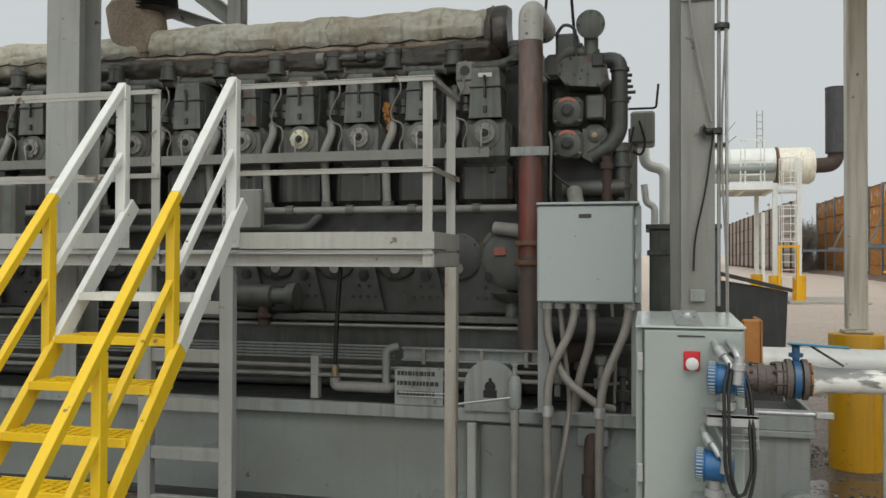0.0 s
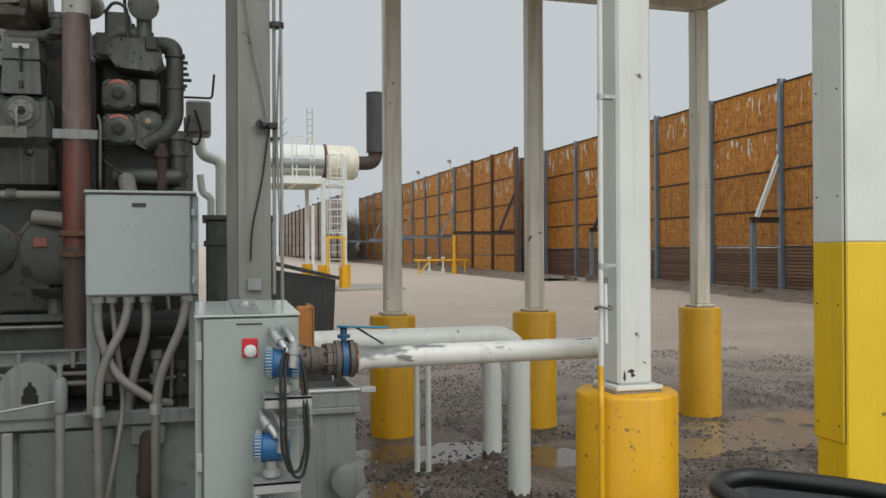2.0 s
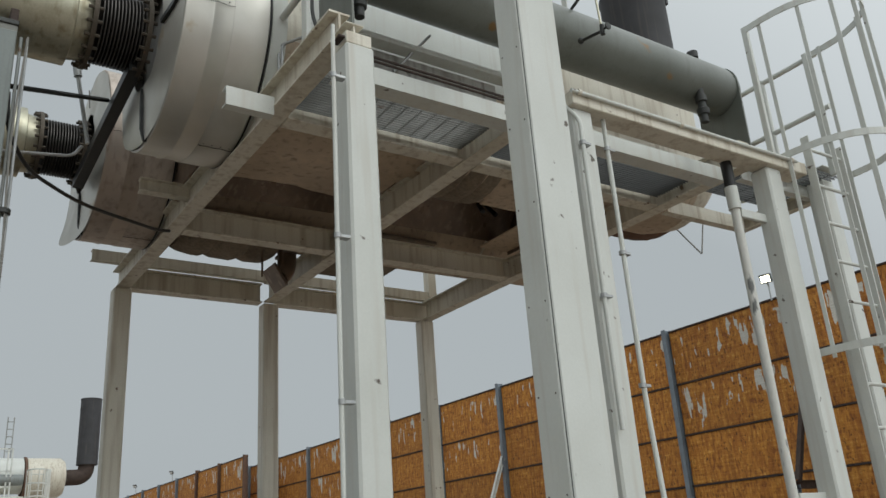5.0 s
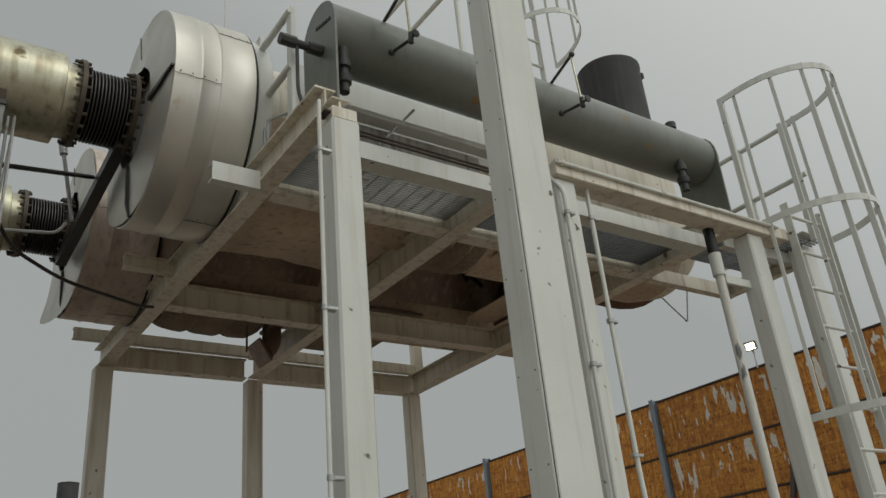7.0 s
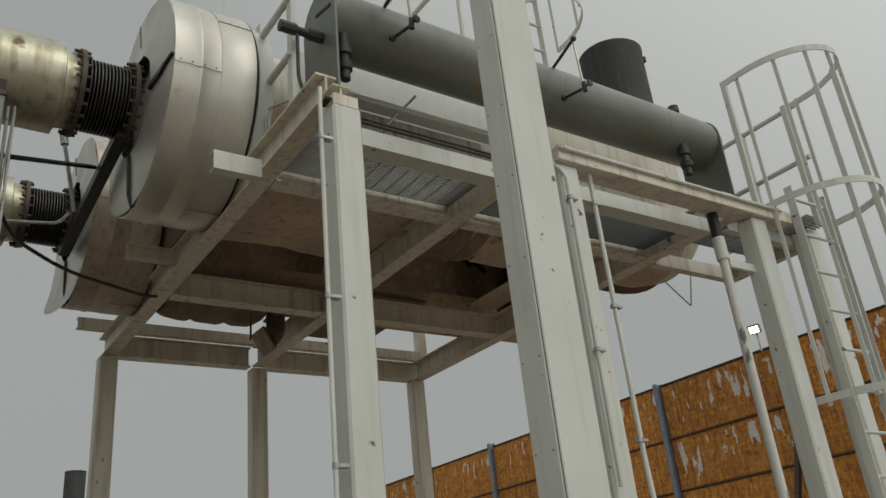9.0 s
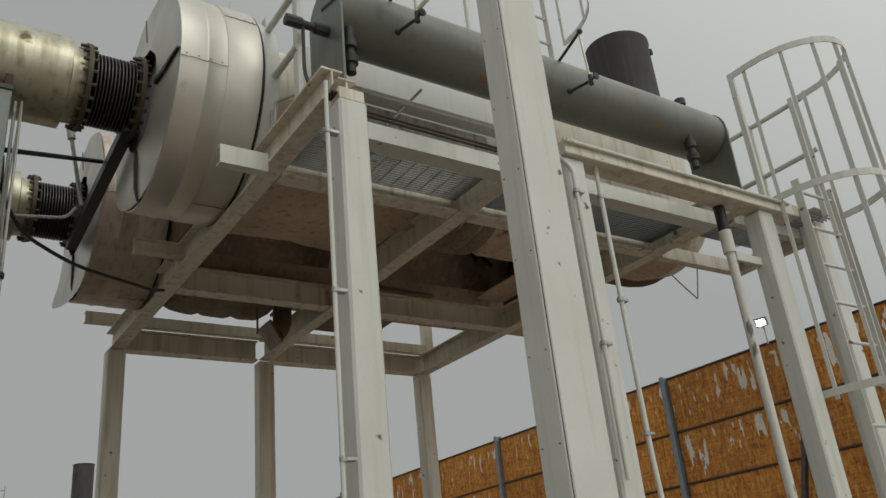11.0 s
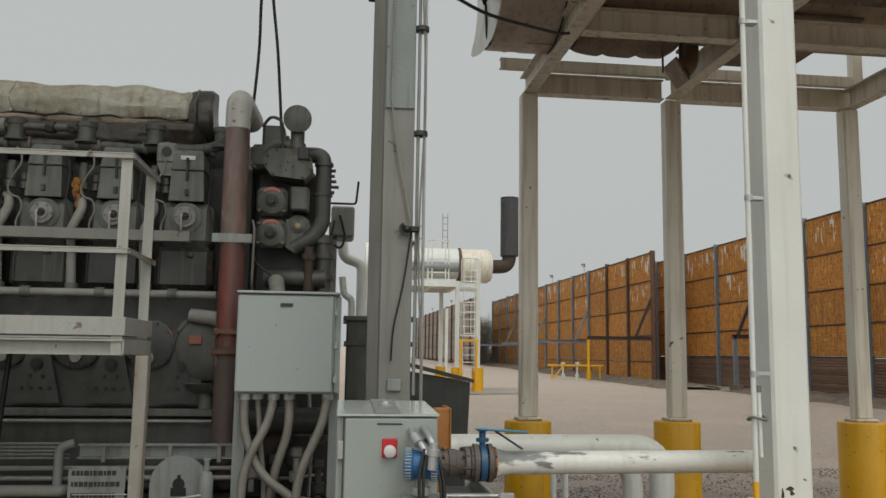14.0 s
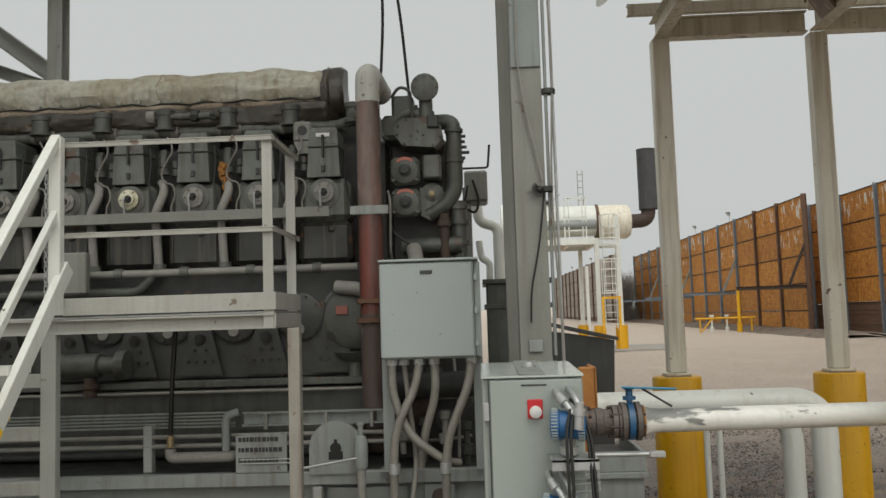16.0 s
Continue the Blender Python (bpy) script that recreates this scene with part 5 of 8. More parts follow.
    for x, y, z, r, k in ((3.55, 4.80, 4.80, 0.53, 1.0), (2.20, 6.70, 4.80, 0.545, 1.75)):
        prof = [(0, r * 0.94), (0.04, r), (0.1, r * 1.03), (0.14, r * 1.035), (0.17, r * 0.99), (0.2, r * 1.03), (0.3, r * 1.04), (0.34, r * 0.985), (0.38, r * 1.03), (0.46, r * 1.02), (0.5, r * 0.94)]
        part("lagging", Kit().lathe((x - 0.25, y, z), (1, 0, 0), [(d * k, q) for d, q in prof], 36, False), BROWNWRAP, t, "bulging scorched insulation wrap")
    v = Kit().tube([(2.92, 6.62, 4.36), (2.92, 6.62, 4.16), (2.84, 6.60, 4.06)], 0.085, 14, 0.08)
    v.obox((2.80, 6.60, 4.05), (0.11, 0.13, 0.012), (unit((0.5, 0, -0.8)), np.array((0, 1.0, 0)), unit((0.8, 0, 0.5))), 0.004)
    v.box(2.86, 2.98, 6.48, 6.76, 4.28, 4.31, 0.006)
    v.tube([(2.66, 6.55, 4.03), (2.66, 6.55, 4.36)], 0.010, 8)
    part("drain_flange", v, SHADESOOT, t, "rusty drain elbow with a bent flange")


under_trays()


def stack():
    s = thing("exhaust_stack", (6.98, 5.66, 4.5), "black exhaust stack rising from a rusty elbow", "exhaust stack")
    part("elbow", Kit().tube([(4.9, 5.66, 4.98), (6.95, 5.66, 4.93), (6.97, 5.66, 6.1)], 0.295, 28, 0.75, 10), RUST, s, "rust-brown exhaust elbow")
    part("pipe", Kit().lathe((6.98, 5.66, 5.7), (0, 0, 1), [(0, 0.38), (2.08, 0.38), (2.10, 0.39), (2.13, 0.39)], 36, False), BLACKSTACK, s, "matt black stack pipe")
    part("lining", Kit().lathe((6.98, 5.66, 5.7), (0, 0, 1), [(0, 0.365), (2.125, 0.365)], 36, False), DARKRUST, s)
    for a in (5.6,):
        x, y = 6.98 + 0.4 * math.cos(a), 5.66 + 0.4 * math.sin(a)
        part("lug", Kit().box(x - 0.02, x + 0.02, y - 0.02, y + 0.02, 7.70, 7.78, 0.005), BLACKSTACK, s)


stack()


def header_tank():
    t = thing("header_tank", (3.7, 3.68, 4.3), "long grey-green horizontal tank on end plates", "tank")
    y, z, r = 3.72, 5.08, 0.205
    part("shell", Kit().lathe((1.97, y, z), (1, 0, 0), [(0, r), (3.42, r), (3.50, r * 0.96), (3.56, r * 0.82)], 40), TANK, t)
    for x in (1.955, 5.44):
        prof = [(-0.20, -0.76), (0.20, -0.76)] + [(0.21 * math.cos(math.radians(a)), 0.21 * math.sin(math.radians(a))) for a in range(0, 181, 15)]
        g = Kit()
        pts = [(y + a, z + b) for a, b in prof]
        n = len(pts)
        g.add([(x, a, b) for a, b in pts] + [(x + 0.014, a, b) for a, b in pts], [tuple(range(n))[::-1], tuple(range(n, 2 * n))] + [(i, (i + 1) % n, n + (i + 1) % n, n + i) for i in range(n)])
        part("end_plate", g, TANK, t)
    for x, zb in ((2.05, 4.60), (5.05, 4.66)):
        g = Kit().lathe((x, y - 0.12, zb), (0, 0, 1), [(0, 0.03), (0.06, 0.03), (0.065, 0.045), (0.11, 0.05), (0.12, 0.034), (0.17, 0.03), (0.175, 0.046), (0.225, 0.046), (0.23, 0.034), (0.32, 0.034)], 14)
        part("drain_valve", g, DARKGREY, t, "dark drain valve under the tank")
    part("top_nozzle", Kit().lathe((5.22, y, z + r - 0.02), (0, 0, 1), [(0, 0.03), (0.08, 0.03), (0.085, 0.045), (0.14, 0.045)], 12), DARKGREY, t)
    for x, zz in ((2.35, 4.95), (3.74, 4.93)):
        g = Kit().tube([(x, y - 0.19, zz), (x + 0.02, y - 0.36, zz - 0.02)], 0.011, 8)
        g.ball((x, y - 0.2, zz), 0.024, 10)
        g.cyl((x + 0.02, y - 0.385, zz - 0.055), (x + 0.02, y - 0.385, zz + 0.02), 0.016, n=10)
        g.lathe((x + 0.02, y - 0.40, zz - 0.02), (0, -1, 0), [(0, 0.008), (0.03, 0.008), (0.032, 0.026), (0.042, 0.026), (0.044, 0.008)], 10)
        part("sight_valve", g, DARKGREY, t)
        part("sight_tube", Kit().tube([(x + 0.02, y - 0.38, zz), (x + 0.02, y - 0.36, zz + 0.42)], 0.008, 8), PIPEGOLD, t, "yellowed sight glass tube")
        part("upper_sight_valve", Kit().tube([(x, y - 0.12, zz + 0.28), (x + 0.02, y - 0.37, zz + 0.4)], 0.011, 8).ball((x + 0.02, y - 0.37, zz + 0.4), 0.022, 10), DARKGREY, t)
    g = Kit().tube([(1.96, 3.68, 4.92), (1.72, 3.68, 4.92)], 0.026, 10)
    g.tube([(1.79, 3.68, 4.92), (1.785, 3.67, 4.55), (1.84, 3.62, 4.36)], 0.011, 8, 0.08)
    g.cyl((1.68, 3.68, 4.92), (1.78, 3.68, 4.92), 0.036, n=8)
    g.cyl((1.86, 3.68, 4.92), (1.95, 3.68, 4.92), 0.036, n=8)
    part("level_switch", g, DARKGREY, t)
    marks = Kit()
    for i in range(5):
        marks.box(1.948, 1.954, 3.56 + 0.04 * i, 3.585 + 0.04 * i, 5.08 + 0.01 * i, 5.1 + 0.01 * i, 0.001)
    part("stencil", marks, INK, t, "faded black stencil marks")["kind"] = "stuff"


header_tank()


def caged_ladder():
    l = thing("caged_ladder", (5.6, 3.05, 0), "white-painted steel ladder with a safety cage", "ladder")
    y = 3.05
    for x in (5.39, 5.80):
        part("rail", Kit().box(x - 0.006, x + 0.006, y - 0.032, y + 0.032, 0.4, 4.35, 0.002), WHITE, l)
    for i in range(14):
        part("rung", Kit().cyl((5.39, y, 0.55 + 0.285 * i), (5.80, y, 0.55 + 0.285 * i), 0.0125, n=8), WHITE, l)
    hoops = (2.75, 4.15, 5.25)
    for z in hoops:
        pts = [(5.52 + 0.39 * math.cos(math.radians(a)), y - 0.03 + 0.53 * math.sin(math.radians(a)) if a < 0 else y, z) for a in range(-180, 1, 12)]
        pts = [(5.13, y + 0.10, z)] + pts + [(5.91, y + 0.10, z)]
        part("hoop", Kit().band(pts, 0.05, 0.008), WHITE, l)
    for a in (-180, -150, -122, -96, -70, -44, -18, 0):
        x, yy = 5.52 + 0.382 * math.cos(math.radians(a)), y - 0.03 + 0.52 * math.sin(math.radians(a)) if a not in (-180, 0) else y
        part("cage_bar", Kit().bar((x, yy, 2.7), (x, yy, 5.28), 0.03, 0.007, c=0.001), WHITE, l)
    for x in (5.14, 5.90):
        part("grab_post", Kit().bar((x, y + 0.12, 4.2), (x, y + 0.12, 5.28), 0.045, 0.03), WHITE, l)
    return l


caged_ladder()


def upper_ladder():
    """The cage that stands behind the tank and reaches the housings' roof."""
    l = thing("caged_ladder", (4.45, 4.55, 4.35), "white-painted caged ladder rising behind the tank", "ladder")
    cx, cy = 4.44, 4.50
    for x in (cx - 0.2, cx + 0.2):
        part("rail", Kit().bar((x, cy, 4.35), (x, cy, 7.3), 0.06, 0.012), WHITE, l)
    for i in range(10):
        part("rung", Kit().cyl((cx - 0.2, cy, 4.6 + 0.285 * i), (cx + 0.2, cy, 4.6 + 0.285 * i), 0.0125, n=8), WHITE, l)
    for z in (6.4, 7.25):
        pts = [(cx + 0.40 * math.cos(math.radians(a)), cy + 0.62 * math.sin(math.radians(a)), z) for a in range(-180, 1, 12)]
        part("hoop", Kit().band(pts, 0.05, 0.008), WHITE, l)
    for a in (-180, -140, -105, -70, -35, 0):
        x, yy = cx + 0.393 * math.cos(math.radians(a)), cy + 0.61 * math.sin(math.radians(a))
        part("cage_bar", Kit().bar((x, yy, 6.38), (x, yy, 7.28), 0.03, 0.007, c=0.001), WHITE, l)


upper_ladder()


def black_tub():
    """A moulded tub close by, of which only the rounded rim rises into view."""
    t = thing("plastic_tub", (1.85, 1.95, 0), "black moulded plastic tub with a rounded rim", "tub")
    rim = [(1.50, 1.90, 0.925), (1.575, 2.28, 0.935), (1.70, 2.31, 0.95), (1.95, 2.10, 0.945), (2.16, 1.85, 0.925), (1.95, 1.58, 0.92), (1.62, 1.62, 0.92), (1.50, 1.90, 0.925)]
    part("rim", Kit().tube(rim, 0.028, 14, 0.09, 6), BLACK, t)
    g = Kit()
    top = [(x, y) for x, y, z in rim[:-1]]
    n = len(top)
    cx, cy = 1.83, 1.95
    low = [(cx + (x - cx) * 0.85, cy + (y - cy) * 0.85) for x, y in top]
    inn = [(cx + (x - cx) * 0.93, cy + (y - cy) * 0.93) for x, y in top]
    g.add([(x, y, 0.92) for x, y in top] + [(x, y, -0.02) for x, y in low] + [(x, y, 0.92) for x, y in inn] + [(x, y, 0.1) for x, y in low],
          [(i, n + i, n + (i + 1) % n, (i + 1) % n) for i in range(n)] + [(2 * n + i, 2 * n + (i + 1) % n, 3 * n + (i + 1) % n, 3 * n + i) for i in range(n)]
          + [(i, (i + 1) % n, 2 * n + (i + 1) % n, 2 * n + i) for i in range(n)] + [tuple(range(3 * n, 4 * n))])
    part("body", g, BINGREY, t)


black_tub()


# ---- engine ----
CYL = [-1.06 - 0.477 * i for i in range(12)]


def lumpy_roll(x0, x1, y, z, r, seed, squash=0.85, n=56, k=260):
    """A wrapped roll along x with sagging, quilted lumps and rounded ends."""
    g = Kit()
    rings = []
    for j in range(k + 1):
        t = j / k
        x = x0 + (x1 - x0) * t
        end = min(1.0, (min(t, 1 - t) * abs(x1 - x0) / 0.09 + 0.02)) ** 0.5
        pinch = 1 - 0.05 * math.exp(-((x * 2.1 + seed) % 1.0 - 0.5) ** 2 * 120)
        ring = []
        for i in range(n):
            a = 2 * math.pi * i / n
            rr = r * end * pinch * (1 + 0.16 * noise.noise(Vector((x * 2.6 + seed, math.cos(a) * 1.3, math.sin(a) * 1.3))) + 0.055 * noise.noise(Vector((x * 8 + seed, math.cos(a) * 4, math.sin(a) * 4))))
            low = max(0.0, -math.sin(a) - 0.1)
            rr *= 1 + low * 0.16 * noise.noise(Vector((x * 13 + seed, math.sin(a) * 1.5, 2.0))) + 0.035 * noise.noise(Vector((x * 5, math.cos(a) * 6, math.sin(a) * 6 + seed)))
            ring.append((x, y + rr * math.cos(a), z + rr * squash * math.sin(a)))
        rings.append(ring)
    verts = [p for q in rings for p in q]
    g.add(verts, [(j * n + i, (j + 1) * n + i, (j + 1) * n + (i + 1) % n, j * n + (i + 1) % n) for j in range(k) for i in range(n)], True)
    return g


def build_engine():
    e = thing("gas_engine", (-2.6, 6.6, 0.7), "large grey industrial gas engine with oily grime and insulated exhaust", "engine")
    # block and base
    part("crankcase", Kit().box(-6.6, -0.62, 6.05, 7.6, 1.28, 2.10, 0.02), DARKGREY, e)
    # Block behind the cylinders painted near black for the shade between them.
    part("upper_block", Kit().box(-6.6, -0.62, 6.22, 7.5, 2.10, 3.02, 0.02), SHADEBLACK, e)
    part("valley_cover", Kit().box(-6.6, -0.72, 6.42, 7.3, 3.02, 3.34, 0.03), DARKGREY, e)
    part("base_rail", Kit().box(-6.6, -0.6, 5.92, 7.7, 1.24, 1.29, 0.006), MIDGREY, e)
    part("oil_pan", Kit().box(-6.6, -0.7, 6.02, 7.6, 0.74, 1.24, 0.02), MIDGREY, e)
    # one cylinder station, then its repeats
    x = 0.0
    barrel = Kit().box(-0.185, 0.185, 5.995, 6.3, 2.40, 2.715, 0.045)
    barrel.lathe((x, 6.02, 2.60), (0, -1, 0), [(0, 0.115), (0.03, 0.112), (0.034, 0.10)], 28)
    rocker = Kit().add([(a * w, b, z) for z, w, d in ((2.715, 0.118, 5.975), (2.72, 0.12, 5.97), (2.93, 0.109, 5.975), (2.935, 0.105, 5.985)) for a, b in ((-1, d), (1, d), (1, 6.3), (-1, 6.3))],
                       [(4 * k + i, 4 * k + (i + 1) % 4, 4 * k + 4 + (i + 1) % 4, 4 * k + 4 + i) for k in range(3) for i in range(4)] + [(12, 13, 14, 15)])
    lid = Kit().box(-0.114, 0.114, 5.962, 6.32, 2.936, 2.958, 0.006)
    lid.add([(a * w, b, z) for z, w, d in ((2.955, 0.109, 5.972), (3.06, 0.101, 5.98), (3.085, 0.09, 5.995)) for a, b in ((-1, d), (1, d), (1, 6.3), (-1, 6.3))],
            [(4 * k + i, 4 * k + (i + 1) % 4, 4 * k + 4 + (i + 1) % 4, 4 * k + 4 + i) for k in range(2) for i in range(4)] + [(8, 9, 10, 11)])
    latch = Kit().box(-0.008, 0.008, 5.948, 5.968, 2.86, 2.985, 0.003).tube([(0, 5.952, 2.985), (0, 5.948, 3.02)], 0.011, 8)
    keeper = Kit().box(-0.012, 0.012, 5.952, 5.985, 2.755, 2.80, 0.003)
    plate = Kit().box(-0.05, 0.05, 5.966, 5.976, 3.01, 3.04, 0.001)
    flange = Kit().lathe((0, 5.985, 2.605), (0, -1, 0), [(0, 0.074), (0.018, 0.074), (0.02, 0.062), (0.022, 0.046), (0.03, 0.044), (0.032, 0.03), (0.012, 0.026)], 24)
    flange.bolts((0, 5.963, 2.605), (0, -1, 0), 0.064, 6, 0.008, 0.012)
    handle = Kit().tube([(-0.015, 5.93, 2.62), (-0.02, 5.925, 2.6), (-0.022, 5.95, 2.49)], 0.007, 6)
    hose = Kit().tube([(-0.275, 6.08, 2.735), (-0.225, 5.99, 2.715), (-0.205, 5.95, 2.64), (-0.235, 5.93, 2.56), (-0.268, 5.93, 2.48), (-0.262, 5.95, 2.38), (-0.25, 5.96, 2.1)], 0.031, 12, 0.07)
    collar = Kit().cyl((-0.245, 5.96, 2.085), (-0.245, 5.96, 2.125), 0.045, n=14)
    line = Kit().tube([(-0.20, 6.0, 3.06), (-0.155, 5.97, 3.0), (-0.15, 5.965, 2.94), (-0.20, 5.965, 2.86), (-0.235, 5.97, 2.78), (-0.215, 5.96, 2.72), (-0.14, 5.955, 2.70), (-0.125, 5.955, 2.62), (-0.16, 5.955, 2.54), (-0.15, 5.955, 2.47)], 0.007, 6, 0.03)
    line_b = Kit().tube([(0.15, 6.0, 2.98), (0.17, 5.96, 2.85), (0.155, 5.96, 2.7), (0.2, 5.96, 2.5)], 0.006, 6, 0.03)
    bore = Kit().cyl((0, 5.957, 2.605), (0, 5.975, 2.605), 0.026, n=16).cyl((0.004, 5.935, 2.61), (0.004, 5.96, 2.61), 0.01, n=8)
    plug = Kit().cyl((-0.235, 6.03, 2.84), (-0.235, 6.03, 2.94), 0.034, n=12)
    plug.cyl((-0.235, 6.03, 2.94), (-0.235, 6.03, 2.97), 0.026, n=6)
    plug.cyl((-0.235, 6.03, 2.785), (-0.235, 6.03, 2.832), 0.042, n=12)
    plug.cyl((-0.155, 6.06, 2.78), (-0.155, 6.06, 2.83), 0.034, n=12).cyl((-0.155, 6.06, 2.84), (-0.155, 6.06, 2.89), 0.03, n=12)
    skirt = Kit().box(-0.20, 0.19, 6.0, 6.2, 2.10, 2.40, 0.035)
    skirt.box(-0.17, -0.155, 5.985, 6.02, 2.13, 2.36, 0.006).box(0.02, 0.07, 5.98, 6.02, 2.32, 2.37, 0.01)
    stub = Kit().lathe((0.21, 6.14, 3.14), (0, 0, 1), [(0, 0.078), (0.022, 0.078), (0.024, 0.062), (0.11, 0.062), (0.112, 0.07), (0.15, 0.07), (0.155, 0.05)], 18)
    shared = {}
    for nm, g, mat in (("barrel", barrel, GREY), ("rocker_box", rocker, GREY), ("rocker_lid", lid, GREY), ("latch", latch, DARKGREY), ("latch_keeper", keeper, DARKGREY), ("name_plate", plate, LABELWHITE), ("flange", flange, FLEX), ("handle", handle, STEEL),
                       ("hose", hose, FLEX), ("hose_collar", collar, GREY), ("fuel_line", line, CONDUIT), ("ignition_lead", line_b, BLACK), ("spark_plug", plug, MIDGREY), ("flange_bore", bore, SHADEBLACK), ("skirt", skirt, DRIPGREY), ("manifold_stub", stub, MIDGREY)):
        shared[nm] = g.mesh(nm, (0, 6.0, 2.6))
        shared[nm].materials.append(mat)
    flange_y = shared["flange"].copy()
    flange_y.materials[0] = PIPEGOLD
    for i, cx in enumerate(CYL):
        b = piece("cylinder_barrel", shared["barrel"], e, (cx, 6.0, 2.6))
        for nm in ("rocker_box", "rocker_lid", "latch", "latch_keeper", "flange", "handle", "hose", "hose_collar", "fuel_line", "ignition_lead", "spark_plug", "flange_bore", "skirt", "manifold_stub"):
            ob = piece(nm, shared[nm], b, (cx, 6.0, 2.6))
            if nm == "flange" and i == 3:
                ob.data = flange_y
                tagged(ob, "yellowed brass flange")
        if i == 0:
            piece("name_plate", shared["name_plate"], b, (cx, 6.0, 2.6))
    # orange leak stain between two cylinders
    rng, crust = random.Random(8), Kit().cyl((-1.78, 6.0, 2.66), (-1.78, 6.0, 2.84), 0.022, n=10)
    for k in range(60):
        zz = rng.uniform(0, 1)
        crust.ball((-1.785 + 0.02 * math.sin(zz * 5) + rng.uniform(-0.026, 0.026), 5.985 + rng.uniform(-0.02, 0.02), 2.56 + 0.29 * zz), rng.uniform(0.008, 0.019), 8, (1, 1, 1.5))
    part("leaking_fitting", crust, ORANGESTAIN, e, "fitting crusted with orange rust")
    # lifting lug
    g = Kit().box(-1.285, -1.145, 6.0, 6.05, 2.985, 3.14, 0.02)
    g.add([(-1.28, 6.0, 2.99), (-1.15, 6.0, 2.99), (-1.18, 6.0, 2.90), (-1.24, 6.0, 2.90), (-1.28, 6.1, 2.99), (-1.15, 6.1, 2.99), (-1.18, 6.1, 2.90), (-1.24, 6.1, 2.90)], [(3, 2, 1, 0), (0, 4, 7, 3), (1, 2, 6, 5), (2, 3, 7, 6)])
    lug = part("lifting_lug", g, POSTTEAL, e, "pale grey lifting lug")
    part("lug_hole", Kit().lathe((-1.215, 5.999, 3.07), (0, -1, 0), [(0, 0.036), (0.004, 0.036)], 20), BLACK, lug)
    # rails and pipes along the side
    part("tray_rail", Kit().channel((-6.6, 5.86, 2.45), (-1.0, 5.86, 2.45), 0.07, 0.07), POSTTEAL, e, "pale grey cable rail")
    part("water_pipe", Kit().tube([(-6.6, 5.93, 2.06), (-0.82, 5.93, 2.06)], 0.028, 12), FLEX, e)
    for i in range(12):
        part("pipe_coupling", Kit().cyl((CYL[i] - 0.08, 5.93, 2.06), (CYL[i] - 0.02, 5.93, 2.06), 0.04, n=12), GREY, e)
    part("oil_pipe", Kit().tube([(-6.6, 5.95, 1.93), (-2.4, 5.95, 1.93), (-2.3, 5.95, 2.04)], 0.035, 12, 0.06), MIDGREY, e)
    part("air_pipe", Kit().tube([(-6.6, 6.2, 3.14), (-0.95, 6.2, 3.14), (-0.78, 6.05, 3.2)], 0.042, 14, 0.1), GREY, e)
    part("coolant_elbow", Kit().tube([(-0.98, 5.96, 1.92), (-0.8, 5.9, 1.9), (-0.7, 5.9, 1.84)], 0.05, 14, 0.06), FLEX, e)
    part("gauge_box", Kit().box(-2.87, -2.69, 5.72, 5.8, 1.92, 2.21, 0.01), POSTTEAL, e, "pale grey gauge box")
    part("tag", Kit().box(-0.985, -0.90, 5.925, 5.935, 1.725, 1.785, 0.002), TAGRED, e, "faded red tag plate")
    # crankcase webs and bosses
    web = Kit()
    web.add([(-0.16, 6.03, 1.32), (0.16, 6.03, 1.32), (0.07, 6.03, 1.68), (-0.07, 6.03, 1.68), (-0.16, 5.985, 1.32), (0.16, 5.985, 1.32), (0.07, 5.985, 1.68), (-0.07, 5.985, 1.68)],
            [(4, 5, 6, 7), (0, 4, 7, 3), (1, 2, 6, 5), (0, 1, 5, 4), (3, 7, 6, 2)])
    web_me = web.mesh("web", (0, 6, 1.4))
    web_me.materials.append(DARKGREY)
    bolt = Kit().cyl((0, 5.97, 1.58), (0, 5.99, 1.58), 0.04, n=16)
    bolt.cyl((0, 5.96, 1.58), (0, 5.975, 1.58), 0.026, n=16)
    for px, pz in ((-0.04, 1.5), (0.04, 1.5), (-0.09, 1.42), (-0.03, 1.42), (0.03, 1.42), (0.09, 1.42)):
        bolt.cyl((px, 5.972, pz), (px, 5.99, pz), 0.011, n=8)
    bolt_me = bolt.mesh("web_bolt", (0, 6, 1.4))
    bolt_me.materials.append(BLACK)
    door = Kit().lathe((0, 6.05, 1.72), (0, -1, 0), [(0, 0.17), (0.03, 0.17), (0.04, 0.15)], 28)
    door.bolts((0, 6.01, 1.72), (0, -1, 0), 0.15, 10, 0.009, 0.01)
    door_me = door.mesh("inspection_door", (0, 6, 1.4))
    door_me.materials.append(DARKGREY)
    knob = Kit().cyl((0, 5.99, 1.63), (0, 6.02, 1.63), 0.038, n=16)
    knob_me = knob.mesh("relief_knob", (0, 6, 1.4))
    knob_me.materials.append(ZINC)
    for cx in CYL:
        piece("web", web_me, e, (cx + 0.04, 6, 1.4))
        tagged(piece("web_bolt", bolt_me, e, (cx + 0.04, 6, 1.4)), kind="stuff")
        d = piece("inspection_door", door_me, e, (cx - 0.2, 6, 1.4))
        piece("relief_knob", knob_me, d, (cx - 0.2, 6, 1.4))
    # tank-like end cover and starter
    g = Kit().lathe((-0.86, 6.06, 1.70), (0, -1, 0), [(0, 0.26), (0.03, 0.26), (0.04, 0.235), (0.08, 0.22), (0.11, 0.17), (0.12, 0.08)], 36)
    ec = part("end_cover", g, MIDGREY, e, "round grey end casting")
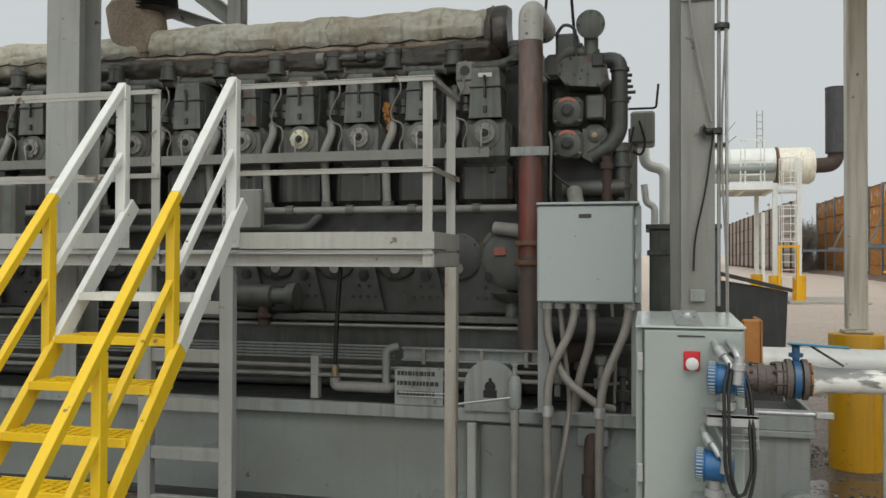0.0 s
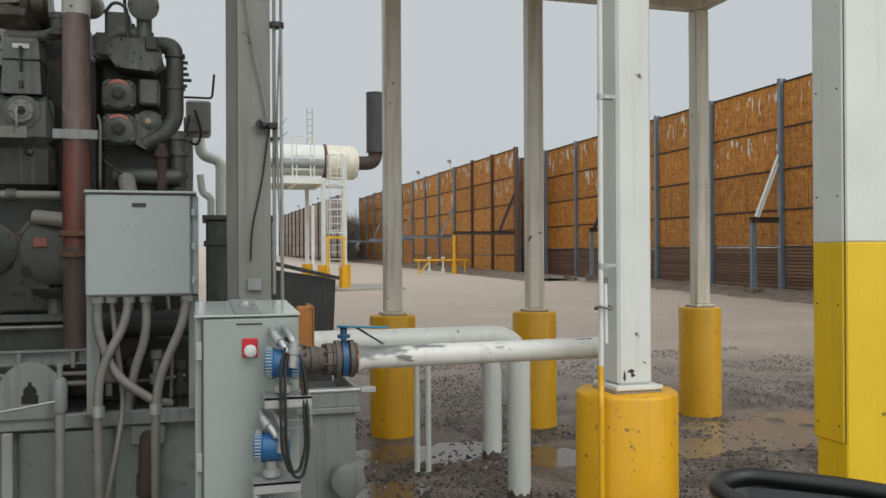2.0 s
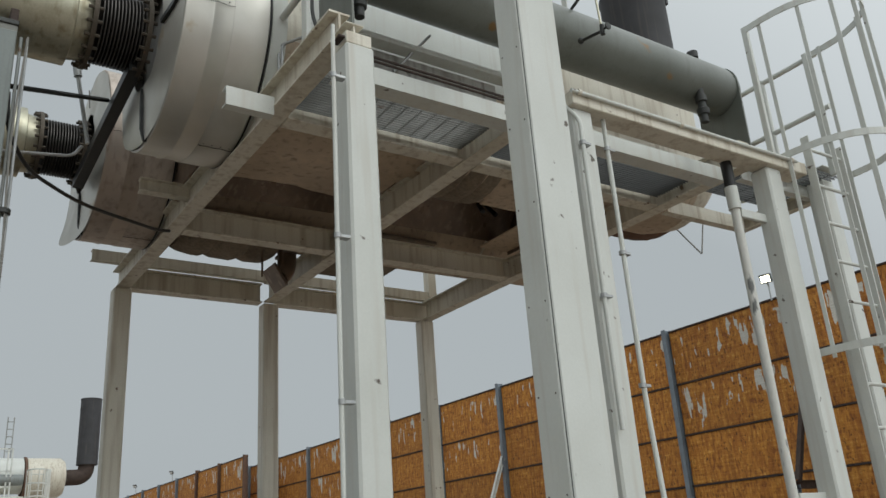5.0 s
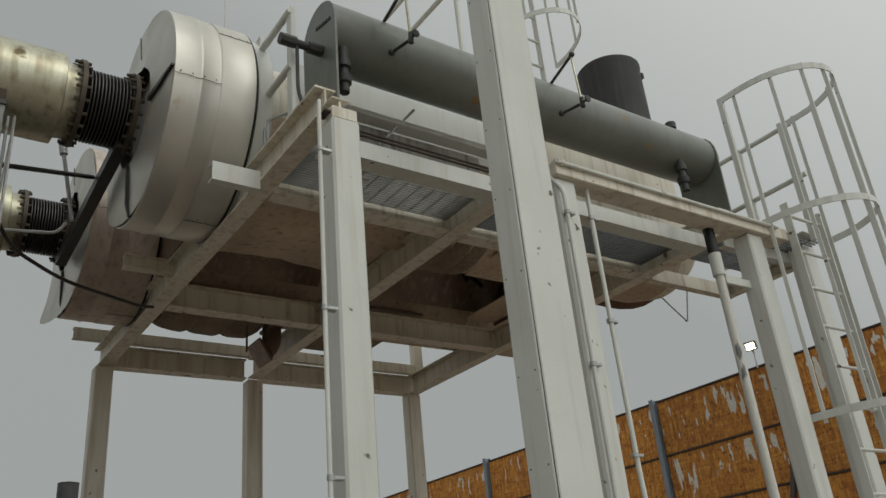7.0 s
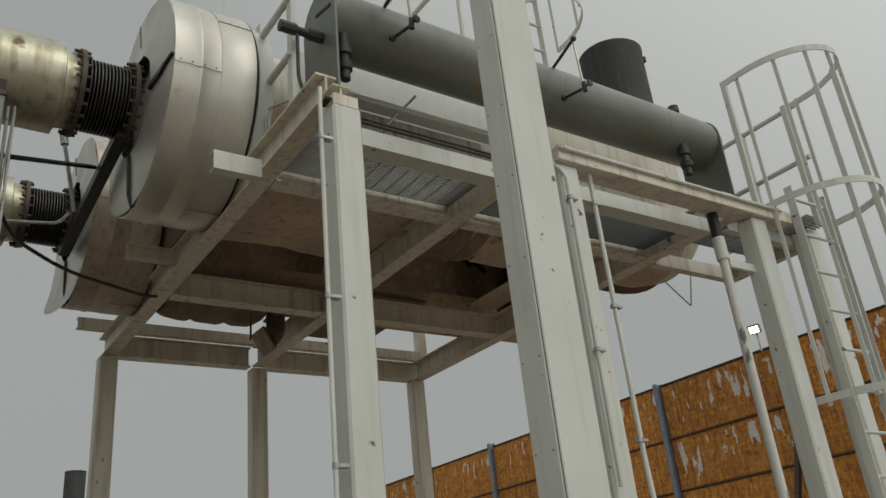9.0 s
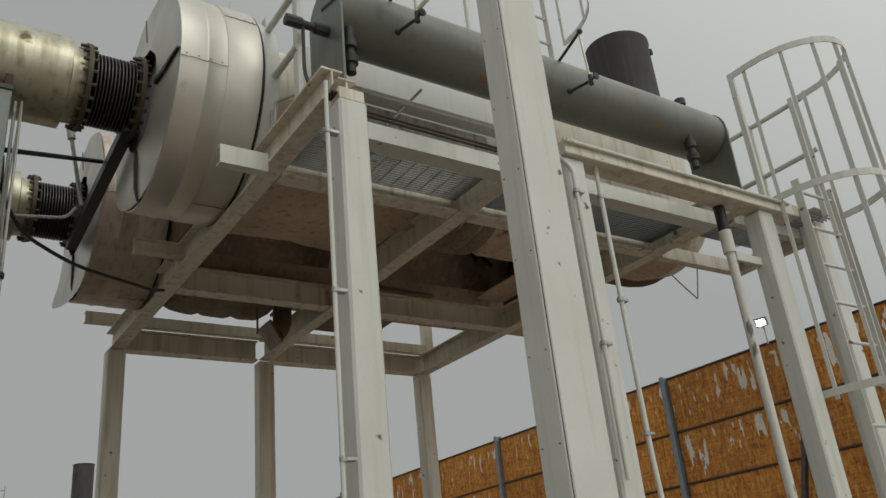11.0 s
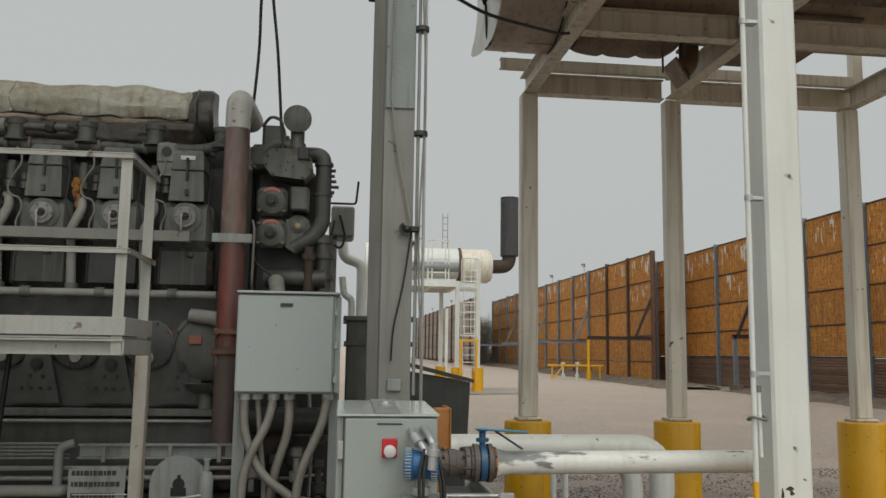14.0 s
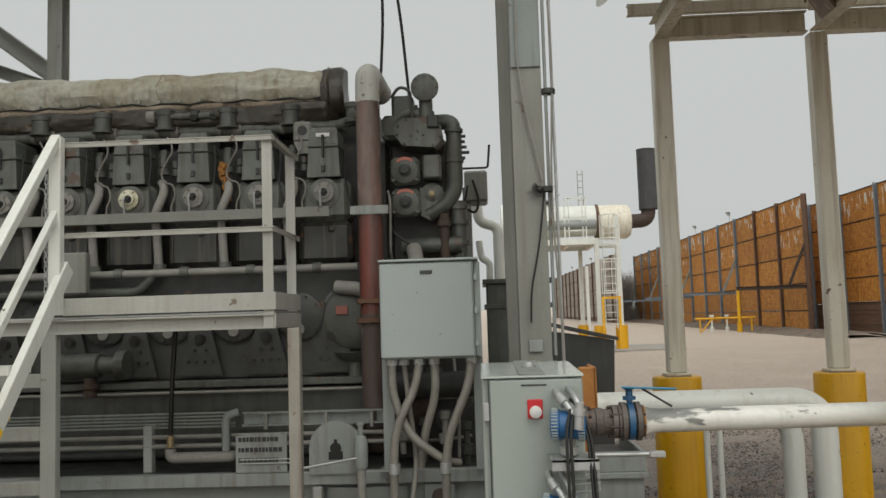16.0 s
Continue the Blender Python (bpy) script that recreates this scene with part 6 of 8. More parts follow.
    for i in range(14):
        w = 2 * math.pi * i / 14
        part("cover_stud", Kit().cyl((-0.86 + 0.247 * math.cos(w), 6.01, 1.70 + 0.247 * math.sin(w)), (-0.86 + 0.247 * math.cos(w), 6.035, 1.70 + 0.247 * math.sin(w)), 0.011, n=6), DARKGREY, ec)
    part("sump_neck", Kit().lathe((-0.86, 5.98, 1.46), (0, 0, -1), [(0, 0.15), (0.06, 0.09), (0.07, 0.05), (0.22, 0.05)], 20), GREY, e)
    hd = part("fuel_header", Kit().tube([(-2.42, 6.13, 3.245), (-1.86, 6.13, 3.245)], 0.026, 12), GREY, e)
    for hx, hr in ((-2.38, 0.05), (-2.05, 0.042), (-1.9, 0.036)):
        part("header_union", Kit().cyl((hx - 0.03, 6.13, 3.245), (hx + 0.03, 6.13, 3.245), hr, n=10).cyl((hx, 6.13, 3.245), (hx, 6.09, 3.225), 0.024, n=10), FLEX if hr > 0.045 else DARKGREY, hd)
    for cx in CYL[:9]:
        part("pipe_coupling", Kit().cyl((cx - 0.235, 6.2, 3.14), (cx - 0.175, 6.2, 3.14), 0.055, n=14), CONDUIT, e)
        part("pipe_coupling", Kit().cyl((cx + 0.12, 6.2, 3.14), (cx + 0.15, 6.2, 3.14), 0.052, n=14), CONDUIT, e)
    g = Kit().lathe((-2.95, 5.86, 1.42), (1, 0, 0), [(0, 0.05), (0.01, 0.085), (0.3, 0.085), (0.31, 0.06), (0.42, 0.06), (0.43, 0.1), (0.5, 0.1)], 20)
    part("starter_motor", g, MIDGREY, e)
    part("starter_mount", Kit().lathe((-2.72, 5.86, 1.2), (0, 0, 1), [(0, 0.045), (0.05, 0.045), (0.06, 0.06), (0.08, 0.06), (0.09, 0.045), (0.14, 0.045)], 14), DARKRUST, e)
    # lagged manifold
    m = part("exhaust_lagging", lumpy_roll(-4.0, -1.04, 6.36, 3.455, 0.20, 0.0), BLANKET, e, "quilted cream insulation blanket")
    part("exhaust_lagging", lumpy_roll(-6.7, -3.98, 6.38, 3.42, 0.19, 5.0), BLANKET, e, "quilted cream insulation blanket")
    wrap = Kit().lathe((-1.12, 6.365, 3.41), (1, 0, 0), [(0, 0.16), (0.012, 0.20), (0.06, 0.207), (0.07, 0.198), (0.08, 0.206), (0.15, 0.20), (0.178, 0.175), (0.185, 0.09)], 48)
    wrap.v = [(x + 0.02 * noise.noise(Vector((x * 4, y * 7, z * 7))), y + 0.03 * noise.noise(Vector((x * 5, y * 5, z * 5 + 3))), z + 0.03 * noise.noise(Vector((x * 5 + 8, y * 5, z * 5)))) for x, y, z in wrap.v]
    part("end_wrap", wrap, DARKLAG, e, "oil-dark brown wrapped end of the blanket")
    part("brown_hem", lumpy_roll(-4.1, -1.10, 6.20, 3.325, 0.036, 9.0, 0.9, 16, 260), BROWNWRAP, e, "scorched brown hem under the blanket")
    part("lower_lagging", lumpy_roll(-4.6, -0.98, 6.33, 3.25, 0.19, 2.0, 0.75), DARKLAG, e, "oily dark lower blanket")
    pins = Kit()
    for i in range(34):
        px = -1.1 - 0.155 * i
        pins.cyl((px, 6.19, 3.38), (px, 6.165, 3.375), 0.009, n=8)
    part("blanket_pin", pins, STEEL, m)["kind"] = "stuff"
    for sx in (-1.06, -2.35):
        ring = [(sx + 0.01 * math.sin(a * 0.1), 6.36 + 0.205 * math.cos(math.radians(a)), 3.455 + 0.176 * math.sin(math.radians(a))) for a in range(60, 241, 12)]
        part("stitch_seam", Kit().tube(ring, 0.003, 6), BROWNWRAP, m)
    seam = Kit().tube([(-1.0 - 0.11 * i, 6.172 + 0.01 * math.sin(i * 1.7), 3.352 + 0.012 * math.sin(i * 2.3)) for i in range(50)], 0.007, 6)
    part("blanket_seam", seam, BLACK, m)
    part("riser_lagging", Kit().lathe((-4.12, 6.4, 3.4), (-0.18, 0, 1), [(0, 0.2), (0.25, 0.24), (0.45, 0.24), (0.5, 0.2)], 24), BROWNWRAP, e, "scorched lagging on the riser")
    bell = []
    for i in range(10):
        bell += [(i * 0.03, 0.17), (i * 0.03 + 0.015, 0.21)]
    part("riser_bellows", Kit().lathe((-4.02, 6.4, 3.78), (-0.1, 0, 1), bell, 28), BELLOWS, e, "dark bellows on the riser")
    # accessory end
    # Case and added backing carry the shade behind the pipes in their colour.
    part("accessory_case", Kit().box(-0.62, -0.16, 6.22, 7.4, 1.0, 3.02, 0.04), SHADEBLACK, e)
    part("gear_case", Kit().box(-0.60, 0.02, 5.86, 7.4, 0.70, 1.52, 0.03), SHADEBLACK, e, "near-black backing added behind the conduits")
    for gx, gz, gr in ((-0.46, 1.02, 0.075), (-0.22, 0.98, 0.06), (-0.08, 1.12, 0.045), (-0.30, 1.30, 0.05)):
        part("gear_cover", Kit().lathe((gx, 5.862, gz), (0, -1, 0), [(0, gr * 1.25), (0.02, gr * 1.25), (0.022, gr), (0.05, gr * 0.9), (0.055, gr * 0.5)], 20), MIDGREY, e)
    for a, b in (((-0.58, 1.16), (-0.02, 1.14)), ((-0.55, 0.86), (-0.05, 0.88)), ((-0.40, 0.74), (-0.38, 1.40)), ((-0.14, 0.74), (-0.16, 1.42))):
        part("oil_line", Kit().tube([(a[0], 5.78, a[1]), ((a[0] + b[0]) / 2 + 0.02, 5.76, (a[1] + b[1]) / 2 - 0.015), (b[0], 5.78, b[1])], 0.011, 8, 0.1), FLEX, e)
    hexp = [(-0.54, 3.0), (-0.48, 2.92), (-0.25, 2.9), (-0.19, 2.97), (-0.2, 3.05), (-0.27, 3.12), (-0.46, 3.12), (-0.53, 3.07)]
    g, n = Kit(), len(hexp)
    g.add([(a, 5.96, b) for a, b in hexp] + [(a, 6.2, b) for a, b in hexp], [tuple(range(n)), tuple(range(n, 2 * n))[::-1]] + [(i, n + i, n + (i + 1) % n, (i + 1) % n) for i in range(n)])
    pc = part("pump_cover", g, GREY, e)
    bl = Kit()
    for a, b in hexp:
        q = np.array((a, b)) * 0.9 + np.array((-0.365, 3.01)) * 0.1
        bl.cyl((q[0], 5.945, q[1]), (q[0], 5.962, q[1]), 0.01, n=6)
    for a, b in ((-0.42, 2.99), (-0.37, 3.02), (-0.33, 2.99), (-0.38, 2.96)):
        bl.cyl((a, 5.95, b), (a, 5.962, b), 0.007, n=8)
    tagged(part("cover_bolt", bl, DARKGREY, pc), kind="stuff")
    part("cover_plate", Kit().box(-0.30, -0.22, 5.93, 5.962, 3.04, 3.13, 0.006), DARKGREY, pc)
    for z in (2.74, 2.51):
        g = Kit().lathe((-0.47, 6.06, z), (0, -1, 0), [(0, 0.09), (0.05, 0.095), (0.1, 0.095), (0.105, 0.088)], 28)
        g.box(-0.576, -0.364, 5.958, 6.05, z - 0.1, z + 0.1, 0.032)
        a = part("magneto", g, GREY, e)
        part("hub", Kit().lathe((-0.47, 5.965, z), (0, -1, 0), [(0, 0.05), (0.015, 0.048), (0.02, 0.028), (0.035, 0.026)], 18), DARKGREY, a)
        arc = Kit()
        pts = [(-0.47 + 0.085 * math.sin(math.radians(t)), z + 0.012 + 0.085 * math.cos(math.radians(t))) for t in range(-45, 46, 10)]
        low = [(-0.47 + 0.075 * math.sin(math.radians(t)), z + 0.012 + 0.063 * math.cos(math.radians(t))) for t in range(-45, 46, 10)]
        k = len(pts)
        arc.add([(p, 5.951, q) for p, q in pts] + [(p, 5.951, q) for p, q in low], [(i, k + i, k + i + 1, i + 1) for i in range(k - 1)])
        part("arc_label", arc, ARCLABEL, a, "faded red arc label")
        for sx in (-0.085, 0.085):
            for sz in (-0.07, 0.07):
                part("bolt", Kit().cyl((-0.47 + sx, 5.955, z + sz), (-0.47 + sx, 5.972, z + sz), 0.01, n=8), GREY, a)
    part("control_box", Kit().box(-0.345, -0.215, 5.97, 6.14, 2.68, 2.85, 0.012), GREY, e)
    g = Kit().lathe((-0.285, 6.1, 2.57), (0, -1, 0), [(0, 0.085), (0.06, 0.085), (0.07, 0.05), (0.09, 0.05), (0.1, 0.03)], 20)
    g.add([(-0.37, 6.02, 2.62), (-0.21, 6.02, 2.62), (-0.3, 6.02, 2.38), (-0.37, 6.02, 2.42), (-0.37, 6.1, 2.62), (-0.21, 6.1, 2.62), (-0.3, 6.1, 2.38), (-0.37, 6.1, 2.42)], [(3, 2, 1, 0), (0, 1, 5, 4), (1, 2, 6, 5), (2, 3, 7, 6), (3, 0, 4, 7)])
    part("governor", g, GREY, e)
    g = Kit().tube([(-0.31, 6.02, 3.03), (-0.31, 6.02, 3.32)], 0.05, 16)
    g.cyl((-0.31, 6.02, 3.1), (-0.31, 6.02, 3.17), 0.062, n=16)
    g.lathe((-0.31, 5.99, 3.335), (0, -1, 0), [(-0.12, 0.05), (-0.02, 0.085), (0.03, 0.1), (0.06, 0.1), (0.065, 0.08), (0.075, 0.03)], 22)
    g.bolts((-0.31, 5.93, 3.335), (0, -1, 0), 0.085, 8, 0.009, 0.014)
    part("water_riser", g, GREY, e)
    part("water_bend", Kit().tube([(-0.62, 6.05, 3.0), (-0.5, 6.03, 3.16), (-0.42, 6.02, 3.17), (-0.33, 6.02, 3.15)], 0.042, 14, 0.08), GREY, e)
    g = Kit().tube([(-0.26, 6.1, 3.11), (-0.12, 6.08, 3.11), (-0.115, 6.06, 2.98), (-0.115, 6.06, 2.60), (-0.18, 6.06, 2.50), (-0.32, 6.06, 2.42)], 0.058, 16, 0.09)
    for z in (3.02, 2.80):
        g.cyl((-0.115, 6.06, z), (-0.115, 6.06, z + 0.025), 0.068, n=16)
    part("coolant_pipe", g, MIDGREY, e)
    g = Kit().tube([(-0.10, 6.1, 2.52), (-0.10, 6.1, 2.0)], 0.058, 16)
    for z in (2.46, 2.35, 2.2, 2.05):
        g.cyl((-0.10, 6.1, z), (-0.10, 6.1, z + 0.03), 0.075, n=16)
    part("lower_coolant_pipe", g, MIDGREY, e)
    part("suction_pipe", Kit().tube([(-0.5, 6.1, 2.2), (-0.3, 6.04, 2.2), (-0.08, 6.04, 2.2)], 0.062, 16, 0.06), MIDGREY, e)
    part("drain_stub", Kit().tube([(-0.42, 5.95, 2.17), (-0.37, 5.7, 1.98)], 0.055, 14), FLEX, e, "pale stub pipe")
    g = Kit().box(-0.56, -0.40, 6.0, 6.2, 3.13, 3.3, 0.02)
    g.box(-0.64, -0.44, 6.0, 6.3, 2.98, 3.16, 0.03)
    g.tube([(-0.56, 6.0, 3.28), (-0.5, 5.98, 3.36), (-0.42, 5.98, 3.33), (-0.40, 5.98, 2.95)], 0.012, 8, 0.04)
    for i in range(4):
        g.cyl((-0.38 + 0.02 * i, 6.0, 3.1 + 0.03 * (i % 2)), (-0.38 + 0.02 * i, 6.0, 3.22 - 0.02 * i), 0.014, n=8)
    part("valve_block", g, MIDGREY, e)
    part("drop_pipe", Kit().tube([(-0.2, 6.0, 1.6), (-0.2, 6.0, 2.42)], 0.035, 14), DARKRUST, e, "rusty drop pipe")
    for z in (1.75, 2.02, 2.33):
        part("union", Kit().cyl((-0.2, 6.0, z), (-0.2, 6.0, z + 0.045), 0.05, n=8), DARKRUST, e)
    part("oil_filter", Kit().lathe((-0.5, 6.0, 1.5), (0, 0, 1), [(0, 0.06), (0.01, 0.085), (0.4, 0.085), (0.42, 0.07), (0.46, 0.04)], 20), GREY, e)
    for i, (xa, za, xb, zb) in enumerate(((-0.58, 2.35, -0.38, 2.1), (-0.6, 2.6, -0.585, 2.1))):
        part("oil_line", Kit().tube([(xa, 6.0, za), (xa + 0.02, 5.94, za - 0.06), (xb, 5.95, zb + 0.05), (xb, 6.02, zb)], 0.009, 8, 0.05), FLEX if i % 2 else BLACK, e)
    part("regulator_face", Kit().lathe((-0.285, 6.0, 2.57), (0, -1, 0), [(0, 0.02), (0.008, 0.02), (0.01, 0.012)], 14), BRASS, e, "brass regulator face")
    for i in range(5):
        part("sensor_plug", Kit().cyl((-0.075, 6.05, 2.83 + 0.04 * i), (-0.035 + (0.03 if i == 1 else 0.006 * (i % 3)), 6.05, 2.83 + 0.04 * i), 0.012, n=8), DARKGREY, e)
    e.location.z -= 0.02
    return e


build_engine()


def red_riser():
    r = thing("riser_pipe", (-0.693, 5.70, 0.75), "tall rusty red water pipe with a peeling white top", "pipe")
    part("pipe", Kit().tube([(-0.693, 5.70, 2.40), (-0.693, 5.70, 3.155)], 0.083, 24), FADEDRED, r, "faded pinkish upper pipe with peeling paint")
    part("pipe", Kit().tube([(-0.693, 5.70, 1.70), (-0.693, 5.70, 2.40)], 0.083, 24), RUSTRED, r, "rust-red middle pipe")
    part("pipe", Kit().tube([(-0.693, 5.70, 0.95), (-0.693, 5.70, 1.70)], 0.083, 24), GRIMERED, r, "grimy brown lower pipe")
    part("bend", Kit().tube([(-0.693, 5.70, 3.153), (-0.693, 5.70, 3.37), (-0.66, 6.2, 3.35)], 0.0845, 24, 0.12, 8), CHIPWHITE, r, "white-painted top bend with chipped paint")
    part("lower_bend", Kit().tube([(-0.693, 5.70, 0.96), (-0.693, 5.70, 0.82), (-0.3, 5.75, 1.15)], 0.082, 20, 0.1), DARKRUST, r)
    g = Kit().cyl((-0.693, 5.70, 2.37), (-0.693, 5.70, 2.43), 0.09, n=24)
    g.box(-0.82, -0.56, 5.62, 5.64, 2.37, 2.43, 0.004)
    part("strap", g, LIGHTGREY, r, "white-painted pipe strap")
    for z in (1.64, 1.77):
        q = Kit().lathe((-0.693, 5.70, z), (0, 0, 1), [(0, 0.085), (0.002, 0.105), (0.03, 0.105), (0.032, 0.085)], 24)
        q.bolts((-0.693, 5.70, z - 0.01), (0, 0, 1), 0.095, 8, 0.007, 0.05)
        part("clamp_ring", q, RUST, r, "rusty bolted clamp ring")


red_riser()


def hanging_slings():
    for dx, x1, y1, z1 in ((-0.015, -0.655, 6.1, 3.25), (0.005, -0.435, 6.1, 3.30)):
        g = Kit().tube([(-0.56 + dx, 5.9, 4.6), (-0.56 + (x1 + 0.56) * 0.3 + dx, 5.95, 4.2), ((x1 - 0.56) / 2 + 0.02 + dx, 6.0, 3.85), (x1, y1, z1)], 0.011, 8, 0.2)
        solo("sling_cable", g, BLACK, "black cable hanging from the overhead beam", "cable", "cables over the engine end")


hanging_slings()


# ---- skid with its pipes ----
def build_skid():
    s = thing("engine_skid", (-3.2, 5.8, 0), "long grey steel skid under the engine", "skid")
    part("side_plate", Kit().box(-7.2, 0.05, 5.46, 5.50, -0.05, 0.625, 0.004), SKIDGREY, s)
    part("top_rail", Kit().box(-7.2, 0.06, 5.39, 5.458, 0.628, 0.712, 0.006), LIGHTGREY, s)
    part("deck_plate", Kit().box(-7.2, 0.05, 5.47, 7.8, 0.66, 0.70, 0.004), DARKGREY, s)
    part("end_plate", Kit().box(0.05, 0.07, 5.46, 7.8, -0.05, 0.72, 0.004), SKIDGREY, s)
    g = Kit().lathe((-0.72, 5.44, -0.05), (0, 0, 1), [(0, 0.27), (0.66, 0.27)], 32)
    g.v = [(x, min(5.462, 5.46 + (y - 5.44) * 0.28), z) for x, y, z in g.v]
    part("bulged_panel", g, SKIDGREY, s, "bulged pale grey panel")
    part("stiffener", Kit().box(-1.06, -1.0, 5.38, 5.47, -0.05, 0.62, 0.006), POSTGREY, s)
    part("bottom_flange", Kit().box(-7.2, 0.05, 5.40, 5.47, 0.0, 0.05, 0.004), DARKGREY, s)
    g = Kit().tube([(-0.26, 5.44, 0.56), (-0.26, 5.36, 0.5), (-0.26, 5.34, 0.1)], 0.05, 14, 0.06)
    g.cyl((-0.26, 5.34, 0.22), (-0.26, 5.34, 0.34), 0.062, n=14)
    part("drain_fitting", g, DARKRUST, s, "rusty drain fitting")
    part("drain_gusset", Kit().box(-0.36, -0.16, 5.40, 5.45, 0.50, 0.62, 0.01), SKIDGREY, s)
    return s


build_skid()


def skid_pipes():
    def run(pts, r, mat, label, bend=0.04, name="pipe_run"):
        solo(name, Kit().tube(pts, r, 10, bend), mat, label, "pipe", "pipes along the skid", at=tuple(pts[0]))

    for i in range(5):
        z = 0.985 + 0.022 * i
        run([(-7.0, 5.62, z), (-1.62, 5.62, z)], 0.008, LIGHTGREY, "thin pale grey tube along the skid", name="tube")
    run([(-7.0, 5.60, 0.925), (-0.62, 5.60, 0.925)], 0.015, FLEX, "grey pipe along the skid")
    run([(-7.0, 5.60, 0.865), (-0.62, 5.60, 0.865)], 0.016, FLEX, "grey pipe along the skid")
    run([(-7.0, 5.75, 0.79), (-0.62, 5.75, 0.79)], 0.028, DARKGREY, "dark pipe low on the skid")
    run([(-7.0, 5.95, 1.19), (-0.75, 5.9, 1.19)], 0.012, FLEX, "thin grey pipe under the crankcase")
    run([(-2.02, 5.52, 0.86), (-2.02, 5.52, 0.80), (-1.62, 5.52, 0.80), (-1.62, 5.56, 0.80)], 0.036, FLEX, "grey pipe elbow on the skid", 0.05)
    run([(-1.66, 5.55, 0.82), (-1.66, 5.55, 1.06), (-1.58, 5.57, 1.08)], 0.028, LIGHTGREY, "pale grey bent pipe on the skid", 0.05)
    h = thing("black_hose", (-2.0, 5.5, 0.86), "black rubber hose with a brass end", "hose")
    part("hose", Kit().tube([(-2.02, 5.52, 0.95), (-2.0, 5.5, 1.3), (-1.97, 5.5, 1.7)], 0.016, 12, 0.1), BLACK, h)
    part("fitting", Kit().cyl((-2.02, 5.52, 0.87), (-2.02, 5.52, 0.945), 0.024, n=10), BRASS, h, "brass hose fitting")
    c = thing("cable_tray", (-1.1, 5.6, 0.98), "pale grey cable channel along the skid", "cable tray")
    part("channel", Kit().channel((-1.56, 5.6, 1.03), (-0.62, 5.6, 1.03), 0.06, 0.09, flip=-1), LIGHTGREY, c)
    for x in (-1.4, -1.0, -0.7):
        part("clip", Kit().box(x - 0.012, x + 0.012, 5.555, 5.575, 0.965, 1.062, 0.002), FLEX, c)
    for x in (-6.2, -5.0, -3.6, -2.2):
        solo("pipe_stand", Kit().box(x - 0.03, x + 0.03, 5.585, 5.65, 0.695, 1.0, 0.004), POSTGREY, "short steel stand holding the tubes", "stand", "pipe stands on the skid")
    p = thing("notice_plate", (-1.37, 5.38, 0.72), "pale grey notice plate with dark unreadable lines", "sign")
    part("plate", Kit().box(-1.55, -1.22, 5.385, 5.395, 0.715, 0.965, 0.003), LIGHTGREY, p)
    rng = random.Random(9)
    for r in range(3):
        rows = Kit()
        z = 0.925 - 0.065 * r
        x = -1.53
        while x < -1.27:
            w = rng.uniform(0.012, 0.03)
            rows.box(x, x + w, 5.380, 5.385, z - 0.014, z + 0.014, 0.001)
            x += w + 0.006
        tagged(part("text_line", rows, INK, p), kind="stuff")
    rods = Kit()
    for z in (0.775, 0.80):
        rods.tube([(-1.52, 5.378, z), (-1.2, 5.378, z)], 0.004, 6)
    part("rod", rods, STEEL, p)
    # upright plate with a rounded top and a hole
    g = Kit()
    prof = [(-0.17, 0.70), (0.17, 0.70)] + [(0.17 * math.cos(math.radians(a)), 0.86 + 0.17 * math.sin(math.radians(a))) for a in range(0, 181, 12)]
    n = len(prof)
    g.add([(-0.905 + a, 5.37, b) for a, b in prof] + [(-0.905 + a, 5.39, b) for a, b in prof], [tuple(range(n)), tuple(range(n, 2 * n))[::-1]] + [(i, n + i, n + (i + 1) % n, (i + 1) % n) for i in range(n)])
    d = thing("lifting_plate", (-0.905, 5.38, 0.7), "rounded pale grey lifting plate with a hole", "lifting plate")
    part("plate", g, LIGHTGREY, d)
    part("hole", Kit().cyl((-0.905, 5.364, 0.86), (-0.905, 5.369, 0.86), 0.036, n=20).box(-0.95, -0.86, 5.3635, 5.3685, 0.79, 0.84, 0.002).box(-0.915, -0.895, 5.3638, 5.3688, 0.86, 0.915, 0.002), BLACK, d, "dark worn keyhole")
    # capped stand pipe in front of the skid
    v = thing("stand_pipe", (-0.72, 5.2, 0), "grey capped stand pipe in front of the skid", "pipe")
    part("pipe", Kit().tube([(-0.72, 5.2, 0), (-0.72, 5.2, 0.78)], 0.026, 12), FLEX, v)
    part("cap", Kit().lathe((-0.72, 5.2, 0.76), (0, 0, 1), [(0, 0.035), (0.02, 0.042), (0.16, 0.042), (0.19, 0.032), (0.2, 0.016), (0.26, 0.016), (0.262, 0.024), (0.28, 0.024)], 14), LIGHTGREY, v)
    part("lever", Kit().tube([(-0.72, 5.17, 0.83), (-1.14, 5.19, 0.76)], 0.008, 6), STEEL, v)


skid_pipes()


# ---- access platform, ladder and stair ----
PF = 4.75


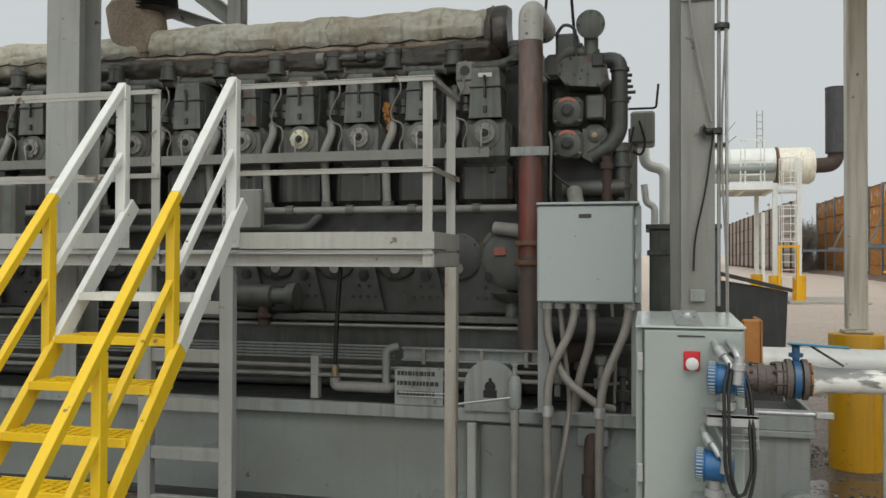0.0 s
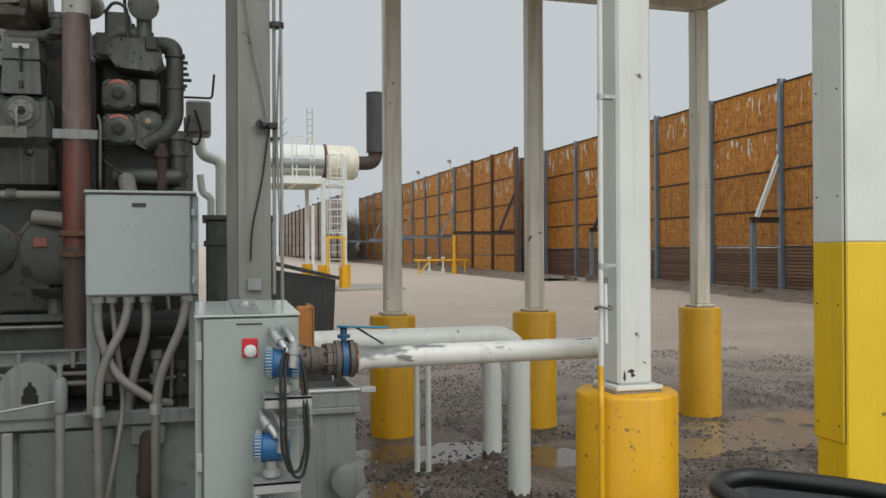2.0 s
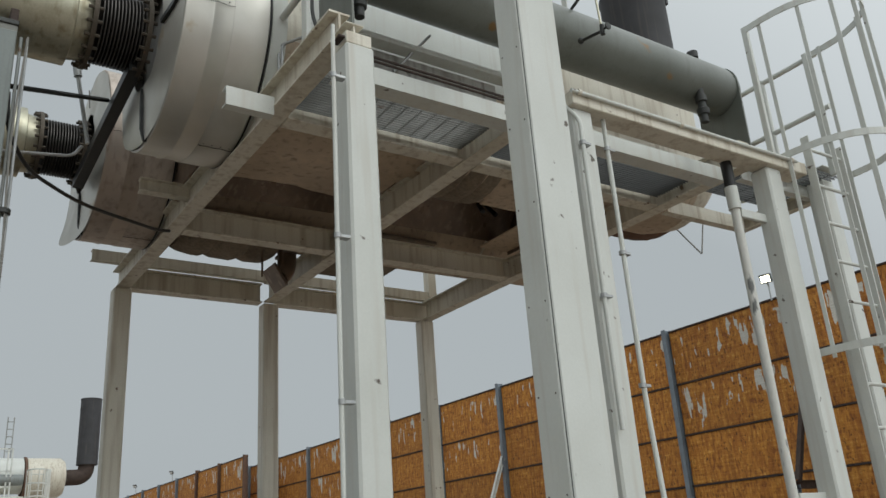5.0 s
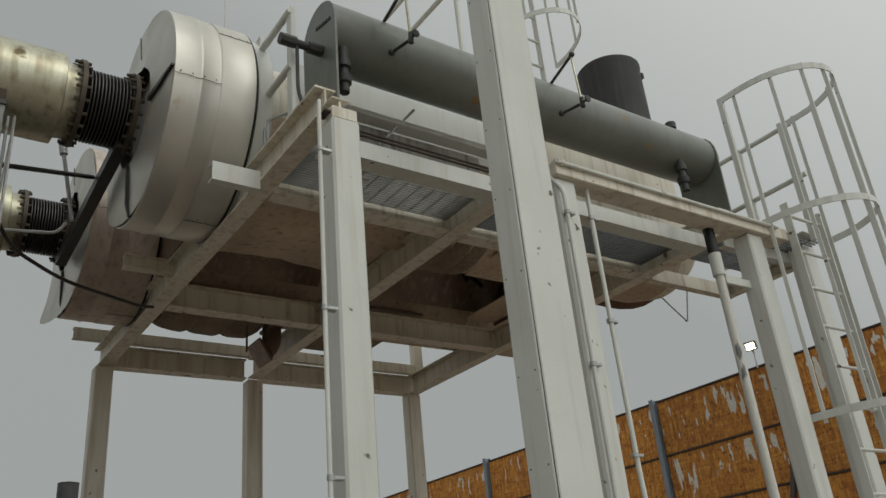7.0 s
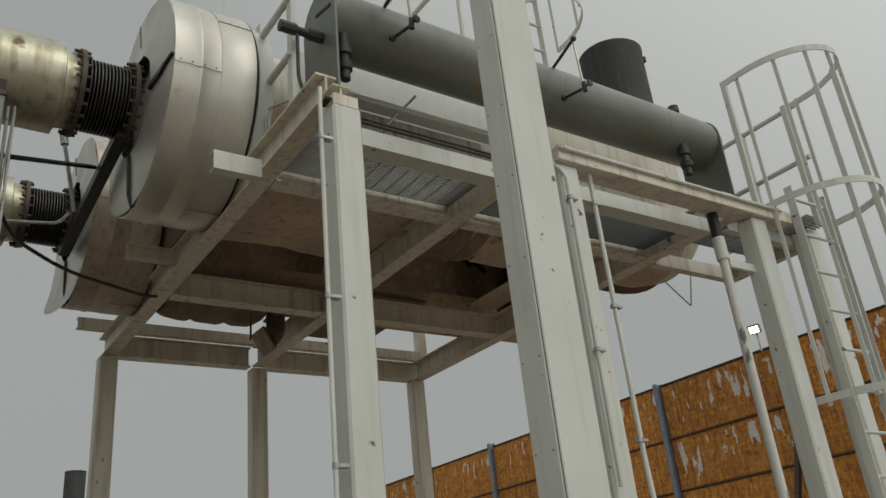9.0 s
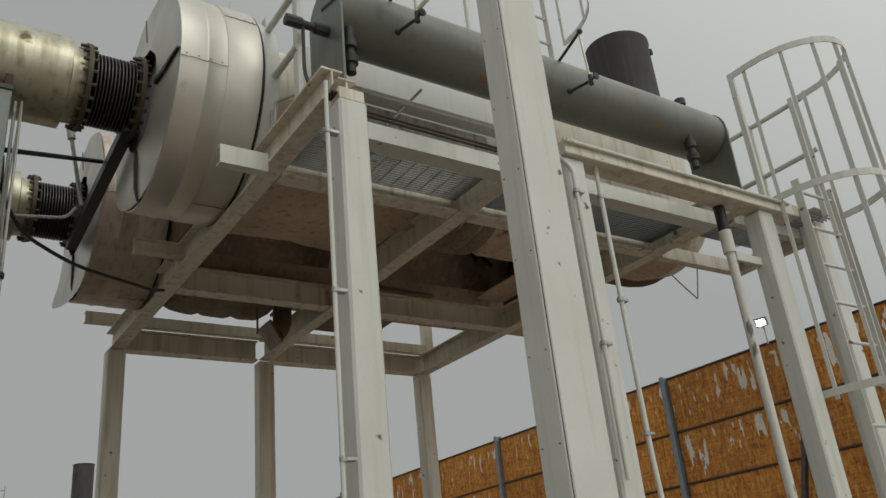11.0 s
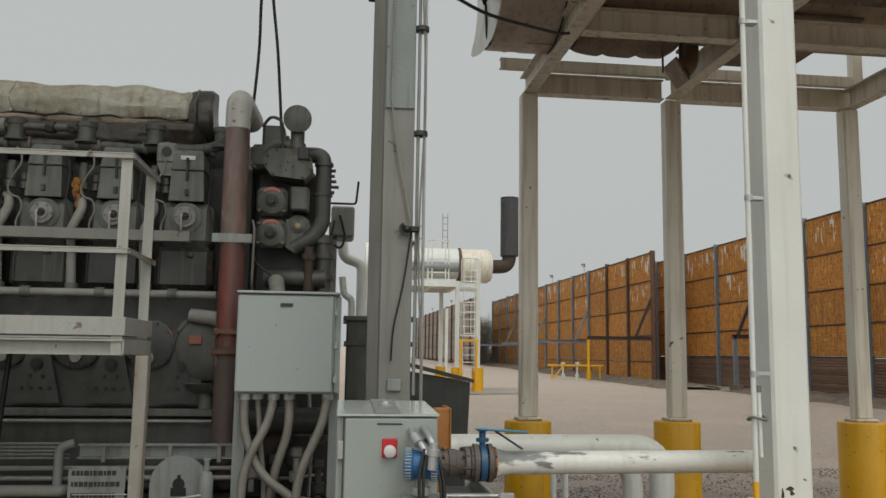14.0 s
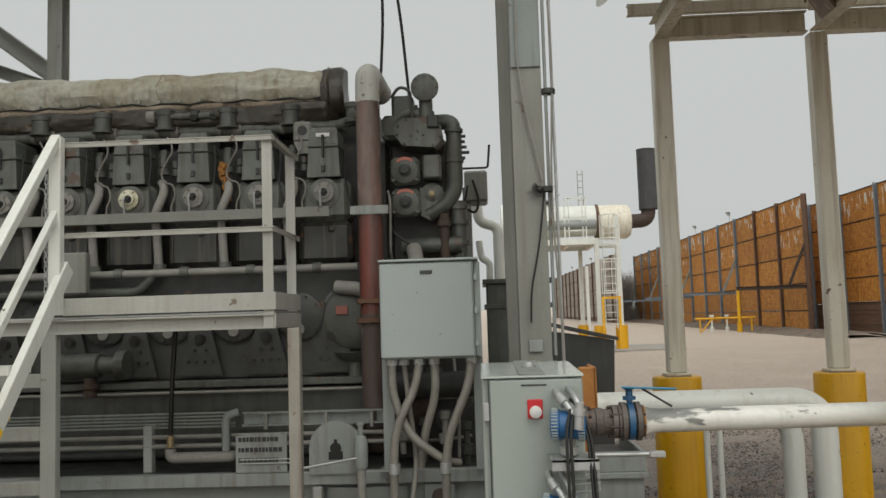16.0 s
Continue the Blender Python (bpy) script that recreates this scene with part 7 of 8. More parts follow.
def build_platform():
    p = thing("access_platform", (-3.8, 5.1, 0), "white-painted steel access platform beside the engine", "platform")
    x0, x1, back = -6.8, -1.12, 5.42
    part("front_channel", Kit().channel((x0, PF + 0.03, 1.672), (x1, PF + 0.03, 1.672), 0.06, 0.085, flip=-1), RAILWHITE, p)
    part("side_channel", Kit().box(x1 - 0.012, x1, PF, back, 1.63, 1.715, 0.003), RAILWHITE, p)
    part("back_channel", Kit().box(x0, x1, back - 0.012, back, 1.63, 1.715, 0.003), RAILWHITE, p)
    part("deck", Kit().box(x0, x1 - 0.012, PF + 0.02, back - 0.012, 1.716, 1.728, 0.002), STEEL, p)
    for a, b in ((x0, -3.2), (-2.36, x1)):
        part("toe_board", Kit().box(a, b, PF - 0.002, PF + 0.008, 1.735, 1.835, 0.002), RAILWHITE, p)
    part("toe_board", Kit().box(x1 - 0.01, x1, PF + 0.008, back, 1.735, 1.835, 0.002), RAILWHITE, p)
    for x, y in ((x1 - 0.045, PF + 0.034), (-2.94, PF + 0.034), (-4.6, PF + 0.034), (-6.0, PF + 0.034), (x1 - 0.045, back - 0.045)):
        part("rail_post", Kit().angle((x - 0.03, y - 0.02, 1.63), (x - 0.03, y - 0.02, 2.74), 0.06, 0.06, up=(0, 1, 0)).box(x - 0.03, x + 0.03, y - 0.022, y - 0.012, 1.63, 2.74, 0.002), RAILWHITE, p)
    for z in (2.74, 2.21):
        part("rail", Kit().angle((x0, PF - 0.01, z), (-3.16, PF - 0.01, z), 0.065, 0.05, fv=-1).box(x0, -2.91, PF - 0.012, PF - 0.004, z - 0.03, z, 0.002), RAILSTAIN, p)
        part("rail", Kit().box(-2.42, x1, PF - 0.012, PF + 0.055, z - 0.006, z + 0.002, 0.002).box(-2.42, x1 - 0.009, PF - 0.011, PF - 0.003, z - 0.03, z - 0.007, 0.002), RAILSTAIN, p)
        part("rail", Kit().box(x1 - 0.065, x1, PF + 0.056, back, z - 0.006, z + 0.002, 0.002).box(x1 - 0.009, x1 - 0.001, PF, back, z - 0.03, z - 0.007, 0.002), RAILSTAIN, p)
    for x, y in ((-1.025, PF + 0.04), (-4.2, PF + 0.04), (-6.2, PF + 0.04)):
        part("leg", Kit().box(x - 0.034, x + 0.034, y - 0.035, y + 0.035, -0.05, 1.628, 0.004), RUSTYLEG, p, "rust-stained platform leg")
    # built-in ladder under the deck
    for x in (-3.0, -2.44):
        part("ladder_rail", Kit().box(x - 0.045, x + 0.045, PF + 0.0, PF + 0.06, -0.05, 1.63, 0.004), POSTGREY, p)
    for z in (0.155, 0.46, 0.765, 1.07, 1.37):
        part("ladder_rung", Kit().box(-2.955, -2.485, PF + 0.005, PF + 0.05, z - 0.04, z + 0.04, 0.004), POSTGREY, p)
    return p


build_platform()


def build_stair():
    s = thing("stair", (-2.7, 3.9, 0), "steep steel stair, white above and yellow below", "stair")
    xl, xr = -3.145, -2.38

    def line(dy, z0, slope):          # height along the flight, dy from the landing's edge
        return z0 - (4.70 - dy) * slope

    def bit(x, y0, y1, z0, slope, w, d):
        return Kit().bar((x, y0, line(y0, z0, slope)), (x, y1, line(y1, z0, slope)), w, d, up=(1, 0, 0), c=0.004)

    split = 4.09
    for x in (xl, xr):
        xs = x + 0.024
        for a, b, mat in ((4.80, split, WHITE), (split, 2.8, PALEYELLOW)):
            part("stringer", bit(xs, a, b, 1.905, 1.165, 0.095, 0.045), mat, s)
        for a, b, mat in ((4.72, split, WHITE), (split, 2.5, PALEYELLOW)):
            part("handrail", bit(x, a, b, 2.745, 1.19, 0.05, 0.055), mat, s)
            part("mid_rail", bit(x, a, b, 2.315, 1.17, 0.045, 0.04), mat, s)
        for y in (4.055, 3.45):
            part("post", Kit().box(x - 0.026, x + 0.026, y - 0.03, y + 0.03, line(y, 1.905, 1.155) - 0.03, line(y, 2.745, 1.19) - 0.02, 0.004), PALEYELLOW, s)
        part("top_post", Kit().box(x - 0.035, x + 0.035, 4.69, 4.745, 1.74, 2.77, 0.004), WHITE, s)
    for i in range(7):
        y, z = 4.335 - 0.197 * i, 1.478 - 0.226 * i
        g = Kit()
        x0, x1 = xl + 0.06, xr + 0.01
        g.box(x0, x1, y - 0.11, y - 0.10, z - 0.045, z, 0.002)
        g.box(x0, x1, y + 0.10, y + 0.11, z - 0.045, z, 0.002)
        for k in range(5):
            g.box(x0, x1, y - 0.085 + 0.04 * k, y - 0.08 + 0.04 * k, z - 0.035, z - 0.002, 0.0005)
        for k in range(12):
            xx = x0 + 0.03 + 0.058 * k
            g.box(xx, xx + 0.02, y - 0.1, y + 0.1, z - 0.012, z, 0.001)
        part("tread", g, WHITE if i < 1 else PALEYELLOW, s)
    chain = Kit()
    for i in range(26):
        z = 2.55 - 0.028 * i
        u = (1, 0, 0) if i % 2 else (0, 1, 0)
        a = np.array((xr - 0.045, 4.69, z))
        w = np.array(u) * 0.008
        chain.tube([a + w, a + w - (0, 0, 0.03), a - w - (0, 0, 0.03), a - w, a + w], 0.003, 5)
    part("chain", chain, STEEL, s, "hanging steel safety chain")
    return s


build_stair()


# ---- junction box, cabinet and instruments ----
def junction_box():
    b = thing("junction_box", (-0.28, 5.2, 0.7), "large pale grey junction box on a post", "electrical box")
    part("body", Kit().box(-0.565, 0.0, 5.16, 5.36, 1.412, 2.005, 0.008), JBGREY, b)
    part("door", Kit().box(-0.575, -0.005, 5.135, 5.158, 1.42, 1.998, 0.008), JBGREY, b)
    part("rain_lip", Kit().box(-0.58, 0.03, 5.125, 5.37, 2.006, 2.022, 0.004), JBGREY, b)
    part("name_plate", Kit().box(-0.325, -0.25, 5.129, 5.135, 1.928, 1.95, 0.001), INK, b)
    for z in (1.5, 1.7, 1.9):
        part("latch", Kit().box(0.0, 0.022, 5.14, 5.17, z - 0.02, z + 0.02, 0.003), JBGREY, b)
    part("side_flange", Kit().box(0.002, 0.04, 5.2, 5.36, 1.42, 2.0, 0.004), JBGREY, b)
    part("post", Kit().angle((-0.59, 5.30, 0.72), (-0.59, 5.30, 1.411), 0.07, 0.07, up=(0, 1, 0)), LIGHTGREY, b)
    part("post_foot", Kit().box(-0.62, -0.5, 5.28, 5.40, 0.718, 0.735, 0.003), LIGHTGREY, b)
    part("back_post", Kit().box(-0.02, 0.04, 5.30, 5.36, 0.72, 1.411, 0.004), LIGHTGREY, b)
    lines = [[(-0.52, 5.22, 1.41), (-0.52, 5.2, 1.2), (-0.42, 5.17, 0.95), (-0.2, 5.15, 0.8), (-0.12, 5.2, 0.78)],
             [(-0.35, 5.22, 1.41), (-0.37, 5.18, 1.25), (-0.5, 5.12, 1.0), (-0.51, 5.1, 0.75), (-0.5, 5.1, 0.0)],
             [(-0.26, 5.24, 1.41), (-0.25, 5.2, 1.2), (-0.33, 5.22, 0.95), (-0.36, 5.25, 0.75)],
             [(-0.03, 5.22, 1.41), (-0.05, 5.16, 1.25), (-0.18, 5.12, 0.95), (-0.2, 5.1, 0.75), (-0.2, 5.1, 0.0)],
             [(-0.45, 5.25, 1.41), (-0.42, 5.25, 1.1), (-0.38, 5.25, 0.8), (-0.42, 5.16, 0.5), (-0.5, 5.14, 0.1)]]
    for i, q in enumerate(lines):
        c = part("conduit", Kit().tube(q, 0.026 if i != 4 else 0.016, 12, 0.12, 6), CONDUIT, b)
        part("gland", Kit().cyl((q[0][0], q[0][1], 1.375), (q[0][0], q[0][1], 1.412), 0.036, n=8), STEEL, c)
    for x, y in ((-0.505, 5.1), (-0.2, 5.1)):
        part("coupling", Kit().cyl((x, y, 0.74), (x, y, 0.80), 0.034, n=12), STEEL, b)


junction_box()


def dark_hose_cluster():
    solo("coolant_pipe", Kit().tube([(-0.62, 5.62, 1.22), (0.05, 5.62, 1.22)], 0.085, 20), DARKGREY, "thick dark coolant pipe behind the conduits", "pipe")
    for i, (x, z) in enumerate(((-0.5, 1.05), (-0.36, 0.98), (-0.22, 1.02), (-0.08, 0.95))):
        solo("fuel_valve", Kit().lathe((x, 5.6, z - 0.27), (0, 0, 1), [(0, 0.02), (0.08, 0.02), (0.09, 0.04), (0.15, 0.045), (0.16, 0.02), (0.24, 0.02), (0.25, 0.035), (0.3, 0.035)], 12), DARKGREY if i % 2 else FLEX, "small grimy valve on the skid", "valve", "valves on the skid end", at=(x, 5.6, z - 0.27))


dark_hose_cluster()


def transmitter(name_at, way, label, mat, group, foot):
    """A pressure transmitter: finned round head, neck, bracket shelf."""
    x, y, z = name_at
    t = thing("transmitter", (x, y, z - 0.1), label, "transmitter", group)
    w = unit(way)
    c = np.array((x, y, z))
    part("head", Kit().lathe(c - w * 0.055, w, [(-0.012, 0.05), (-0.008, 0.06), (0.022, 0.06), (0.025, 0.054), (0.085, 0.054), (0.088, 0.06), (0.118, 0.06), (0.122, 0.05)], 28), mat, t)
    fins = Kit()
    u, v = side_axes(w)
    for s in (-1, 1):
        for i in range(30):
            a = 2 * math.pi * i / 30
            p = c + w * s * 0.05 + (u * math.cos(a) + v * math.sin(a)) * 0.0605
            fins.obox(p, (0.0026, 0.003, 0.012), (np.cross(w, u * math.cos(a) + v * math.sin(a)), u * math.cos(a) + v * math.sin(a), w), 0.001)
    tagged(part("grip_fin", fins, CABGREY, t, "pale worn cap fins"), kind="stuff")
    part("neck", Kit().lathe((x, y, z - 0.05), (0, 0, -1), [(0, 0.028), (0.03, 0.024), (0.032, 0.036), (0.06, 0.036), (0.07, 0.02)], 16), STEEL, t)
    return t


def cabinet():
    c = thing("control_cabinet", (0.236, 3.7, 0), "tall pale grey steel control cabinet with an emergency stop", "cabinet")
    y0, y1 = 3.42, 4.02
    body = Kit().box(0.034, 0.436, y0, y1, 0.02, 1.41, 0.006)
    part("body", body, CABGREY, c)
    g = Kit().add([(0.032, y0 - 0.026, 1.411), (0.438, y0 - 0.026, 1.411), (0.438, y1 + 0.01, 1.425), (0.032, y1 + 0.01, 1.425), (0.032, y0 - 0.026, 1.419), (0.438, y0 - 0.026, 1.419), (0.438, y1 + 0.01, 1.438), (0.032, y1 + 0.01, 1.438)],
                  [(0, 3, 2, 1), (4, 5, 6, 7), (0, 1, 5, 4), (1, 2, 6, 5), (2, 3, 7, 6), (3, 0, 4, 7)])
    part("roof", g, ROOFSHEEN, c, "sloping wet cabinet roof")
    d = part("door", Kit().box(0.0628, 0.432, y0 - 0.024, y0 - 0.001, 0.05, 1.402, 0.006), CABGREY, c)
    part("handle_recess", Kit().box(0.19, 0.29, y0 - 0.028, y0 - 0.024, 1.378, 1.384, 0.001), DARKGREY, d)
    for z in (0.35, 0.85, 1.28):
        part("hinge", Kit().box(0.038, 0.06, y0 - 0.03, y0 - 0.002, z - 0.035, z + 0.035, 0.002), STEEL, d)
    e = part("stop_plate", Kit().box(0.212, 0.272, y0 - 0.032, y0 - 0.024, 1.25, 1.325, 0.003), RED, d, "red emergency stop plate")
    part("stop_button", Kit().lathe((0.242, y0 - 0.032, 1.278), (0, -1, 0), [(0, 0.016), (0.012, 0.016), (0.014, 0.024), (0.03, 0.024), (0.034, 0.018)], 20), LABELWHITE, e, "worn pale stop button")
    pl = part("lifting_plate", Kit().add([(0.185, y0 - 0.02, 1.4205), (0.285, y0 - 0.02, 1.4205), (0.285, y1, 1.4395), (0.185, y1, 1.4395), (0.185, y0 - 0.02, 1.4265), (0.285, y0 - 0.02, 1.4265), (0.285, y1, 1.4455), (0.185, y1, 1.4455)], [(0, 3, 2, 1), (4, 5, 6, 7), (0, 1, 5, 4), (1, 2, 6, 5), (2, 3, 7, 6), (3, 0, 4, 7)]), LIGHTGREY, c, "wet steel strip across the roof")
    part("lifting_boss", Kit().lathe((0.238, 3.68, 1.435), (0, 0, 1), [(0, 0.032), (0.008, 0.032), (0.01, 0.02), (0.02, 0.018)], 18), STEEL, pl)
    part("door_gap", Kit().box(0.0585, 0.0625, y0 - 0.0245, y0 - 0.001, 0.04, 1.405, 0.0005), INK, d)
    k = Kit().box(-0.011, 0.034, y0 + 0.02, y0 + 0.04, 0.62, 0.66, 0.004)
    k.tube([(0.004, y0 + 0.02, 0.64), (0.004, y0 - 0.02, 0.63)], 0.01, 8)
    part("side_latch", k, BLACK, c)
    # instruments on the door side
    for z, x in ((1.235, 0.361), (0.915, 0.318), (0.62, 0.29)):
        t = transmitter((x, 3.30, z), (1, -0.15, 0), "blue pressure transmitter with finned caps on the cabinet", BLUE, "transmitters on the cabinet", None)
        sh = Kit().box(x - 0.075, x + 0.105, 3.24, 3.40, z - 0.135, z - 0.12, 0.003)
        sh.box(x - 0.075, x + 0.105, 3.24, 3.25, z - 0.165, z - 0.12, 0.003)
        part("shelf", sh, STEEL, t)
        part("elbow", Kit().tube([(x + 0.015, 3.25, z + 0.045), (x - 0.01, 3.27, z + 0.085), (x - 0.035, 3.33, z + 0.115), (x - 0.035, 3.4, z + 0.125)], 0.013, 10, 0.03).cyl((x - 0.012, 3.272, z + 0.082), (x - 0.03, 3.31, z + 0.108), 0.02, n=10), STEEL, t)
        part("elbow", Kit().tube([(x + 0.04, 3.25, z + 0.06), (x + 0.03, 3.26, z + 0.10), (x + 0.015, 3.33, z + 0.125), (x + 0.015, 3.4, z + 0.13)], 0.013, 10, 0.03), STEEL, t)
        part("gland", Kit().lathe((x + 0.03, 3.235, z - 0.01), (0.1, 0, 1), [(0, 0.018), (0.05, 0.018), (0.052, 0.024), (0.075, 0.024), (0.077, 0.016), (0.1, 0.016)], 12), STEEL, t)
        rods = Kit()
        for dz in (0.2, 0.22, 0.25):
            rods.tube([(x + 0.1, 3.3, z - 0.14), (x + 0.11, 3.3, z - dz), (x + 0.0, 3.32, z - dz - 0.01)], 0.005, 6)
        part("impulse_line", rods, STEEL, t)
    for k, (xa, xb) in enumerate(((0.356, 0.424), (0.372, 0.436))):
        pts = [(xa + 0.01, 3.25, 1.30), (xa - 0.012, 3.225, 1.22), (xa - 0.01, 3.2, 0.92), (xa + 0.02, 3.2, 0.835 - 0.02 * k), (xa + 0.055, 3.21, 0.835 - 0.02 * k), (xb + 0.015, 3.22, 0.92), (xb + 0.005, 3.26, 1.2), (xb - 0.03, 3.28, 1.31), (xa + 0.01, 3.28, 1.335)]
        solo("instrument_cable", Kit().tube(pts, 0.0064, 8, 0.06), BLACK, "looped black instrument cable on the cabinet", "cable", "cables on the cabinet")
    return c


cabinet()


def gas_pipes():
    v = thing("gas_pipe", (1.1, 3.46, 1.1), "peeling white gas pipe with a blue valve", "pipe")
    y, z = 3.46, 1.222
    part("pipe", Kit().tube([(0.735, y, z), (1.78, y, z + 0.005)], 0.047, 24), PEELWHITE, v)
    part("reducer", Kit().lathe((0.668, y, z), (1, 0, 0), [(0, 0.060), (0.014, 0.0605), (0.022, 0.057), (0.05, 0.049), (0.068, 0.0472)], 24), PEELWHITE, v)
    part("spool", Kit().lathe((0.43, y, z), (1, 0, 0), [(0, 0.068), (0.02, 0.068), (0.021, 0.05), (0.05, 0.051), (0.054, 0.056), (0.08, 0.056), (0.084, 0.051), (0.118, 0.05), (0.119, 0.066), (0.138, 0.066), (0.14, 0.058), (0.143, 0.066), (0.16, 0.066)], 28), SPOOL, v, "grimy flanged spool")
    bolts = Kit()
    for i in range(8):
        w = 2 * math.pi * (i + 0.3) / 8
        c, s = math.cos(w), math.sin(w)
        bolts.cyl((0.42, y + 0.058 * c, z + 0.058 * s), (0.464, y + 0.058 * c, z + 0.058 * s), 0.0075, n=6)
        bolts.cyl((0.535, y + 0.061 * c, z + 0.061 * s), (0.675, y + 0.061 * c, z + 0.061 * s), 0.0065, n=6)
    part("stud_bolts", bolts, DARKRUST, v, "rusty stud bolts")["kind"] = "stuff"
    part("rust_ring", Kit().lathe((0.667, y, z), (1, 0, 0), [(0, 0.05), (0.001, 0.0625), (0.009, 0.0625), (0.01, 0.05)], 24), ORANGESTAIN, v, "orange rust at the weld edge")
    part("valve_body", Kit().lathe((0.592, y, z), (1, 0, 0), [(0, 0.066), (0.02, 0.066), (0.021, 0.06), (0.05, 0.06), (0.051, 0.066), (0.074, 0.066)], 20), DARKGREY, v)
    part("valve_ring", Kit().lathe((0.610, y, z), (1, 0, 0), [(0, 0.05), (0.001, 0.0735), (0.024, 0.0735), (0.025, 0.05)], 28), DEEPBLUE, v, "blue-painted valve body ring")
    g = Kit().box(0.612, 0.634, y - 0.02, y + 0.02, z + 0.07, z + 0.125, 0.005)
    g.lathe((0.623, y, z + 0.085), (0, 0, 1), [(0, 0.026), (0.014, 0.026), (0.016, 0.014), (0.04, 0.014), (0.042, 0.022), (0.05, 0.022)], 14)
    part("valve_bonnet", g, DEEPBLUE, v, "blue-painted valve stem")
    for fx in (0.584, 0.642):
        part("valve_flange", Kit().lathe((fx, y, z), (1, 0, 0), [(0, 0.05), (0.001, 0.077), (0.019, 0.077), (0.02, 0.05)], 28), SPOOL, v)
    part("valve_lever", Kit().bar((0.59, y - 0.02, z + 0.137), (0.80, y - 0.06, z + 0.128), 0.025, 0.008), TEAL, v, "blue valve lever")
    part("lever_rod", Kit().tube([(0.67, y - 0.03, z + 0.13), (0.78, y - 0.05, z + 0.06)], 0.005, 6), BLACK, v)
    b = Kit().tube([(0.43, y, z - 0.13), (0.70, y, z - 0.13)], 0.010, 10)
    b.box(0.69, 0.755, y - 0.015, y + 0.015, z - 0.145, z - 0.12, 0.004)
    part("bypass_rod", b, STEEL, v)
    for yy, x1, x0, lab in ((5.30, 2.10, 0.30, "white gas pipe bending down into the gravel"), (6.45, 2.31, 1.2, "white gas pipe bending down behind another")):
        q = thing("gas_pipe", (x1, yy, 0), lab, "pipe")
        part("pipe", Kit().tube([(x0, yy, 1.09 if yy < 6 else 0.86), (x1, yy, 1.09 if yy < 6 else 0.86), (x1, yy, -0.05)], 0.078, 24, 0.2, 8), WHITE, q)
        rim = [(math.cos(2 * math.pi * k / 36), math.sin(2 * math.pi * k / 36), 0.055 + 0.055 * noise.noise(Vector((3 * math.cos(k / 5.7), 3 * math.sin(k / 5.7), yy)))) for k in range(36)]
        foot = Kit().add([(x1 + 0.0795 * c, yy + 0.0795 * sn, -0.05) for c, sn, h in rim] + [(x1 + 0.0795 * c, yy + 0.0795 * sn, h) for c, sn, h in rim] + [(x1 + 0.077 * c, yy + 0.077 * sn, h) for c, sn, h in rim],
                         [(r * 36 + k, r * 36 + (k + 1) % 36, (r + 1) * 36 + (k + 1) % 36, (r + 1) * 36 + k) for r in range(2) for k in range(36)], True)
        part("weathered_foot", foot, SPOOL, q, "flaking rusty pipe foot")
    for x in (1.62, 1.71):
        solo("pipe_prop", Kit().tube([(x, 6.2, -0.03), (x, 6.2, 1.05)], 0.022, 10), WHITE, "thin white pipe prop standing in the gravel", "prop", "thin pipe props")


gas_pipes()


def pump_base():
    b = thing("pump_base", (0.65, 4.5, 0), "pale grey steel pump base with a round cover", "pump base")
    part("body", Kit().box(0.50, 0.82, 4.3, 5.0, 0.02, 0.88, 0.008), LIGHTGREY, b)
    part("top_flange", Kit().box(0.48, 0.84, 4.27, 5.02, 0.84, 0.87, 0.004), LIGHTGREY, b)
    part("rim", Kit().box(0.49, 0.83, 4.28, 4.3, 0.87, 0.97, 0.004).box(0.81, 0.83, 4.3, 5.0, 0.87, 0.97, 0.004), LIGHTGREY, b)
    # Near-black plate stands for the shade inside the open box.
    part("well", Kit().box(0.50, 0.81, 4.302, 4.99, 0.872, 0.90, 0.003), SHADEBLACK, b, "open well, its inner shade painted black")
    part("cover", Kit().lathe((0.765, 4.29, 0.51), (0, -1, 0), [(0, 0.085), (0.08, 0.085), (0.085, 0.075)], 28), LIGHTGREY, b, "round pale cover")
    g = Kit()
    g.add([(0.5, 4.28, 0.0), (0.86, 4.28, 0.0), (0.80, 4.28, 0.3), (0.62, 4.28, 0.4), (0.5, 4.24, 0.0), (0.86, 4.24, 0.0), (0.80, 4.24, 0.3), (0.62, 4.24, 0.4)], [(7, 6, 5, 4), (0, 1, 2, 3), (0, 4, 5, 1), (1, 5, 6, 2), (2, 6, 7, 3), (3, 7, 4, 0)])
    part("gusset", g, LIGHTGREY, b)
    solo("ground_hose", Kit().tube([(0.42, 4.1, 0.03), (0.8, 4.08, 0.035), (1.05, 4.12, 0.03)], 0.025, 10, 0.1), BLACK, "black hose lying on the gravel", "hose")
    solo("orange_guard", Kit().box(0.55, 0.65, 4.62, 4.66, 1.14, 1.37, 0.01).box(0.63, 0.65, 4.62, 4.9, 1.14, 1.37, 0.006).box(0.57, 0.59, 4.63, 4.65, 0.872, 1.15, 0.003), ORANGE, "weathered orange guard behind the cabinet", "guard")


pump_base()


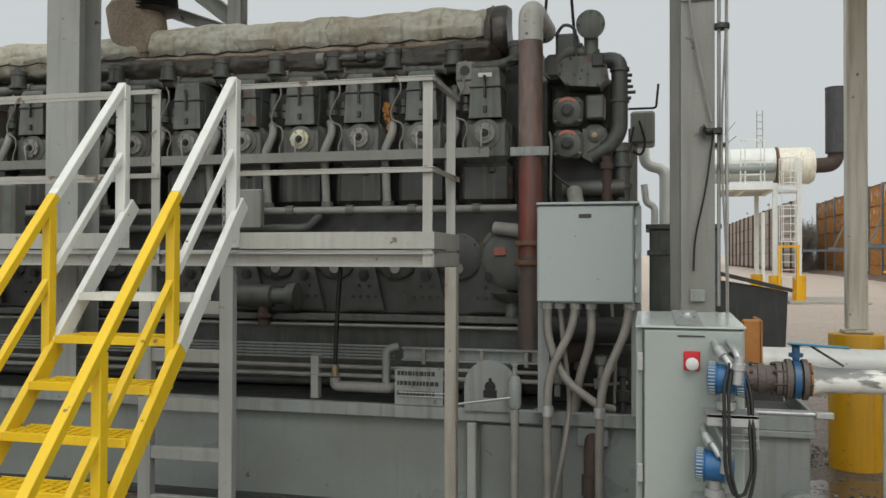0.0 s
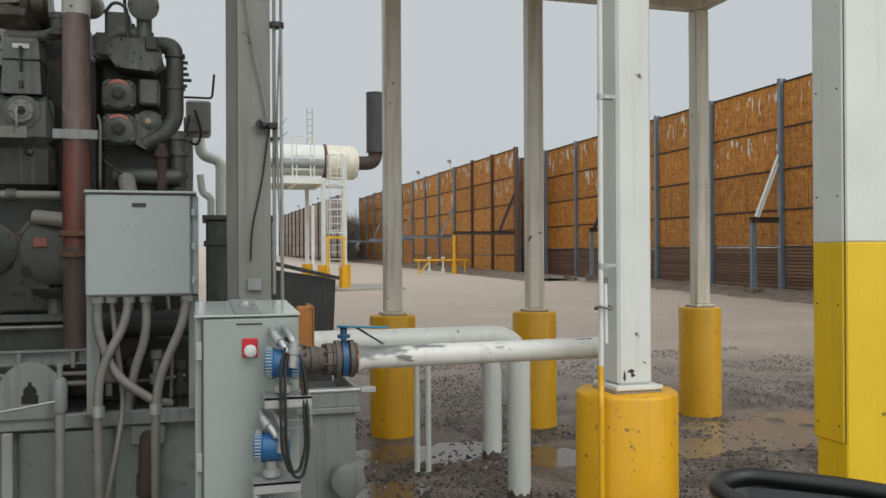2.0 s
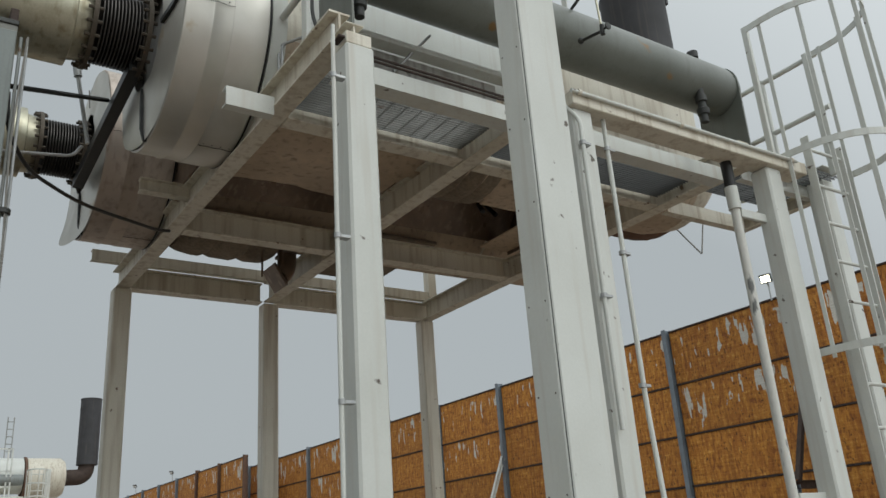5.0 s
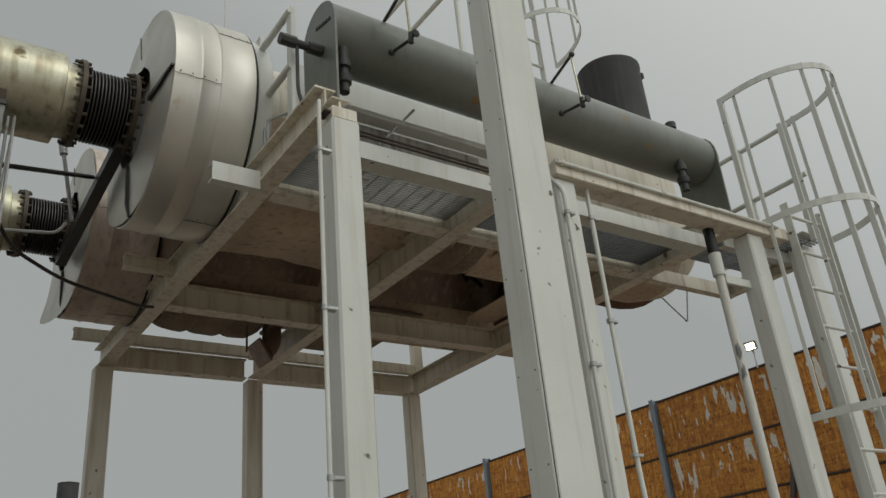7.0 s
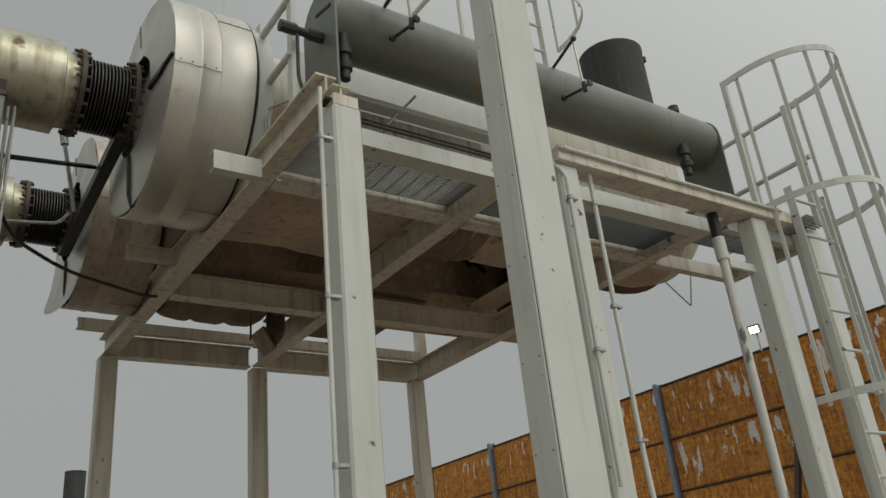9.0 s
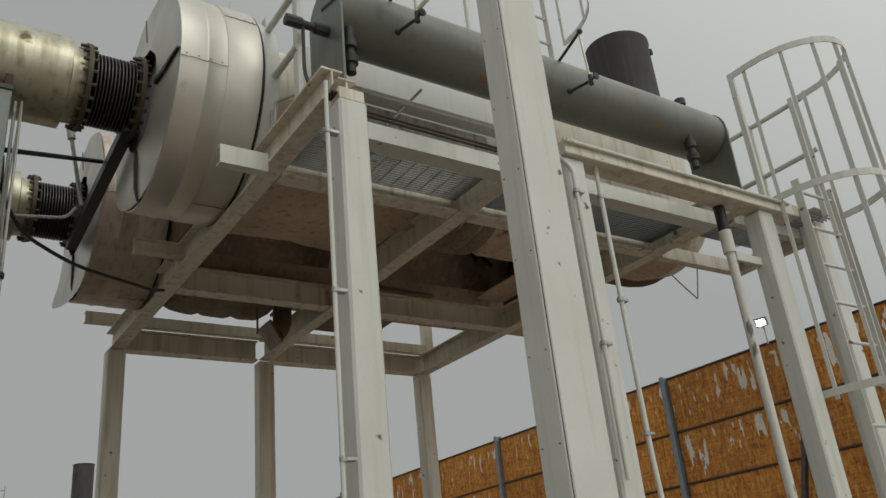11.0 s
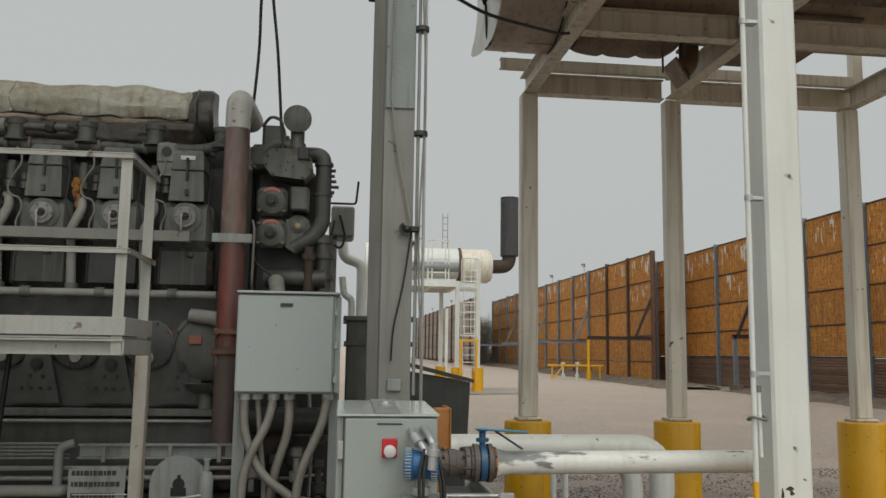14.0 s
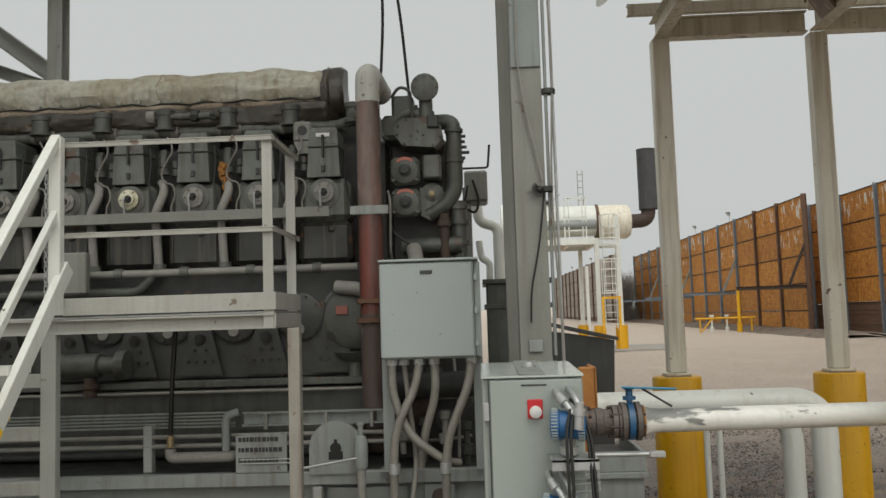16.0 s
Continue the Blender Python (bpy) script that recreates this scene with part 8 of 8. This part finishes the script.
# ---- posts and beams over the engine ----
def overhead_steel():
    f = thing("pipe_support", (0.38, 4.5, 0), "tall weathered grey steel post holding the exhaust pipe", "support post")
    part("post", Kit().ibeam((0.317, 4.45, -0.05), (0.317, 4.45, 4.46), 0.16, 0.2, up=(0, 1, 0)), POSTTEAL, f)
    part("post_cover", Kit().box(0.24, 0.394, 4.338, 4.348, 2.95, 4.42, 0.003), BEAMTEAL, f)
    part("cap", Kit().box(0.232, 0.402, 4.34, 4.6, 4.46, 4.49, 0.004), DARKGREY, f)
    part("saddle", Kit().box(0.23, 0.27, 4.4, 4.9, 4.49, 4.6, 0.004).box(0.36, 0.40, 4.4, 4.9, 4.49, 4.6, 0.004), DARKRUST, f)
    part("lug", Kit().box(0.28, 0.35, 4.33, 4.345, 1.47, 1.53, 0.003), LIGHTGREY, f)
    b = thing("pipe_support", (0.27, 6.3, 0), "tall grey steel post behind the engine end", "support post")
    part("post", Kit().ibeam((0.312, 6.3, -0.05), (0.312, 6.3, 4.55), 0.16, 0.2, up=(0, 1, 0)), POSTTEAL, b)
    part("saddle", Kit().box(0.19, 0.43, 6.2, 6.7, 4.55, 4.62, 0.006), DARKRUST, b)
    o = thing("overhead_beam", (-2.5, 4.55, 4.2), "dark grey overhead steel beam along the engine", "beam", "overhead beams")
    part("beam", Kit().ibeam((-6.5, 4.6, 4.30), (0.28, 4.6, 4.30), 0.15, 0.21), BEAMTEAL, o)
    o2 = thing("overhead_beam", (-2.5, 5.9, 4.56), "dark green-grey overhead beam over the engine", "beam", "overhead beams")
    part("beam", Kit().ibeam((-6.5, 5.92, 4.68), (0.19, 5.92, 4.68), 0.15, 0.22), BEAMTEAL, o2)
    for y, z in ((4.6, 4.2), (5.92, 4.56)):
        part("beam_clamp", Kit().box(-0.66, -0.48, y - 0.1, y + 0.1, z - 0.07, z - 0.001, 0.006), CREAM, o if y < 5 else o2)
    # cables and conduits on the front post
    x, y = 0.42, 4.36
    solo("post_conduit", Kit().tube([(x - 0.005, y, 1.45), (x, y, 4.4)], 0.009, 10), LIGHTGREY, "thin pale conduit on the grey post", "conduit", "lines on the grey post")
    solo("post_conduit", Kit().tube([(x + 0.035, y, 1.2), (x + 0.03, y, 4.4)], 0.008, 8), STEEL, "thin steel conduit on the grey post", "conduit", "lines on the grey post")
    wob = [(x + 0.02 + 0.012 * math.sin(i * 0.9), y - 0.02, 1.1 + 0.22 * i) for i in range(16)]
    solo("post_cable", Kit().tube(wob, 0.006, 6), FLEX, "loose grey cable hanging down the grey post", "cable", "lines on the grey post")
    solo("post_cable", Kit().tube([(0.27, 4.33, 4.35), (0.34, 4.325, 4.1), (0.28, 4.325, 3.6), (0.27, 4.325, 3.0), (0.30, 4.325, 2.75), (0.38, 4.33, 2.35)], 0.006, 6, 0.1), FLEX, "loose grey cable hanging down the grey post", "cable", "lines on the grey post")
    solo("post_cable", Kit().tube([(0.39, 4.33, 2.3), (0.35, 4.325, 2.0), (0.30, 4.325, 1.78), (0.295, 4.325, 1.62)], 0.0055, 6, 0.1), BLACK, "short black cable hanging from the post clamp", "cable", "lines on the grey post")
    k = Kit().box(0.38, 0.43, 4.315, 4.34, 2.285, 2.318, 0.006)
    k.ball((0.365, 4.32, 2.30), 0.02, 10)
    for i in range(9):
        a = 2.2 + 0.32 * i
        k.tube([(0.365, 4.32, 2.30), (0.365 + 0.045 * math.cos(a), 4.312, 2.30 + 0.04 * math.sin(a))], 0.004, 5)
    solo("cable_clamp", k, BLACK, "black cable clamp with a frayed knot", "clamp", "clamps on the grey post")
    for z in (2.82, 3.4):
        solo("cable_clamp", Kit().cyl((0.43, 4.36, z - 0.012), (0.43, 4.36, z + 0.012), 0.038, n=14), DARKGREY, "dark clamp holding the post's conduits", "clamp", "clamps on the grey post")
    # struts round the bellows
    t = thing("pipe_bracket", (1.0, 5.3, 4.1), "black angled bracket between the exhaust housings", "bracket")
    part("arm", Kit().bar((1.09, 4.72, 4.63), (1.09, 6.32, 4.50), 0.075, 0.08), BLACK, t)
    for p, q, dr, r, mat, lab in (((0.41, 4.5, 4.178), (1.04, 5.2, 4.625), 0.0, 0.015, BLACK, "black pipe between post and bracket"),):
        solo("cable_run", Kit().sag(p, q, dr, r), mat, lab, "cable", "lines beside the bellows")
    solo("cable_run", Kit().tube([(0.40, 4.46, 4.12), (0.417, 4.5, 3.93), (0.56, 4.8, 3.85), (0.93, 5.25, 3.886), (1.587, 5.9, 4.051), (1.70, 6.0, 4.10)], 0.012, 8, 0.25), BLACK, "sagging black cable under the housings", "cable", "lines beside the bellows")
    solo("cable_run", Kit().tube([(0.852, 5.3, 4.86), (0.957, 5.3, 4.334)], 0.014, 8).cyl((0.84, 5.3, 4.93), (0.862, 5.3, 4.81), 0.026, n=10), STEEL, "bent steel tube under the bellows", "tube", "lines beside the bellows")
    solo("loose_wire", Kit().tube([(6.70, 5.4, 4.75), (6.88, 5.4, 4.62), (7.09, 5.4, 4.48), (7.2, 5.4, 4.85)], 0.008, 6, 0.02), FLEX, "loose grey wire hanging from the exhaust elbow", "wire")
    solo("hanging_wire", Kit().tube([(1.58, 4.32, 4.39), (1.585, 4.32, 7.2)], 0.004, 6), WHITE, "thin white wire hanging beside the exhaust housing", "wire")
    for k in range(2):
        o = 0.05 * k
        solo("impulse_tube", Kit().tube([(1.80, 4.12 + o, 4.315), (1.78, 4.08 + o, 4.62 + o * 0.4), (1.93, 3.93 + o, 4.66 + o * 0.4), (2.0, 3.9 + o, 4.60)], 0.008, 8, 0.04), STEEL, "thin bent steel tube beside the tank", "tube", "lines beside the tank")
    solo("cable_run", Kit().tube([(0.42, 5.3, 4.17), (0.873, 5.3, 4.227), (0.925, 5.3, 4.31)], 0.011, 8, 0.05), STEEL, "thin steel tube under the far bellows", "tube", "lines beside the bellows")
    # left column and hanger behind the engine
    c = thing("building_column", (-4.2, 5.6, 0), "pale grey steel column beside the engine", "column")
    part("column", Kit().ibeam((-4.2, 5.62, -0.05), (-4.2, 5.62, 5.5), 0.28, 0.26, up=(0, 1, 0)), POSTGREY, c)
    h = thing("pipe_hanger", (-3.4, 6.75, 3.75), "grey steel hanger and brace above the engine", "hanger")
    part("hanger_post", Kit().ibeam((-3.42, 6.75, 3.55), (-3.42, 6.75, 5.2), 0.12, 0.14, up=(0, 1, 0)), POSTGREY, h)
    part("brace", Kit().ibeam((-3.46, 6.75, 3.78), (-5.2, 6.75, 5.1), 0.12, 0.14), POSTGREY, h)
    part("brace", Kit().ibeam((-3.46, 6.75, 3.66), (-5.2, 6.75, 4.3), 0.1, 0.1), POSTGREY, h)


overhead_steel()


def left_panel():
    p = thing("gauge_panel", (-4.9, 5.3, 1.73), "grey gauge panel on the platform", "panel")
    part("panel", Kit().box(-5.4, -4.45, 5.3, 5.42, 1.73, 2.22, 0.01), GREY, p)
    part("knob", Kit().lathe((-4.62, 5.3, 2.0), (0, -1, 0), [(0, 0.022), (0.03, 0.022), (0.035, 0.014)], 14), BLACK, p)


left_panel()


# ---- between the engine and the far units ----
def middle_ground():
    t = thing("coolant_tank", (0.35, 7.3, 0), "dark grey square coolant tank behind the post", "tank")
    part("body", Kit().box(0.09, 0.62, 7.1, 7.9, 0.0, 1.93, 0.01), GREY, t)
    part("lid_flange", Kit().box(0.06, 0.65, 7.07, 7.93, 1.93, 1.97, 0.004), GREY, t)
    part("upper_flange", Kit().box(0.07, 0.64, 7.08, 7.92, 1.72, 1.76, 0.004), GREY, t)
    k = thing("valve_cabinet", (0.02, 8.1, 0), "grey equipment stand behind the engine end", "equipment")
    part("stand", Kit().box(-0.1, -0.02, 8.0, 8.3, 0, 2.9, 0.006), POSTTEAL, k)
    part("case", Kit().box(-0.08, 0.14, 7.95, 8.3, 2.75, 3.05, 0.02), POSTTEAL, k)
    part("aerial", Kit().tube([(-0.1, 8.0, 3.08), (0.15, 8.0, 3.08), (0.17, 8.0, 3.3)], 0.011, 8, 0.03), BLACK, k, "bent black aerial rod")
    part("loop", Kit().tube([(-0.05, 7.92, 2.9), (-0.09, 7.9, 2.7), (0.02, 7.9, 2.62), (0.06, 7.9, 2.75), (0.0, 7.9, 2.95)], 0.012, 8, 0.06), BLACK, k)
    for x0, z0, x1, lab in ((0.05, 2.62, 0.24, "white insulated pipe bending down"), (0.06, 2.25, 0.14, "white insulated pipe bending down")):
        solo("insulated_pipe", Kit().tube([(x0 - 0.02, 8.6, z0 + 0.18), (x0, 8.6, z0), (x1, 8.6, z0 - 0.04), (x1, 8.6, 0.0)], 0.055 if z0 > 2.5 else 0.035, 16, 0.09), WHITE, lab, "pipe", "white pipes behind the engine")
    b = thing("waste_bin", (0.9, 10.0, 0), "dark grey steel waste bin with a sloping lid", "bin")
    g = Kit()
    g.add([(0.45, 9.5, 0), (1.45, 9.5, 0), (1.45, 10.8, 0), (0.45, 10.8, 0), (0.40, 9.45, 1.53), (1.50, 9.45, 1.355), (1.50, 10.85, 1.355), (0.40, 10.85, 1.53)], [(0, 3, 2, 1), (4, 5, 6, 7), (0, 1, 5, 4), (1, 2, 6, 5), (2, 3, 7, 6), (3, 0, 4, 7)])
    part("body", g, BINPALE, b)
    g = Kit()
    g.add([(0.36, 9.42, 1.58), (0.80, 9.42, 1.57), (1.54, 9.42, 1.39), (0.36, 10.88, 1.58), (0.80, 10.88, 1.57), (1.54, 10.88, 1.39), (0.36, 9.42, 1.54), (0.80, 9.42, 1.53), (1.54, 9.42, 1.35), (0.36, 10.88, 1.54), (0.80, 10.88, 1.53), (1.54, 10.88, 1.35)],
          [(0, 1, 4, 3), (1, 2, 5, 4), (6, 9, 10, 7), (7, 10, 11, 8), (0, 6, 7, 1), (1, 7, 8, 2), (2, 8, 11, 5), (3, 4, 10, 9), (4, 5, 11, 10), (0, 3, 9, 6)])
    part("lid", g, BINPALE, b)
    part("sticker", Kit().box(1.10, 1.175, 9.455, 9.459, 1.315, 1.375, 0.001), LABELWHITE, b)


middle_ground()


def far_unit(cx, cy):
    """The next unit's exhaust frame, far across the yard."""
    z0 = ground_height(cx, cy)
    u = thing("far_exhaust_unit", (cx, cy, z0), "distant white exhaust unit with a black stack", "exhaust unit", "distant exhaust units")
    P = lambda x, y, z: (cx + x, cy + y, z0 + z)

    def add(nm, g, mat, label=""):
        return part(nm, g, mat, u, label)

    deck = 4.36
    for x, y, top in ((-0.21, 0, deck), (0.65, 0, 5.55), (-0.48, 3.4, deck), (-2.4, 0, deck), (-2.5, 3.4, deck)):
        add("column", Kit().bar(P(x, y, 0.95), P(x, y, top), 0.17, 0.17), WHITE)
        add("pedestal", Kit().cyl(P(x, y, -0.3), P(x, y, 1.06), 0.24, n=18), YELLOW, "yellow pedestal")
    for y in (0, 3.4):
        add("beam", Kit().bar(P(-3.3, y, deck + 0.11), P(-0.1, y, deck + 0.11), 0.15, 0.22), WHITE)
    for x in (-2.4, -1.3, -0.21):
        add("cross_beam", Kit().bar(P(x, 0.08, deck + 0.1), P(x, 3.32, deck + 0.1), 0.15, 0.2), CREAM)
    add("deck_plate", Kit().box(cx - 3.3, cx - 0.1, cy + 0.1, cy + 3.3, z0 + deck + 0.22, z0 + deck + 0.26, 0.004), CREAM)
    add("landing", Kit().box(cx - 0.12, cx + 0.72, cy - 0.1, cy + 0.9, z0 + 4.25, z0 + 4.33, 0.004), WHITE)
    add("tank", Kit().lathe(P(-3.4, 0.2, 5.20), (1, 0, 0), [(0, 0.17), (0.05, 0.2), (3.2, 0.2), (3.26, 0.16)], 24), LIGHTGREY, "pale grey header tank")
    add("housing", Kit().lathe(P(-4.0, 1.7, 5.5), (1, 0, 0), [(0, 0.82), (2.2, 0.82), (2.3, 0.66), (4.0, 0.66)], 32), WHITE, "white housing body")
    add("roof_plate", Kit().box(cx - 3.6, cx - 1.85, cy + 1.0, cy + 2.4, z0 + 6.3, z0 + 6.36, 0.01), BINGREY)
    add("collar", Kit().lathe(P(0.02, 1.7, 5.42), (1, 0, 0), [(0, 0.7), (0.01, 0.78), (0.09, 0.78), (0.1, 0.7)], 32), RUST, "rust-stained collar")
    drum = add("end_drum", Kit().lathe(P(0.1, 1.7, 5.42), (1, 0, 0), [(0, 0.70), (0.03, 0.735), (0.55, 0.735), (0.56, 0.745), (0.60, 0.745), (0.61, 0.735), (1.2, 0.735), (1.36, 0.62)], 40), CREAM, "cream-stained end drum")
    part("end_plate", Kit().lathe(P(1.36, 1.7, 5.42), (1, 0, 0), [(0, 0.62), (0.02, 0.62), (0.03, 0.34), (0.16, 0.34)], 32), CREAM, drum)
    add("flange", Kit().lathe(P(1.48, 1.7, 5.42), (1, 0, 0), [(0, 0.30), (0.005, 0.36), (0.05, 0.36), (0.06, 0.30)], 24), CONCRETE)
    add("elbow", Kit().tube([P(1.5, 1.7, 5.42), P(2.28, 1.7, 5.45), P(2.3, 1.7, 6.35)], 0.30, 20, 0.62, 9), DARKRUST, "rust-brown elbow")
    ch = add("chimney", Kit().lathe(P(2.3, 1.7, 5.9), (0, 0, 1), [(0, 0.395), (2.55, 0.395), (2.56, 0.405), (2.6, 0.405)], 28, False), BLACKSTACK, "black chimney pipe")
    for z in (7.25, 8.1):
        part("lug", Kit().box(cx + 1.86, cx + 1.92, cy + 1.3, cy + 1.4, z0 + z, z0 + z + 0.09, 0.01), BLACKSTACK, ch)
    for x in (-1.45, -1.28, -0.72, -0.58):
        add("rail_post", Kit().bar(P(x, 0.05, deck + 0.22), P(x, 0.05, 6.30), 0.05, 0.05), WHITE)
    for z in (4.95, 5.5, 6.28):
        add("rail", Kit().bar(P(-1.45, 0.05, z), P(-0.58, 0.05, z), 0.05, 0.05, c=0.002), WHITE)
    for x in (-0.66, -0.44):
        add("mast_rail", Kit().bar(P(x, 1.7, 6.1), P(x, 1.7, 7.7), 0.035, 0.035), POSTGREY)
    for i in range(5):
        add("mast_rung", Kit().bar(P(-0.66, 1.7, 6.4 + 0.28 * i), P(-0.44, 1.7, 6.4 + 0.28 * i), 0.03, 0.03), POSTGREY)
    for x0, z0b, x1, z1b in ((-1.9, 6.75, -1.5, 7.25), (-1.85, 6.35, -1.45, 6.7)):
        add("davit_arm", Kit().bar(P(x0, 1.7, z0b), P(x1, 1.7, z1b), 0.04, 0.04), POSTGREY)
    for x in (0.0, 0.47):
        add("ladder_rail", Kit().bar(P(x, -0.25, 0.9), P(x, -0.25, 5.5), 0.05, 0.03), WHITE)
    for i in range(16):
        add("ladder_rung", Kit().bar(P(0.0, -0.25, 1.0 + 0.29 * i), P(0.47, -0.25, 1.0 + 0.29 * i), 0.03, 0.03), WHITE)
    for z in (2.35, 3.3, 3.7, 4.3, 4.55, 5.0, 5.48):
        pts = [P(0.24 + 0.33 * math.cos(math.radians(a)), -0.25 + 0.5 * math.sin(math.radians(a)), z) for a in range(-180, 1, 20)]
        add("cage_hoop", Kit().band(pts, 0.05, 0.012), WHITE)
    for a in (-180, -135, -90, -45, 0):
        x, y = 0.24 + 0.33 * math.cos(math.radians(a)), -0.25 + 0.5 * math.sin(math.radians(a))
        for za, zb in ((2.33, 3.72), (4.28, 5.5)):
            add("cage_bar", Kit().tube([P(x, y, za), P(x, y, zb)], 0.016, 6), WHITE)
    g = Kit()
    for x in (-0.12, 0.53):
        g.bar(P(x, -0.5, 0.0), P(x, -0.5, 2.12), 0.09, 0.09)
    g.bar(P(-0.17, -0.5, 2.165), P(0.60, -0.5, 2.165), 0.09, 0.09)
    add("gate_frame", g, YELLOW, "yellow ladder guard frame")
    return u


far_unit(5.0, 34.3)


def yard_things():
    zp = ground_height(5.7, 45)
    solo("vent_pole", Kit().tube([(5.7, 45, zp - 0.2), (5.7, 45, zp + 3.9)], 0.09, 12), WHITE, "tall thin white vent pole behind the distant unit", "pole")
    y, x = 50.5, 15.2
    z = ground_height(x, y)
    b = thing("yellow_barrier", (x, y, z), "yellow pipe barrier with a tall post", "barrier")
    part("tall_post", Kit().cyl((x, y, z - 0.2), (x, y, z + 2.6), 0.1, n=14), YELLOW, b)
    part("post_base", Kit().cyl((x, y, z - 0.1), (x, y, z + 0.55), 0.16, n=14), YELLOW, b)
    part("rail", Kit().tube([(x - 2.6, y, z + 0.85), (x + 0.9, y, z + 0.85)], 0.06, 10), YELLOW, b)
    for dx in (-2.3, 0.7):
        part("leg", Kit().tube([(x + dx, y, z - 0.1), (x + dx, y, z + 0.85)], 0.05, 8), YELLOW, b)
    part("brace", Kit().tube([(x - 2.2, y, z + 0.1), (x - 1.6, y, z + 0.82)], 0.05, 8), YELLOW, b)
    for dx in (-1.4, -0.5):
        solo("gas_riser", Kit().lathe((x + dx, y + 0.8, z), (0, 0, 1), [(0, 0.12), (0.3, 0.12), (0.35, 0.05), (0.9, 0.05), (0.95, 0.14), (1.05, 0.14)], 12), WHITE, "white valve riser behind the barrier", "valve", "white valve risers")
    s = Kit().box(5.2, 8.0, 33.5, 38.2, ground_height(7, 35) - 0.05, ground_height(7, 35) + 0.06, 0.02)
    solo("concrete_pad", s, CONCRETE, "pale concrete pad under the distant unit", "slab", kind="structure")
    p = thing("instrument_cluster", (3.26, 3.05, 1.08), "two teal transmitters above a grey junction box", "instrument cluster")
    part("junction_box", Kit().box(3.088, 3.272, 2.965, 3.05, 1.235, 1.425, 0.005), CABGREY, p)
    lid = part("box_lid", Kit().box(3.085, 3.276, 2.953, 2.964, 1.231, 1.428, 0.003), CABGREY, p)
    for z in (1.275, 1.375):
        part("lid_screw", Kit().cyl((3.078, 3.02, z), (3.09, 3.02, z), 0.008, n=8), STEEL, lid)
    part("mount_plate", Kit().box(3.15, 3.22, 3.052, 3.097, 1.22, 1.74, 0.003), WHITE, p)
    for z in (1.657, 1.49):
        w = unit((0.1, -0.99, -0.02))
        c = np.array((3.152, 2.992, z))
        hd = part("transmitter_head", Kit().lathe(c - w * 0.075, w, [(0, 0.05), (0.008, 0.06), (0.035, 0.06), (0.04, 0.053), (0.10, 0.053), (0.105, 0.062), (0.14, 0.062), (0.145, 0.056)], 28), TEAL, p, "teal transmitter head")
        part("window", Kit().lathe(c + w * 0.071, w, [(0, 0.036), (0.004, 0.036)], 24), BINGREY, hd)
        part("window_rim", Kit().lathe(c + w * 0.068, w, [(0, 0.056), (0.012, 0.054), (0.014, 0.040), (0.004, 0.037)], 28, False), TEAL, hd)
        part("conduit_boss", Kit().cyl((3.075, 3.02, z + 0.02), (3.13, 3.01, z + 0.02), 0.024, n=14), TEAL, hd)
        part("boss_plug", Kit().cyl((3.068, 3.022, z + 0.02), (3.076, 3.02, z + 0.02), 0.014, n=6), BINGREY, hd)
        part("neck", Kit().cyl((3.15, 3.0, z - 0.075), (3.15, 3.0, z - 0.045), 0.03, n=14), TEAL, hd)
    for pts in ([(3.18, 2.98, 1.68), (3.256, 2.97, 1.678), (3.316, 2.97, 1.619), (3.383, 2.97, 1.537), (3.413, 2.97, 1.419), (3.383, 2.97, 1.278), (3.316, 2.97, 1.225), (3.167, 2.975, 1.205)],
                [(3.18, 2.98, 1.50), (3.256, 2.96, 1.505), (3.308, 2.96, 1.49), (3.353, 2.96, 1.408), (3.371, 2.96, 1.314), (3.353, 2.96, 1.232), (3.286, 2.96, 1.167), (3.21, 2.965, 1.173), (3.167, 2.97, 1.196)]):
        part("cable", Kit().tube(pts, 0.0105, 10, 0.05), BLACK, p)
    part("pull_elbow", Kit().lathe((3.38, 3.05, 1.425), (0, 0, -1), [(0, 0.017), (0.01, 0.022), (0.06, 0.022), (0.065, 0.029), (0.15, 0.029), (0.16, 0.02)], 12).box(3.35, 3.38, 3.03, 3.07, 1.27, 1.30, 0.006), FLEX, p, "grey cast pull elbow")
    f = Kit().lathe((3.142, 2.965, 1.215), (0, 0, -1), [(0, 0.02), (0.025, 0.022), (0.03, 0.034), (0.05, 0.038), (0.085, 0.038), (0.10, 0.03), (0.115, 0.024), (0.14, 0.02)], 14)
    f.cyl((3.10, 2.965, 1.165), (3.142, 2.965, 1.165), 0.024, n=10)
    part("seal_fitting", f, FLEX, p, "grey cast seal fitting")
    part("bond_lead", Kit().tube([(3.165, 2.95, 1.12), (3.225, 2.945, 1.08), (3.23, 2.94, 1.02), (3.19, 2.935, 0.955), (3.107, 2.935, 0.92), (3.0, 2.94, 0.938), (2.94, 2.95, 0.945)], 0.0125, 10, 0.05), FLEX, p)
    part("bond_lead", Kit().tube([(3.12, 2.965, 1.135), (3.09, 2.97, 1.105), (3.0, 2.97, 1.105), (2.94, 2.97, 1.11)], 0.008, 8, 0.03), FLEX, p)

yard_things()
